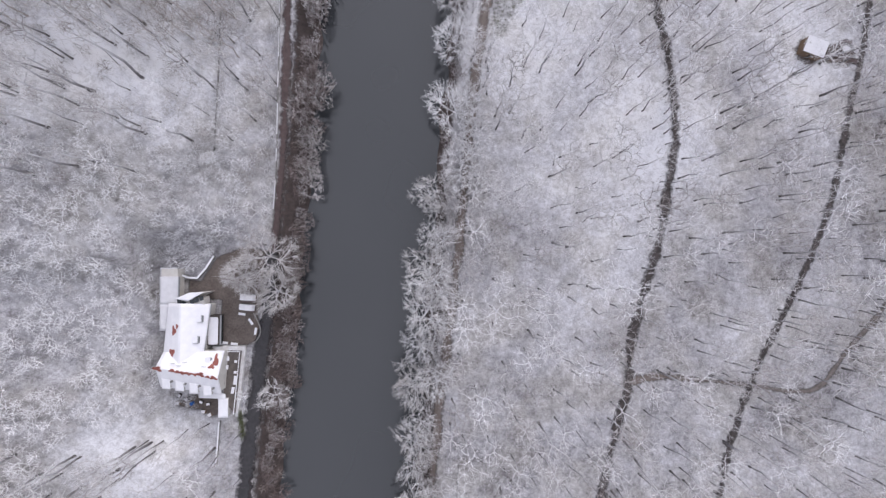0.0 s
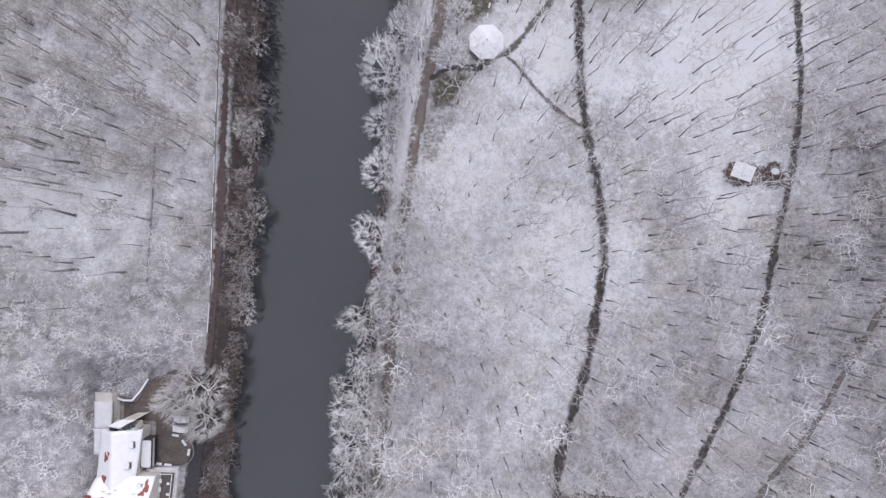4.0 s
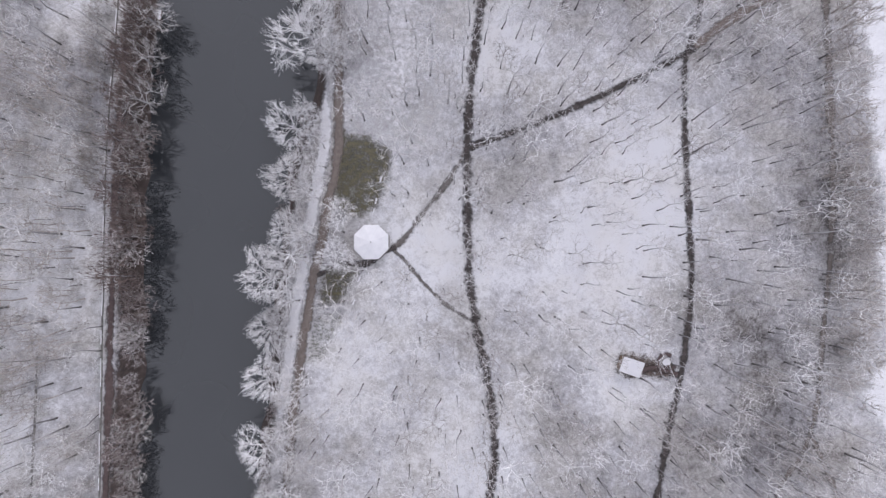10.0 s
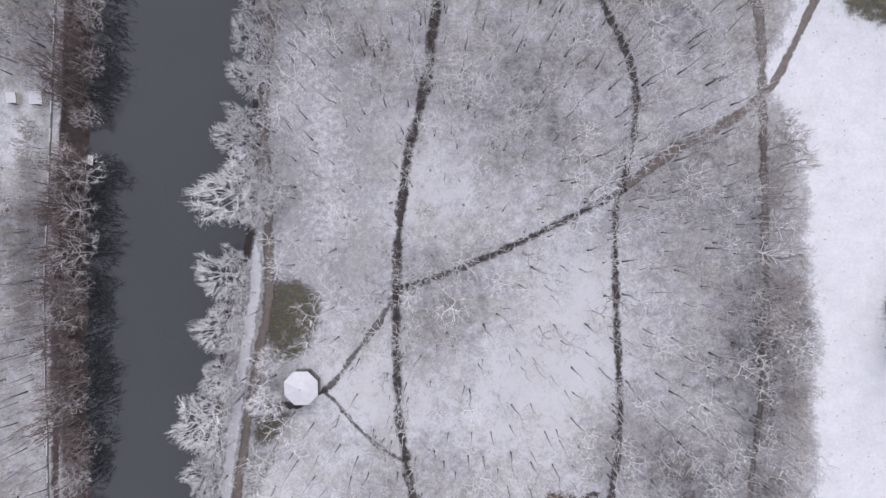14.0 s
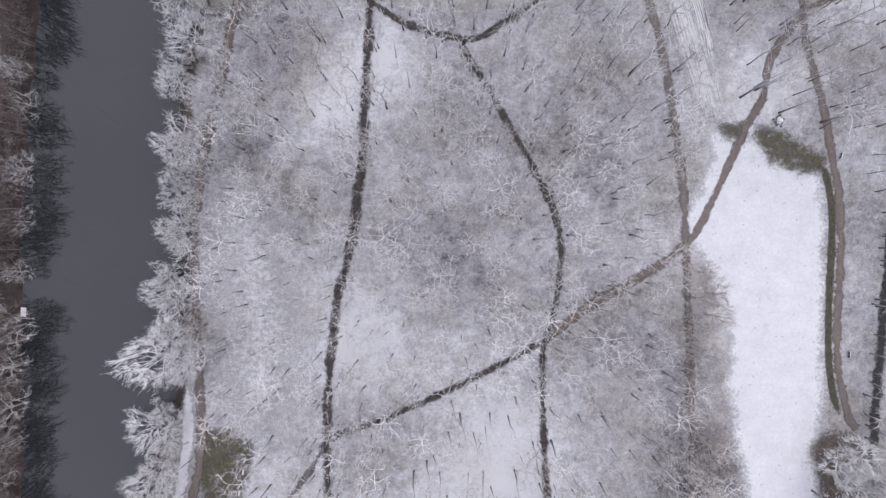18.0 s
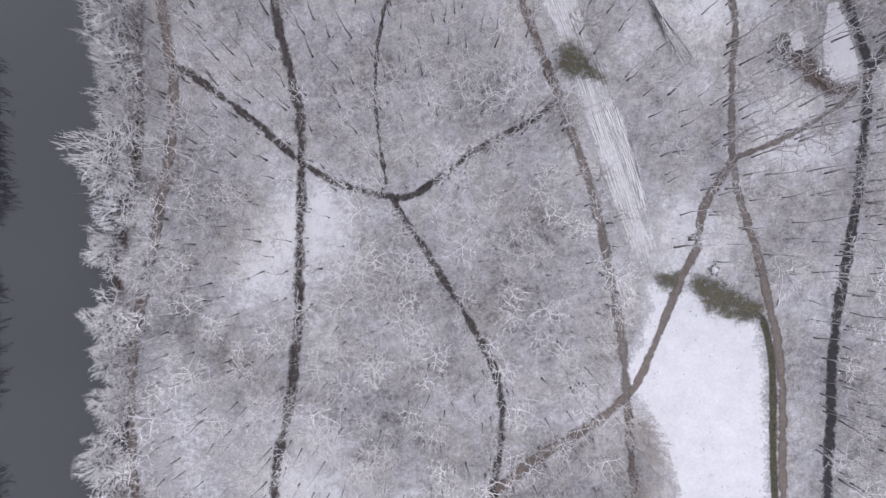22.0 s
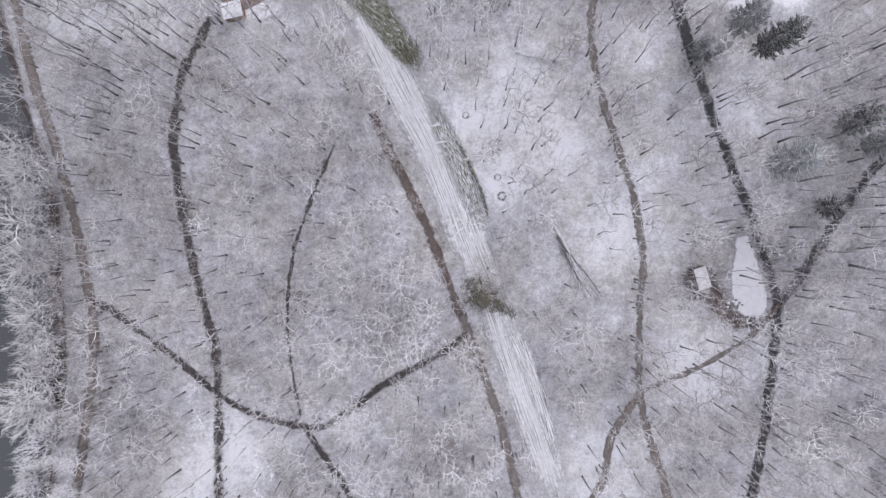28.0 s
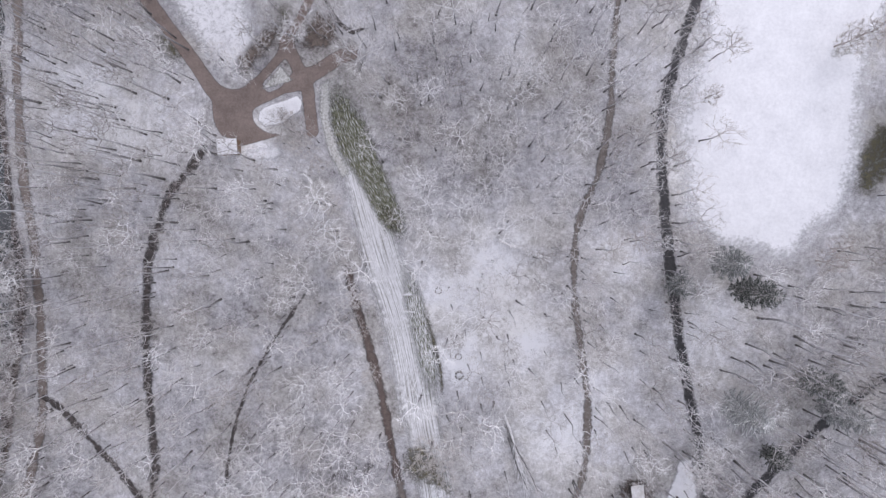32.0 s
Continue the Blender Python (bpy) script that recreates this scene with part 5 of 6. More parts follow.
ry_ = np.r_[np.arange(114, 272, 9.0), np.arange(296, 420, 11.0)]
rx_ = np.interp(ry_, road_line[:, 1], road_line[:, 0]) + np.where(np.arange(len(ry_)) % 3 == 0, -3.4, 3.6) + r.uniform(-0.6, 0.6, len(ry_))
copies(firsts[0], [(float(x), float(y), 47.0 * n, 0.62 + 0.05 * (n % 6)) for n, (x, y) in enumerate(zip(rx_, ry_))])
EDGE_TREES = [(230.4, 414.4), (230.9, 391.9), (225.7, 375.8), (214.0, 361.4), (206.4, 357.7), (214.2, 388.7)]
for n, (x, y) in enumerate(EDGE_TREES):
    tree_thing("meadow_tree", NEAR_KINDS[n], "bare tree with dark trunk and grey twigs standing in snow", "tree", "trees by the far meadow", (M_TRUNK, M_GREY_TWIG), 0.25, x, y, 50.0 * n, 0.95)
copies(firsts[3], [(252, 356, 60.0, 0.8), (262, 354, 200.0, 0.8)])
for n, (x, y, sc) in enumerate([(268.4, 362.1, 0.8), (272, 366, 0.7), (196.8, 60, 0.7), (198, 53, 0.75), (231, 404, 0.6), (264, 422, 0.8), (269.5, 425, 0.8)]):
    tree_thing("round_bush", BANK_KINDS[n], "round grey-brown bush at the meadow's edge", "bush", "bushes at the meadows", (M_GREY_TWIG, M_GREY_TWIG), 0.3, x, y, 60.0 * n, sc)
for n, (x, y, sc) in enumerate([(214.5, 122.5, 1.05), (219.5, 125, 1.2), (224.5, 120.5, 1.2), (220, 116, 1.0), (112.6, 407.6, 0.78), (132.6, 402.6, 1.12), (91.5, 399.5, 0.7), (98.5, 397, 0.8), (104, 404.5, 0.6), (139, 394, 0.8)]):
    tree_thing("frosted_bush", PLANE_KINDS[1] if n < 4 else BANK_KINDS[(n + 2) % 6], "broad bush with dense twigs grey with frost", "bush", "broad frosted bushes", (M_TRUNK, M_WHITE_TWIG, M_FROST_GREY), 0.85, x, y, 60.0 * n, sc)
r = np.random.default_rng(31)
qx, qy = r.uniform(84, 106, 60), r.uniform(394, 420, 60)
ok = open_ground(qx, qy, 1.0) & (line_distance(qx, qy, np.array([(67, 414.5), (84, 396.4), (95, 391), (101, 393), (108.3, 402.9), (115, 419.5)])) > 2.2)
qx, qy = np.r_[qx[ok], 108, 111, 112.5, 107, 119.5, 117, 121, 124, 113.9, 112.5, 115.5, 128.6, 127], np.r_[qy[ok], 385.5, 386, 384.5, 396, 401.5, 379, 394, 398, 409.7, 408.5, 411, 405.6, 408]
woodland("square_bushes", "frosted bushes round the sandy square", "bushes", SHRUB_KINDS, qx, qy, [M_TRUNK, M_LIMB, M_TWIG], 83, lambda x, y: 0.6 + 0 * x, (0.5, 0.95))

r = np.random.default_rng(37)
gx_, gy_ = r.uniform(176, 226, 240), r.uniform(45, 216, 240)
keep = inside_poly(gx_, gy_, MEADOW)
gx_, gy_ = gx_[keep], gy_[keep]
blades = 7
a_ = np.repeat(np.stack([gx_, gy_, ground_z(gx_, gy_) + 0.02], 1), blades, 0) + np.c_[r.normal(0, 0.10, (len(gx_) * blades, 2)), np.zeros(len(gx_) * blades)]
b_ = a_ + np.c_[r.normal(0, 0.16, (len(a_), 2)), r.uniform(0.15, 0.4, len(a_))]
tagged(new("meadow_tufts", tri_mesh("meadow_tufts", *spikes(a_, b_, 0.035), [M_TUFT])), "dark dry grass tufts poking through the meadow's snow", "grass tufts", kind="stuff")

yx_, yy_ = r.uniform(-72.5, -63, 26), r.uniform(-42.5, -35.2, 26)
woodland("yard_bushes", "small frosted bushes behind the inn", "bushes", THICKET_KINDS, yx_, yy_, [M_BROWN_TWIG, M_LIMB, M_TWIG], 86, lambda x, y: 0.55 + 0 * x, (0.3, 0.6))
hedge_y = np.arange(-48, -40.6, 0.28)
hedge_x = np.interp(hedge_y, [-48, -41], [-50.6, -51.6]) + r.uniform(-0.45, 0.45, len(hedge_y))
woodland("hedge", "clipped green hedge beside the inn's terrace", "hedge", THICKET_KINDS, hedge_x, hedge_y, [M_HEDGE, M_HEDGE], 84, lambda x, y: 0.2 + 0 * x, (0.28, 0.42))


# ---------------------------------------------------------------- buildings
M_PLASTER = two_tone("cream_plaster", (0.50, 0.48, 0.45), (0.64, 0.62, 0.59), 0.5, 0.85)
M_TILE = two_tone("bare_red_roof_tiles", (0.23, 0.062, 0.05), (0.34, 0.12, 0.095), 1.2, 0.8, bump=0.6)
M_GLASS, _n, _l, _b = material("window_glass", 0.08)
_b.inputs["Base Color"].default_value = (0.03, 0.035, 0.04, 1)
M_METAL = two_tone("grey_sheet_metal", (0.30, 0.31, 0.32), (0.42, 0.43, 0.44), 0.8, 0.45, metal=0.6)
M_TIMBER = two_tone("brown_boards", (0.13, 0.085, 0.055), (0.24, 0.165, 0.11), 1.5, 0.8)
M_DARK_TIMBER = two_tone("dark_wet_timber", (0.035, 0.028, 0.025), (0.08, 0.065, 0.055), 1.5, 0.7)
M_STONE = two_tone("grey_rubble_stone", (0.16, 0.155, 0.15), (0.34, 0.33, 0.32), 1.2, 0.9, bump=0.6)
M_YARD = patch_material("brown_gravel_yard", (0.085, 0.068, 0.060), (0.165, 0.138, 0.124), 0.3, 0.5, ragged=0.9)
M_TERRACE = two_tone("dark_terrace_paving", (0.10, 0.085, 0.078), (0.18, 0.155, 0.14), 0.8, 0.75)
M_CAR = two_tone("snow_covered_car_paint", (0.80, 0.80, 0.83), (0.88, 0.88, 0.90), 1.2, 0.5, bump=0.05)
M_RUBBER = two_tone("black_rubber", (0.012, 0.012, 0.012), (0.025, 0.025, 0.025), 3, 0.8)
M_BLUE, _n, _l, _b = material("blue_plastic", 0.45)
_b.inputs["Base Color"].default_value = (0.02, 0.12, 0.42, 1)
M_SIDE_SNOW = two_tone("thin_grey_snow_on_flat_roof", (0.60, 0.60, 0.63), (0.70, 0.70, 0.73), 0.6, 0.75, bump=0.15)
M_DULL_ROOF = two_tone("thin_snow_on_boards", (0.52, 0.50, 0.49), (0.74, 0.74, 0.76), 0.7, 0.8)


def box_bm(x0, x1, y0, y1, z0, z1, bevel=0.03):
    bm = bmesh.new()
    bmesh.ops.create_cube(bm, size=1, matrix=Matrix.Translation(((x0 + x1) / 2, (y0 + y1) / 2, (z0 + z1) / 2)) @ Matrix.Diagonal((x1 - x0, y1 - y0, z1 - z0, 1)))
    if bevel:
        bmesh.ops.bevel(bm, geom=bm.edges[:], offset=bevel, segments=2, affect="EDGES")
    return bm


def solid_bm(verts, faces):
    bm = bmesh.new()
    vs = [bm.verts.new(v) for v in verts]
    for f in faces:
        bm.faces.new([vs[i] for i in f])
    bmesh.ops.recalc_face_normals(bm, faces=bm.faces[:])
    return bm


def bilinear(corners, u, v):
    a, p, q, d = (Vector(c) for c in corners)
    return (a * (1 - u) + p * u) * (1 - v) + (d * (1 - u) + q * u) * v


def slab_bm(corners, thick, n=4):
    """A slab whose upper face spans the four corners given."""
    up = (Vector(corners[1]) - Vector(corners[0])).cross(Vector(corners[3]) - Vector(corners[0])).normalized()
    up = up if up.z > 0 else -up
    bm = bmesh.new()
    top = [[bm.verts.new(bilinear(corners, i / n, j / n)) for j in range(n + 1)] for i in range(n + 1)]
    low = [[bm.verts.new(v.co - up * thick) for v in row] for row in top]
    for g in (top, low):
        for i in range(n):
            for j in range(n):
                bm.faces.new((g[i][j], g[i + 1][j], g[i + 1][j + 1], g[i][j + 1]))
    rim = [(i, 0) for i in range(n)] + [(n, j) for j in range(n)] + [(i, n) for i in range(n, 0, -1)] + [(0, j) for j in range(n, 0, -1)]
    for (i, j), (k, l) in zip(rim, rim[1:] + rim[:1]):
        bm.faces.new((top[i][j], top[k][l], low[k][l], low[i][j]))
    bmesh.ops.recalc_face_normals(bm, faces=bm.faces[:])
    return bm


def blob_bm(corners, u0, v0, ru, rv, lift, seed, n=22):
    """A bare patch with a ragged outline, lying on a slab given by its corners."""
    nrm = (Vector(corners[1]) - Vector(corners[0])).cross(Vector(corners[3]) - Vector(corners[0])).normalized()
    nrm = nrm if nrm.z > 0 else -nrm
    r = random.Random(seed)
    bm = bmesh.new()
    mid = bm.verts.new(bilinear(corners, u0, v0) + nrm * lift)
    rings = []
    ks = [0.75 + 0.25 * math.sin(3 * 2 * math.pi * i / n + seed) + r.uniform(-0.13, 0.13) for i in range(n)]
    for f, z in ((0.5, lift), (1.0, lift), (1.0, -0.05)):
        rings.append([bm.verts.new(bilinear(corners, u0 + ru * f * k * math.cos(2 * math.pi * i / n), v0 + rv * f * k * math.sin(2 * math.pi * i / n)) + nrm * z) for i, k in enumerate(ks)])
    for i in range(n):
        j = (i + 1) % n
        bm.faces.new((mid, rings[0][i], rings[0][j]))
        for p, q in zip(rings, rings[1:]):
            bm.faces.new((p[i], p[j], q[j], q[i]))
    bmesh.ops.recalc_face_normals(bm, faces=bm.faces[:])
    return bm


def window_part(parent, x, y, z, w, h, face):
    """A window in a wall that faces along x or y: frame, pane and sill."""
    nx, ny = {"e": (1, 0), "w": (-1, 0), "n": (0, 1), "s": (0, -1)}[face]
    def b(w2, h2, d0, d1, dz=0.0):
        if nx:
            return box_bm(x + min(nx * d0, nx * d1), x + max(nx * d0, nx * d1), y - w2 / 2, y + w2 / 2, z + dz - h2 / 2, z + dz + h2 / 2, 0.01)
        return box_bm(x - w2 / 2, x + w2 / 2, y + min(ny * d0, ny * d1), y + max(ny * d0, ny * d1), z + dz - h2 / 2, z + dz + h2 / 2, 0.01)
    win = part("window", b(w, h, -0.05, 0.04), M_CAR, parent, "white window frame with dark pane")
    part("pane", b(w - 0.2, h - 0.2, 0.0, 0.06), M_GLASS, win)
    part("sill", b(w + 0.2, 0.06, 0.0, 0.18, -h / 2 - 0.03), M_STONE, win)


def snow_slab_bm(corners, thick, n=12, relief=0.10, seed=0.0):
    """A slab of snow whose upper face swells and sinks a little."""
    bm = slab_bm(corners, thick, n)
    bm.verts.ensure_lookup_table()
    for v in bm.verts[:(n + 1) ** 2]:
        v.co.z += relief * (noise.noise(v.co * 0.55 + Vector((seed, 0, 0))) + 0.5 * noise.noise(v.co * 1.6 + Vector((0, seed, 0))))
    for f in bm.faces:
        f.smooth = True
    return bm


def inn():
    """The white-roofed riverside inn: north wing, south block, flat-roofed side building, bay, roof lights and terrace."""
    root = empty("inn", -62, -22, 0.0, 0.0)
    base = root.matrix_basis.inverted()
    def P(*c):
        return tuple(base @ Vector(c))
    def L(bm):
        bmesh.ops.transform(bm, matrix=base, verts=bm.verts[:])
        return bm
    # north wing, its roof flowing into the south block's
    part("wall", L(solid_bm([(-69.3, -25, -0.5), (-60.4, -25, -0.5), (-59.0, -10.6, -0.5), (-69.2, -10.4, -0.5), (-69.3, -25, 4.2), (-60.4, -25, 4.2), (-59.0, -10.6, 4.2), (-69.2, -10.4, 4.4), (-65, -25, 7.0), (-65, -10.4, 7.0)], [(0, 1, 2, 3), (0, 4, 8, 5, 1), (2, 6, 9, 7, 3), (1, 5, 6, 2), (0, 3, 7, 4), (5, 8, 9, 6), (4, 7, 9, 8)])), M_PLASTER, root, "cream plaster wall")
    west = [(-65, -9.9, 7.4), (-65, -27, 7.4), (-71.0, -25.9, 4.4), (-69.6, -10.1, 4.6)]
    east = [(-65, -9.9, 7.4), (-65, -27, 7.4), (-59.9, -24.0, 4.65), (-58.2, -10.2, 4.65)]
    for k, c in enumerate((west, east)):
        part("roof_slope", L(snow_slab_bm(c, 0.28, 14, 0.12, k * 7.0)), M_ROOF_SNOW, root, "roof slope under smooth snow")
    for n, (c, u, v, ru, rv) in enumerate([(west, 0.44, 0.28, 0.085, 0.16), (west, 0.36, 0.06, 0.045, 0.10), (west, 0.80, 0.33, 0.085, 0.18)]):
        part("bare_tiles", L(blob_bm(c, u, v + 0.1, ru, rv, 0.10, n)), M_TILE, root, "red tiles bare of snow")
    part("gutter", L(slab_bm([(-59.85, -24.0, 4.6), (-58.1, -10.2, 4.6), (-57.95, -10.2, 4.6), (-59.7, -24.0, 4.6)], 0.14)), M_METAL, root, "grey gutter")
    # snow-capped roof lights
    for x, y, z, sy in ((-60.6, -14.2, 5.45, 1.9), (-61.4, -19.8, 5.75, 1.9), (-57.6, -25.4, 6.35, 1.9)):
        d = part("roof_light", L(box_bm(x - 0.75, x + 0.8, y - sy / 2, y + sy / 2, z - 0.6, z + 0.28, 0.08)), M_METAL, root, "grey metal roof light")
        part("snow_cap", L(box_bm(x - 0.85, x + 0.55, y - sy / 2 + 0.12, y + sy / 2 + 0.1, z + 0.22, z + 0.48, 0.12)), M_ROOF_SNOW, d)
        part("pane", L(box_bm(x + 0.78, x + 0.84, y - sy / 2 + 0.2, y + sy / 2 - 0.2, z - 0.2, z + 0.18, 0.01)), M_GLASS, d)
    # south block with its ridge from west to east
    rw, re_ = (-70.4, -26.6, 8.5), (-54.2, -29.2, 8.5)
    part("wall", L(solid_bm([(-70.2, -32.0, -0.5), (-55.2, -33.9, -0.5), (-54.6, -23.2, -0.5), (-70.0, -23.4, -0.5), (-70.2, -32.0, 5.0), (-55.2, -33.9, 5.0), (-54.6, -23.2, 5.0), (-70.0, -23.4, 5.0), (-70.1, -26.7, 8.1), (-54.9, -29.1, 8.1)], [(0, 1, 2, 3), (0, 4, 5, 1), (2, 6, 7, 3), (1, 5, 9, 6, 2), (0, 3, 7, 8, 4), (4, 8, 9, 5), (7, 6, 9, 8)])), M_PLASTER, root, "cream plaster wall")
    north = [rw, re_, (-54.0, -22.7, 5.2), (-70.2, -23.2, 5.4)]
    south = [rw, re_, (-54.7, -34.5, 5.2), (-70.9, -32.6, 5.2)]
    part("roof_slope", L(snow_slab_bm(north, 0.3, 14, 0.14, 3.0)), M_ROOF_SNOW, root, "roof slope under smooth snow")
    part("roof_slope", L(snow_slab_bm(south, 0.3, 14, 0.12, 5.0)), M_ROOF_SNOW, root, "roof slope under smooth snow")
    for n, (u, v, ru, rv) in enumerate([(0.03, 0.03, 0.085, 0.14), (0.27, 0.02, 0.07, 0.10), (0.36, 0.04, 0.06, 0.09), (0.45, 0.04, 0.07, 0.10), (0.54, 0.03, 0.06, 0.09), (0.63, 0.02, 0.06, 0.08), (0.73, -0.03, 0.075, 0.13), (0.84, 0.05, 0.05, 0.08), (0.93, 0.05, 0.07, 0.13)]):
        part("bare_tiles", L(blob_bm(south, u, v, ru, rv, 0.12, n + 5)), M_TILE, root, "red ridge tiles bare of snow")
    for n, (u, v, ru, rv) in enumerate([(0.90, 0.58, 0.055, 0.30), (0.86, 0.36, 0.06, 0.10)]):
        part("bare_tiles", L(blob_bm(north, u, v, ru, rv, 0.14, n + 21)), M_TILE, root, "red tiles bare of snow")
    for x, y, z in ((-66.2, -25.6, 8.0), (-64.6, -26.2, 8.1), (-63.2, -25.4, 7.7), (-58.4, -26.6, 7.4)):
        part("snow_guard", L(box_bm(x - 0.55, x + 0.55, y - 0.05, y + 0.05, z - 0.1, z + 0.16, 0.02)), M_METAL, root, "dark metal snow guard")
    for x in (-68.7, -65.1, -61.4, -57.8):
        y = -31.3 - (x + 69) * 0.17
        d = part("dormer", L(box_bm(x - 0.95, x + 0.95, y - 1.3, y + 1.6, 4.9, 6.3, 0.12)), M_PLASTER, root, "cream dormer with snowy flat roof")
        part("dormer_roof", L(snow_slab_bm([(x - 1.15, y + 1.5, 6.75), (x + 1.15, y + 1.3, 6.7), (x + 1.1, y - 1.5, 6.45), (x - 1.1, y - 1.4, 6.5)], 0.25, 6, 0.1, x)), M_ROOF_SNOW, d)
        part("pane", L(box_bm(x - 0.6, x + 0.6, y - 1.36, y - 1.28, 5.2, 6.1, 0.01)), M_GLASS, d)
        part("chimney", L(box_bm(x + 1.45, x + 1.85, y + 0.4, y + 0.9, 5.2, 7.3, 0.04)), M_STONE, root, "slim grey stone chimney")
    # flat-roofed building on the west side
    part("side_wall", L(box_bm(-72.4, -67.9, -17.5, -0.8, -0.5, 3.4)), M_PLASTER, root, "cream plaster wall")
    part("side_roof", L(snow_slab_bm([(-72.7, -2.9, 3.7), (-67.2, -2.9, 3.7), (-67.6, -10.6, 3.7), (-72.5, -10.6, 3.7)], 0.3, 8, 0.06)), M_SIDE_SNOW, root, "flat roof under snow")
    part("side_roof", L(snow_slab_bm([(-72.5, -10.5, 3.68), (-69.4, -10.5, 3.68), (-69.7, -17.8, 3.68), (-72.4, -17.8, 3.68)], 0.3, 8, 0.06)), M_SIDE_SNOW, root, "flat roof under snow")
    part("side_roof", L(snow_slab_bm([(-72.8, -0.5, 3.25), (-68.3, -0.5, 3.25), (-68.3, -2.85, 3.25), (-72.7, -2.85, 3.25)], 0.3, 6, 0.05)), M_SIDE_SNOW, root, "lower flat roof under snow")
    part("side_parapet", L(box_bm(-67.5, -67.2, -10.5, -2.9, 3.4, 3.95, 0.05)), M_METAL, root, "grey sheet metal edging")
    # glazed box dormer at the north gable
    part("box_dormer", L(slab_bm([(-66.4, -8.8, 6.3), (-62.8, -7.2, 6.3), (-59.3, -7.0, 6.3), (-63.2, -9.1, 6.3)], 6.5)), M_PLASTER, root, "white box dormer")
    part("box_dormer", L(slab_bm([(-66.5, -8.8, 6.0), (-59.4, -8.8, 6.0), (-59.6, -10.6, 5.2), (-66.3, -10.6, 5.6)], 3.0)), M_PLASTER, root, "white box dormer")
    part("box_dormer_roof", L(snow_slab_bm([(-66.8, -8.7, 6.75), (-62.8, -7.0, 6.75), (-59.1, -6.9, 6.75), (-63.3, -9.3, 6.75)], 0.4, 8, 0.04)), M_ROOF_SNOW, root, "snow on the box dormer's roof")
    for n in range(3):
        x, y = -62.9 + 1.22 * n, -9.2 + 0.47 * n
        part("roof_glazing", L(slab_bm([(x, y, 6.5), (x + 1.08, y + 0.42, 6.5), (x + 1.08, y - 0.75, 6.15), (x, y - 1.05, 6.15)], 0.12)), M_GLASS, root, "dark roof glazing")
    for n in range(2):
        x, y = -66.3 + 1.3 * n, -8.75 - 0.45 * n
        part("roof_glazing", L(slab_bm([(x, y, 6.5), (x + 1.1, y - 0.4, 6.5), (x + 1.1, y - 1.3, 6.15), (x, y - 1.35, 6.15)], 0.12)), M_GLASS, root, "dark roof glazing")
    # low bay on the yard side
    part("bay", L(box_bm(-60.2, -56.7, -21.9, -13.6, -0.5, 2.6, 0.06)), M_DARK_TIMBER, root, "low glazed bay with dark frame")
    part("bay_roof", L(box_bm(-59.7, -57.05, -21.7, -14.1, 2.55, 2.95, 0.18)), M_ROOF_SNOW, root, "rounded cap of snow on the bay")
    part("bay_edge", L(box_bm(-57.0, -56.3, -21.9, -13.6, 2.2, 2.5, 0.04)), M_METAL, root, "grey sheet metal edging")
    part("bay_glazing", L(box_bm(-56.72, -56.62, -21.4, -14.1, 0.6, 2.1, 0.01)), M_GLASS, root, "dark band of glazing")
    for y in (-25.2, -27.6, -30.0, -32.2):
        window_part(root, *P(-54.72 - 0.056 * (-23 - y), y, 3.4), 1.0, 1.4, "e")
    for x in (-67.2, -64.6, -62.2):
        window_part(root, *P(x, -10.4, 1.8), 1.0, 1.5, "n")
    # terrace towards the river
    part("terrace", L(slab_bm([(-55.4, -23.4, 1.6), (-51.0, -23.4, 1.6), (-52.5, -41.0, 1.6), (-55.8, -37.6, 1.6)], 2.0)), M_TERRACE, root, "brown paved terrace")
    part("terrace_ledge", L(snow_slab_bm([(-51.0, -22.9, 1.3), (-50.1, -22.9, 1.3), (-51.9, -42.0, 1.3), (-52.6, -42.0, 1.3)], 1.7, 12, 0.05)), M_DULL_ROOF, root, "snowy ledge outside the terrace rail")
    part("terrace_ledge", L(snow_slab_bm([(-59.0, -22.4, 1.9), (-50.1, -22.4, 1.9), (-50.2, -23.5, 1.9), (-58.6, -23.4, 1.9)], 2.2, 12, 0.05)), M_DULL_ROOF, root, "snowy ledge outside the terrace rail")
    for (ax, ay), (bx, by), n in (((-51.05, -23.6), (-52.5, -41.0), 10), ((-55.0, -23.6), (-51.05, -23.6), 4)):
        d = Vector((bx - ax, by - ay, 0))
        s = Vector((-d.y, d.x, 0)).normalized() * 0.09
        part("terrace_rail", L(slab_bm([(ax + s.x, ay + s.y, 2.65), (bx + s.x, by + s.y, 2.65), (bx - s.x, by - s.y, 2.65), (ax - s.x, ay - s.y, 2.65)], 0.1)), M_CAR, root, "white rail with snow")
        for k in range(n + 1):
            px, py = ax + (bx - ax) * k / n, ay + (by - ay) * k / n
            part("rail_post", L(box_bm(px - 0.04, px + 0.04, py - 0.04, py + 0.04, 1.5, 2.6, 0.01)), M_METAL, root)
    part("stair_house", L(box_bm(-56.4, -54.2, -41.6, -36.6, -0.5, 2.6, 0.06)), M_PLASTER, root, "small plastered stair house")
    part("stair_house_roof", L(snow_slab_bm([(-56.6, -36.5, 2.95), (-54.0, -36.5, 2.9), (-53.9, -41.8, 2.9), (-56.5, -41.8, 2.95)], 0.35, 8, 0.1)), M_ROOF_SNOW, root, "flat roof under snow")
    part("canopy", L(snow_slab_bm([(-61.9, -34.4, 3.1), (-54.6, -35.2, 3.1), (-54.6, -36.6, 2.95), (-61.9, -36.3, 2.95)], 0.25, 8, 0.06)), M_ROOF_SNOW, root, "snowy canopy along the south wall")
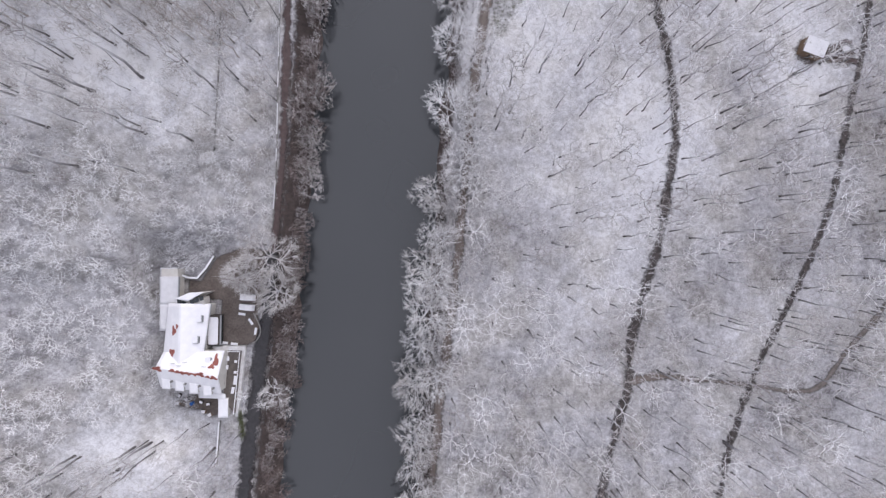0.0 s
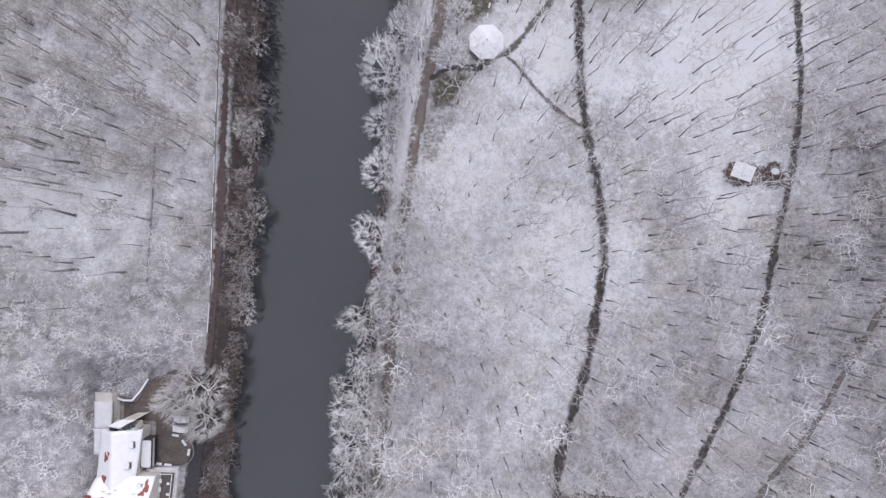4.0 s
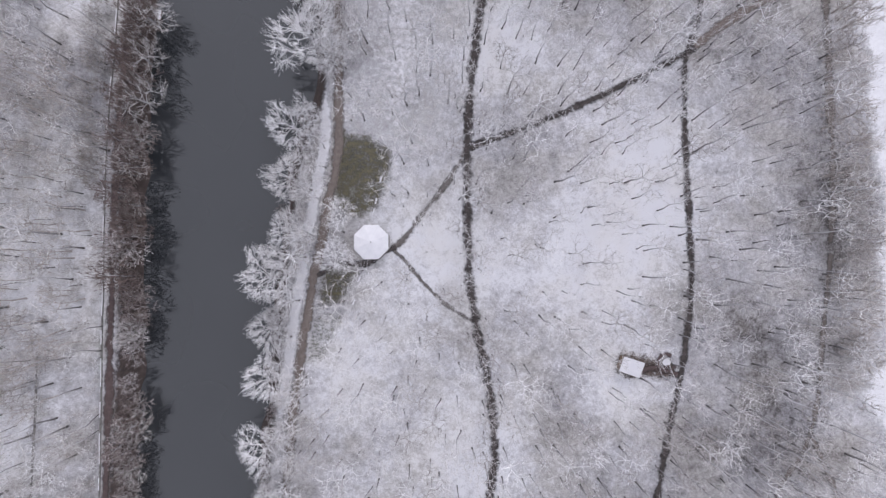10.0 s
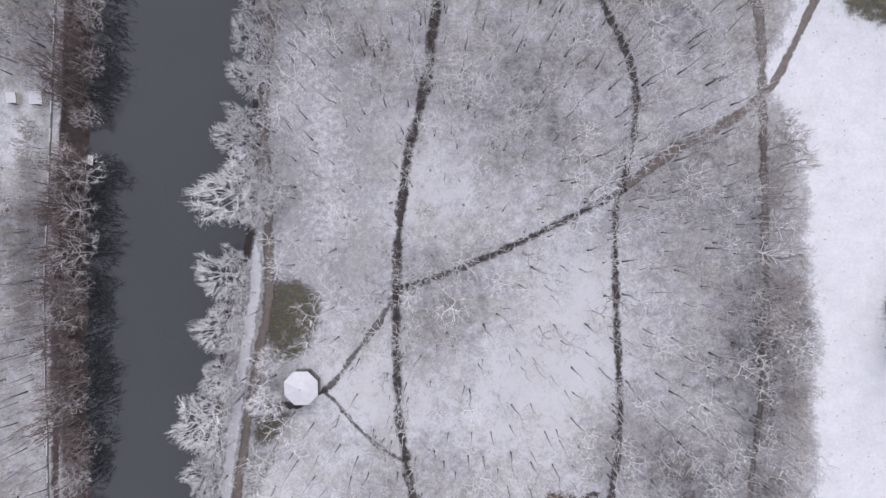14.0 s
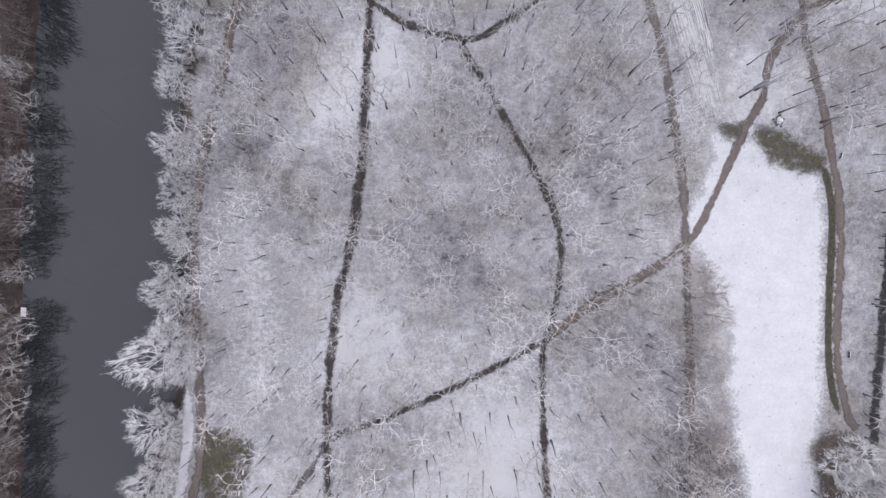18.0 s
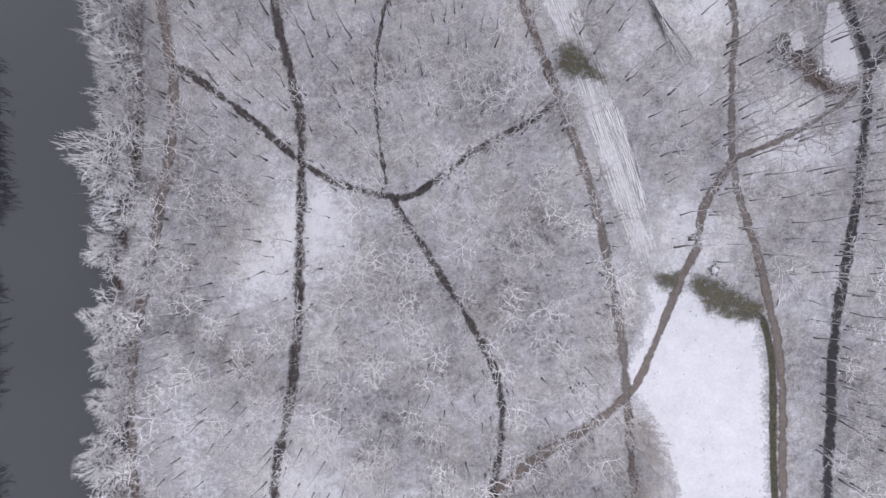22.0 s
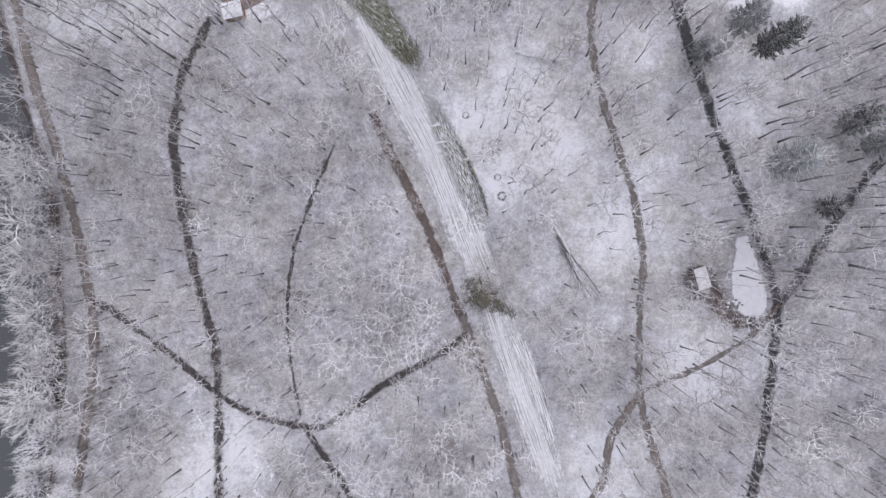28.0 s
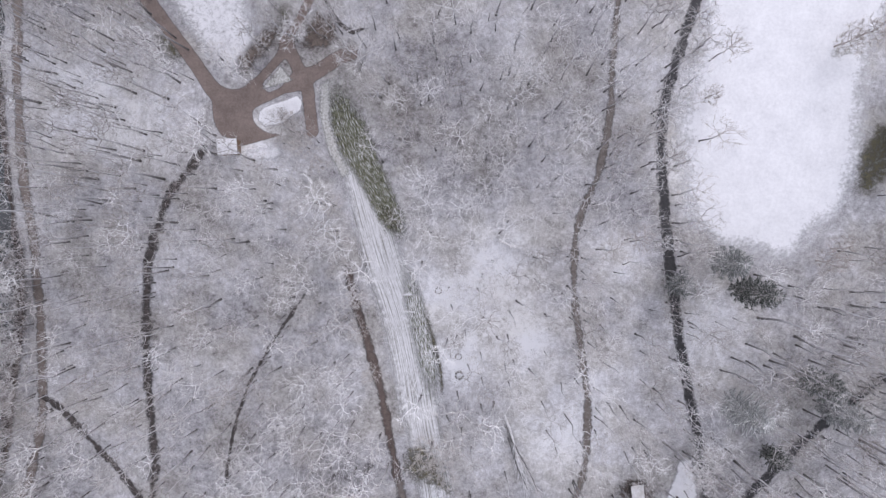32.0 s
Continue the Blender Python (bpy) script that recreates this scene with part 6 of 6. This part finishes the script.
    for x in (-61.6, -58.4, -55.2):
        part("canopy_post", L(box_bm(x - 0.08, x + 0.08, -36.3, -36.14, -0.3, 2.75, 0.02)), M_DARK_TIMBER, root)
    tagged(root, "large riverside inn, snow-covered roofs with bare red tile patches", "house")


inn()
YARD = [(-69.5, -2.6), (-63.6, -3.6), (-59.2, 3.0), (-52, 6), (-43.5, 5), (-44, -8), (-46.6, -13.2), (-46.0, -18.4), (-47.4, -21.6), (-50.0, -23.0), (-58.2, -22.4), (-58.0, -10), (-67.2, -10), (-67.2, -3)]
tagged(new("yard_ground", patch("yard_ground", YARD, M_YARD, 0.10, 0.5, 1.5)), "brown gravel yard before the inn", "yard", kind="structure")
tagged(new("yard_ground_back", patch("yard_ground_back", [(-70.5, -38.5), (-68, -36.5), (-65, -35.2), (-62, -35.6), (-57.5, -36), (-56.2, -40), (-57, -43), (-60, -43.6), (-63.3, -41.6), (-66, -41.4), (-69.5, -40.6)], M_YARD, 0.10, 0.5, 2.5)), "dark wet yard behind the inn", "yard", kind="structure")
tagged(new("road_inn", ribbon("road_inn", [(-43.6, 4), (-44.0, -12), (-46.0, -24), (-47.6, -38), (-49.0, -50), (-50, -62), (-52, -100)], 5.2, M_ASPHALT, 0.12, 0.15)), "dark wet asphalt lane below the inn", "road", kind="structure")


def terrace_table(x, y, rz, w):
    root = empty("terrace_table", x, y, 1.6, rz)
    part("tabletop", box_bm(-w, w, -0.4, 0.4, 0.7, 0.74, 0.01), M_TIMBER, root)
    part("snow", box_bm(-w - 0.02, w + 0.02, -0.42, 0.42, 0.74, 0.82, 0.03), M_ROOF_SNOW, root, "strip of snow on the top")
    for sx in (-1, 1):
        for sy in (-1, 1):
            part("leg", box_bm(sx * (w - 0.1) - 0.03, sx * (w - 0.1) + 0.03, sy * 0.32 - 0.03, sy * 0.32 + 0.03, 0, 0.7, 0.005), M_DARK_TIMBER, root)
    tagged(root, "small wooden table under snow on the inn's terrace", "table", "tables on the terrace")


for x, y, rz, w in ((-54.4, -25.6, 88, 0.6), (-54.6, -28.0, 84, 0.6), (-52.2, -26.4, 85, 0.35), (-52.3, -31.6, 85, 1.2), (-52.9, -34.4, 80, 0.9), (-52.3, -29.4, 85, 0.35)):
    terrace_table(x, y, rz, w)


def wall_run(name, points, width, height, mat, label, category, cap=True, z0=-0.4):
    """A free-standing wall along a line, in short lengths, with a snow cap."""
    root = empty(name, *points[0])
    c = spline(points, 4.0)
    g = ground_z(c[:, 0], c[:, 1])
    zb = root.matrix_basis.translation
    for k, ((x0, y0), (x1, y1), ga, gb) in enumerate(zip(c[:-1], c[1:], g[:-1], g[1:])):
        d = Vector((x1 - x0, y1 - y0, 0))
        s = Vector((-d.y, d.x, 0)).normalized()
        for nm, w, lo, hi, m in (("wall_length", width, z0, height, mat), ("snow_cap", width + 0.08, height, height + 0.14, M_ROOF_SNOW)):
            if nm == "snow_cap" and (not cap or (len(c) > 12 and k * 7 % 5 < 2)):
                continue
            q = [Vector((x0, y0, ga + hi)) + s * w / 2, Vector((x1, y1, gb + hi)) + s * w / 2, Vector((x1, y1, gb + hi)) - s * w / 2, Vector((x0, y0, ga + hi)) - s * w / 2]
            part(nm, slab_bm([tuple(v - zb) for v in q], hi - lo), m, root)
    return tagged(root, label, category)


wall_run("yard_wall", [(-69.0, -2.2), (-63.8, -3.4), (-59.3, 2.9)], 0.45, 1.1, M_STONE, "low yard wall with a white cap of snow", "wall")
wall_run("yard_edge_wall", [(-48.2, -13.6), (-46.9, -16), (-46.3, -18.6), (-47.4, -21.0), (-50.0, -22.7)], 0.25, 0.5, M_STONE, "low curved wall round the gravel yard", "wall", cap=False)
wall_run("terrace_wall", [(-57.6, 30), (-57.2, 42), (-56.8, 56), (-56.5, 70)], 0.25, 0.5, M_STONE, "old low dry-stone wall on the wooded slope", "wall", cap=False)
wall_run("riverside_wall", [(-43.4, 12), (-42.6, 30), (-42.4, 60), (-42.2, 90), (-41.6, 130), (-39.5, 160), (-37, 196), (-35, 225)], 0.2, 0.55, M_STONE, "long low retaining wall beside the path, snow on top", "wall")


def bench(x, y, rz, label="wooden bench covered with snow"):
    root = empty("bench", x, y, None, rz)
    for dy in (-0.2, 0.0, 0.2):
        part("seat_board", box_bm(-0.9, 0.9, dy - 0.09, dy + 0.09, 0.42, 0.47, 0.01), M_DARK_TIMBER, root)
    part("snow", box_bm(-0.9, 0.9, -0.27, 0.27, 0.47, 0.55, 0.035), M_ROOF_SNOW, root, "strip of snow on the seat")
    part("backrest", box_bm(-0.9, 0.9, 0.28, 0.33, 0.55, 0.9, 0.01), M_DARK_TIMBER, root)
    for dx in (-0.7, 0.7):
        part("leg", box_bm(dx - 0.05, dx + 0.05, -0.25, 0.3, -0.05, 0.42, 0.01), M_STONE, root)
    return tagged(root, label, "bench", "snowy benches")


for x, y, rz in [(39.4, 120.6, 80), (38.0, 114.2, 78), (37.3, 111.0, 76), (33.0, 91.0, 65), (31.4, 84.3, 65), (219.8, 211.9, 75), (222.0, 153.0, 88)]:
    bench(x, y, rz)


def yard_bench(x, y, rz):
    root = empty("planter_bench", x, y, None, rz)
    part("box", box_bm(-0.95, 0.95, -0.3, 0.3, 0.0, 0.5, 0.02), M_TIMBER, root)
    part("snow", box_bm(-1.0, 1.0, -0.35, 0.35, 0.5, 0.64, 0.05), M_ROOF_SNOW, root, "cap of snow")
    tagged(root, "wooden planter box capped with snow in the yard", "planter", "planters in the yard")


for x, y, rz in [(-51.5, -13.5, -8), (-49.0, -15.6, -55), (-47.6, -18.3, 82), (-56.2, -21.6, -5), (-53.4, -21.9, -5)]:
    yard_bench(x, y, rz)


def car(x, y, rz):
    """An estate car under snow."""
    root = empty("car", x, y, None, rz)
    prof = [(-2.15, 0.35), (-2.2, 0.75), (-2.05, 0.98), (-1.7, 1.42), (0.35, 1.46), (1.1, 1.0), (2.0, 0.86), (2.2, 0.6), (2.18, 0.35)]
    n = len(prof)
    v = [(px, s * (0.86 - 0.10 * max(0, pz - 0.9)), pz) for s in (-1, 1) for px, pz in prof]
    bm = solid_bm(v, [tuple(range(n)), tuple(range(n, 2 * n))] + [(i, (i + 1) % n, n + (i + 1) % n, n + i) for i in range(n)])
    bmesh.ops.bevel(bm, geom=bm.edges[:], offset=0.05, segments=2, affect="EDGES")
    body = part("body", bm, M_CAR, root, "white body under snow")
    part("windscreen", slab_bm([(0.42, -0.66, 1.44), (1.04, -0.72, 1.06), (1.04, 0.72, 1.06), (0.42, 0.66, 1.44)], 0.04), M_ROOF_SNOW, body, "windscreen under snow")
    part("rear_window", slab_bm([(-1.76, -0.62, 1.40), (-2.0, -0.66, 1.08), (-2.0, 0.66, 1.08), (-1.76, 0.62, 1.40)], 0.04), M_ROOF_SNOW, body, "rear window under snow")
    for s in (-1, 1):
        part("side_window", box_bm(-1.5, 0.5, s * 0.80 - 0.03, s * 0.80 + 0.03, 1.02, 1.32, 0.01), M_GLASS, body)
        part("headlight", box_bm(2.1, 2.22, s * 0.62 - 0.16, s * 0.62 + 0.16, 0.58, 0.74, 0.02), M_METAL, body)
        for wx in (-1.35, 1.35):
            bm = bmesh.new()
            bmesh.ops.create_cone(bm, segments=20, radius1=0.32, radius2=0.32, depth=0.2, cap_ends=True, matrix=Matrix.Translation((wx, s * 0.80, 0.32)) @ Matrix.Rotation(math.pi / 2, 4, "X"))
            wheel = part("wheel", bm, M_RUBBER, root)
            bm = bmesh.new()
            bmesh.ops.create_cone(bm, segments=12, radius1=0.19, radius2=0.17, depth=0.22, cap_ends=True, matrix=Matrix.Translation((wx, s * 0.81, 0.32)) @ Matrix.Rotation(math.pi / 2, 4, "X"))
            part("rim", bm, M_METAL, wheel)
    return tagged(root, "white estate car under snow parked in the yard", "car", "parked cars")


car(-50.0, -8.8, 178)
car(-50.2, -11.6, 176)
bm = bmesh.new()
bmesh.ops.create_cone(bm, segments=18, radius1=0.42, radius2=0.46, depth=1.1, cap_ends=True, matrix=Matrix.Translation((0, 0, 0.55)))
root = empty("barrel", -64.9, -38.6)
part("drum", bm, M_BLUE, root)
bm = bmesh.new()
bmesh.ops.create_cone(bm, segments=18, radius1=0.49, radius2=0.47, depth=0.08, cap_ends=True, matrix=Matrix.Translation((0, 0, 1.12)))
part("lid", bm, M_BLUE, root)
tagged(root, "blue plastic barrel behind the inn", "barrel")
for n, (x, y, a) in enumerate([(-66.5, -37.5, 20), (-62.5, -38.2, -30), (-68.5, -36.5, 60), (-60.5, -38.8, 5)]):
    root = empty("crate", x, y, None, a)
    part("body", box_bm(-0.6, 0.6, -0.4, 0.4, 0, 0.7, 0.03), M_DARK_TIMBER, root)
    part("snow", box_bm(-0.45, 0.5, -0.38, 0.3, 0.7, 0.8, 0.04), M_ROOF_SNOW, root)
    tagged(root, "dark wooden crate behind the inn, some snow on top", "crate", "crates behind the inn")


def pallet_stack(x, y, rz, layers, label):
    """Stacked pallets under uneven snow."""
    root = empty("pallet_stack", x, y, None, rz)
    for k in range(layers):
        for m in (-0.5, 0.0, 0.5):
            part("block", box_bm(-0.6, 0.6, m - 0.05, m + 0.05, 0.15 * k, 0.15 * k + 0.1, 0), M_DARK_TIMBER, root)
        for m in range(5):
            part("board", box_bm(-0.6 + 0.26 * m, -0.44 + 0.26 * m, -0.55, 0.55, 0.15 * k + 0.1, 0.15 * k + 0.13, 0), M_TIMBER, root)
    part("snow", snow_slab_bm([(-0.55, 0.5, 0.15 * layers + 0.08), (0.5, 0.5, 0.15 * layers + 0.08), (0.35, -0.45, 0.15 * layers + 0.08), (-0.5, -0.4, 0.15 * layers + 0.08)], 0.09, 6, 0.03, x), M_ROOF_SNOW, root)
    tagged(root, label, "pallets", "pallets behind the inn")


for x, y, rz, k in ((-69.0, -38.6, 12, 4), (-61.8, -41.0, 4, 5), (-60.2, -42.0, 30, 2)):
    pallet_stack(x, y, rz, k, "stacked wooden pallets with some snow behind the inn")
wall_run("garden_wall", [(-57.2, -43.6), (-57.5, -49), (-57.9, -56)], 0.3, 0.9, M_STONE, "thin garden wall south of the inn", "wall")


def pavilion(x, y):
    """An open eight-sided pavilion, its tent roof under snow."""
    root = empty("pavilion", x, y)
    r = 5.25
    ring = [(r * math.cos(math.radians(22.5 + 45 * k)), r * math.sin(math.radians(22.5 + 45 * k))) for k in range(8)]
    bm = solid_bm([(px * 1.02, py * 1.02, z) for z in (-0.3, 0.12) for px, py in ring], [tuple(range(8)), tuple(range(8, 16))] + [(i, (i + 1) % 8, 8 + (i + 1) % 8, 8 + i) for i in range(8)])
    part("floor_slab", bm, M_STONE, root, "stone floor")
    for k in range(8):
        (ax, ay), (bx, by) = ring[k], ring[(k + 1) % 8]
        f = 1.03
        top = [(ax * f, ay * f, 3.15), (bx * f, by * f, 3.15), (bx * 0.03, by * 0.03, 4.3), (ax * 0.03, ay * 0.03, 4.3)]
        panel = part("roof_panel", slab_bm(top, 0.16), M_ROOF_SNOW, root, "roof panel under smooth snow")
        part("eaves_board", slab_bm([(ax * 1.015, ay * 1.015, 2.98), (bx * 1.015, by * 1.015, 2.98), (bx * 0.975, by * 0.975, 2.98), (ax * 0.975, ay * 0.975, 2.98)], 0.22), M_DARK_TIMBER, panel)
        part("post", box_bm(ax * 0.93 - 0.1, ax * 0.93 + 0.1, ay * 0.93 - 0.1, ay * 0.93 + 0.1, 0.1, 2.95, 0.02), M_DARK_TIMBER, root)
        part("rail", slab_bm([(ax * 0.94, ay * 0.94, 1.0), (bx * 0.94, by * 0.94, 1.0), (bx * 0.92, by * 0.92, 1.0), (ax * 0.92, ay * 0.92, 1.0)], 0.1), M_DARK_TIMBER, root)
    bm = bmesh.new()
    bmesh.ops.create_cone(bm, segments=10, radius1=0.22, radius2=0.03, depth=0.7, cap_ends=True, matrix=Matrix.Translation((0, 0, 4.55)))
    part("finial", bm, M_METAL, root)
    return tagged(root, "octagonal open pavilion with a white snow-covered tent roof", "pavilion")


pavilion(37.0, 101.9)


def shed(name, x, y, rz, lx, ly, h, label, category, pitch=0.35, roof=None, walls=None, over=0.25):
    """A small timber hut of upright boards with a single-pitch roof."""
    root = empty(name, x, y, None, rz)
    walls = walls or M_TIMBER
    n = int(lx / 0.3)
    for s in (-1, 1):
        side = part("wall", box_bm(-lx / 2, lx / 2, s * ly / 2 - 0.04, s * ly / 2 + 0.04, -0.2, h - (pitch if s < 0 else 0), 0.01), walls, root)
        for k in range(n):
            cx = -lx / 2 + (k + 0.5) * lx / n
            part("board", box_bm(cx - lx / n * 0.45, cx + lx / n * 0.45, s * (ly / 2 + 0.05) - 0.015, s * (ly / 2 + 0.05) + 0.015, -0.1, h - 0.1 - (pitch if s < 0 else 0), 0), walls, side)
    for s in (-1, 1):
        part("wall", solid_bm([(s * lx / 2 + e, q, z) for e in (-0.04, 0.04) for q, z in ((-ly / 2, -0.2), (ly / 2, -0.2), (ly / 2, h), (-ly / 2, h - pitch))], [(0, 1, 2, 3), (4, 5, 6, 7), (0, 1, 5, 4), (1, 2, 6, 5), (2, 3, 7, 6), (3, 0, 4, 7)]), walls, root)
    a, b = lx / 2 + over, ly / 2 + over
    part("roof", slab_bm([(-a, b, h + 0.1), (a, b, h + 0.1), (a, -b, h + 0.06 - pitch), (-a, -b, h + 0.06 - pitch)], 0.1), M_DARK_TIMBER, root)
    part("roof_snow", slab_bm([(-a + 0.03, b - 0.03, h + 0.26), (a - 0.03, b - 0.03, h + 0.26), (a - 0.03, -b + 0.03, h + 0.22 - pitch), (-a + 0.03, -b + 0.03, h + 0.22 - pitch)], 0.15), roof or M_ROOF_SNOW, root, "sheet of snow on the roof")
    d = part("door", box_bm(-0.45, 0.45, -ly / 2 - 0.12, -ly / 2 - 0.06, 0.0, 1.95, 0.01), M_DARK_TIMBER, root)
    part("handle", box_bm(0.3, 0.36, -ly / 2 - 0.17, -ly / 2 - 0.12, 0.95, 1.05, 0.01), M_METAL, d)
    return tagged(root, label, category)


shed("shed", 112.7, 65.2, -19, 5.9, 4.2, 2.9, "small brown board shed with a white snow roof", "shed")
shed("hut", 227.3, 288.0, 104, 5.9, 3.3, 2.8, "grey hut with thin dirty snow on its roof", "hut", roof=M_DULL_ROOF, walls=M_DARK_TIMBER)
shed("cabin", 96.4, 374.4, 8, 5.4, 4.0, 2.7, "small cabin with a snow roof beside the square", "cabin", roof=M_ROOF_SNOW)
bench(115.8, 415.8, 60)
shed("garden_hut", -41.0, 188.8, 0, 3.8, 3.6, 1.9, "garden hut with a flat snow roof above the river", "hut", pitch=0.2, walls=M_PLASTER, over=0.1)
shed("garden_hut", -48.1, 188.8, 0, 2.8, 2.8, 1.9, "small garden hut with a snow roof", "hut", pitch=0.2, walls=M_PLASTER, over=0.1)
tagged(new("litter_shed", patch("litter_shed", [(108.8, 62), (113, 60.4), (116.5, 61), (121, 60.5), (126, 60), (128, 64), (125.5, 68.5), (120, 68), (115.5, 69), (111, 69.5), (108.4, 66.5)], patch_material("bare_leaf_litter", (0.05, 0.038, 0.036), (0.17, 0.135, 0.118), 0.8, ragged=5.0), 0.05, 0.6, 2.6)), "brown leaf litter bare of snow round the shed", "leaf litter", kind="structure")
M_BARE = bpy.data.materials["bare_leaf_litter"]
tagged(new("litter_hut", patch("litter_hut", [(221.5, 286), (225, 281), (229.5, 279), (231, 275.5), (237, 271), (245, 271), (249, 275), (244, 276.5), (238, 278), (236, 283), (233.5, 288), (230.5, 292), (224, 292)], M_BARE, 0.05, 0.8, 3.0)), "brown leaf litter bare of snow round the hut", "leaf litter", kind="structure")

tagged(new("path_to_hut", ribbon("path_to_hut", [(251, 279.4), (248.5, 276.2), (245, 273.9), (240.3, 273.7), (236, 277), (233, 281), (231.2, 284.5)], 2.7, M_SOIL_PATH, 0.105, 0.4, 7, 2.0)), "trodden brown earth between road and hut", "path", kind="structure")
tagged(new("path_square_loop", ribbon("path_square_loop", [(117.5, 423), (119.5, 419.9), (122.4, 416.2), (125.2, 413.3), (128.7, 411.5), (132, 413.5)], 1.5, M_EARTH, 0.10, 0.2, 5, 2.0)), "narrow dark footpath north of the square", "path", kind="structure")

ring_c = (124.2, 65.8)
ring_line = [(ring_c[0] + 2.5 * math.cos(a * math.pi / 10), ring_c[1] + 2.5 * math.sin(a * math.pi / 10)) for a in range(3, 20)]
tagged(new("bed_round", ribbon("bed_round", ring_line, 1.7, M_REDPATH, 0.115, 0.12, 7)), "ring of bare reddish earth beside the shed", "flower bed", kind="structure")
tagged(new("snow_in_bed", patch("snow_in_bed", [(ring_c[0] + 1.5 * math.cos(a * 0.4), ring_c[1] + 0.2 + 1.3 * math.sin(a * 0.4)) for a in range(16)], M_VERGE, 0.13, 0.4, 0.8)), "round patch of snow inside the bare ring", "snow patch", kind="structure")

# landing stage
root = empty("landing_stage", -27.4, 170.6, -1.0, -5)
for k in range(7):
    part("plank", box_bm(-0.9, 0.9, -1.5 + k * 0.43, -1.1 + k * 0.43, 0.0, 0.08, 0.01), M_TIMBER, root)
part("snow", box_bm(-0.85, 0.85, -1.45, 1.45, 0.08, 0.18, 0.04), M_ROOF_SNOW, root, "snow on the planks")
for sx_ in (-0.8, 0.8):
    for sy_ in (-1.3, 1.3):
        part("pile", box_bm(sx_ - 0.08, sx_ + 0.08, sy_ - 0.08, sy_ + 0.08, -2.2, 0.0, 0.02), M_DARK_TIMBER, root)
tagged(root, "small wooden landing stage under snow at the river", "landing stage")


def rock_bm(r, x, y, z, size):
    bm = bmesh.new()
    bmesh.ops.create_icosphere(bm, subdivisions=2, radius=size)
    for v in bm.verts:
        k = 1 + 0.35 * noise.noise(v.co * (1.3 / size) + Vector((x, y, size * 9)))
        v.co = Vector((v.co.x * k, v.co.y * k, v.co.z * k * 0.75))
    bmesh.ops.translate(bm, vec=(x, y, z), verts=bm.verts[:])
    return bm


def stone_ring(x, y, rad, count, size, label):
    root = empty("stone_ring", x, y)
    for k in range(count):
        a = 2 * math.pi * k / count + random.uniform(-0.12, 0.12)
        part("stone", rock_bm(0, rad * math.cos(a), rad * math.sin(a), size * 0.4, size * random.uniform(0.7, 1.2)), M_STONE, root)
    tagged(root, label, "fire ring", "rings of stones")


stone_ring(162.3, 340.0, 0.9, 10, 0.22, "ring of dark stones round an old fireplace")
stone_ring(170.6, 321.2, 0.9, 10, 0.22, "ring of dark stones round an old fireplace")
stone_ring(171.5, 315.6, 1.1, 9, 0.32, "ring of dark stones partly under snow")
stone_ring(172.0, 371.4, 2.2, 13, 0.33, "wide ring of dark stones in the snow")
root = empty("rockery", 201.6, 222.6)
for k in range(12):
    a = k * 2.4
    part("stone", rock_bm(0, (0.35 + 0.14 * k) * math.cos(a), (0.35 + 0.14 * k) * math.sin(a), 0.25, 0.55 - 0.02 * k), M_STONE, root)
part("snow", rock_bm(0, 0, 0.1, 0.62, 0.95), M_ROOF_SNOW, root, "cap of snow over the stones")
tagged(root, "heap of boulders with a snow cap at the meadow's end", "rockery")
root = empty("rubble_heap", 237.6, 279.4)
for k in range(14):
    a = k * 2.4
    part("stone", rock_bm(0, (0.3 + 0.16 * k) * math.cos(a), (0.25 + 0.1 * k) * math.sin(a), 0.2, 0.5 - 0.015 * k), M_STONE if k % 3 else M_ROOF_SNOW, root)
tagged(root, "heap of grey rubble with snow by the forest lane", "rubble")


def fallen_tree(x0, y0, x1, y1, seed):
    """A tree that lies on the ground, its branches spread beyond the stem."""
    r = np.random.default_rng(seed)
    root = empty("fallen_tree", x0, y0)
    d = np.array([x1 - x0, y1 - y0, 0.0])
    ln = np.linalg.norm(d)
    d /= ln
    side = np.array([-d[1], d[0], 0])
    z = 0.7
    k = np.linspace(0, 1, 6)
    pts = np.outer(k * ln, d) + np.outer(0.4 * np.sin(k * 5 + seed), side) + [0, 0, z]
    v, t = prisms(pts[:-1], pts[1:], 0.46 - 0.32 * k[:-1], 0.46 - 0.32 * k[1:], 6)
    part("stem", tri_mesh("stem", v, t, [M_TRUNK if seed % 2 == 0 else M_WHITE_TWIG], frost=np.full(len(v), 0.1 if seed % 2 == 0 else 0.8)), None, root)
    n = 54
    s = r.uniform(0.3, 0.98, n)
    a = np.outer(s * ln, d) + [0, 0, z]
    ang = r.uniform(-0.6, 0.6, n)
    w = np.cos(ang)[:, None] * d + np.sin(ang)[:, None] * side + np.outer(r.uniform(0.0, 0.25, n), [0, 0, 1])
    b = a + w * r.uniform(1.5, 6.0, n)[:, None]
    v, t = spikes(a, b, r.uniform(0.06, 0.14, n))
    part("crown", tri_mesh("crown", v, t, [M_WHITE_TWIG], frost=np.full(len(v), 0.8)), None, root)
    tagged(root, "fallen bare tree lying in the snow with broken branches", "fallen tree")


fallen_tree(186, 305.5, 196.5, 284.5, 1)
fallen_tree(188, 299, 195.8, 284.0, 2)
fallen_tree(178, 357, 190, 354, 3)
fallen_tree(187, 303, 199, 283.5, 4)
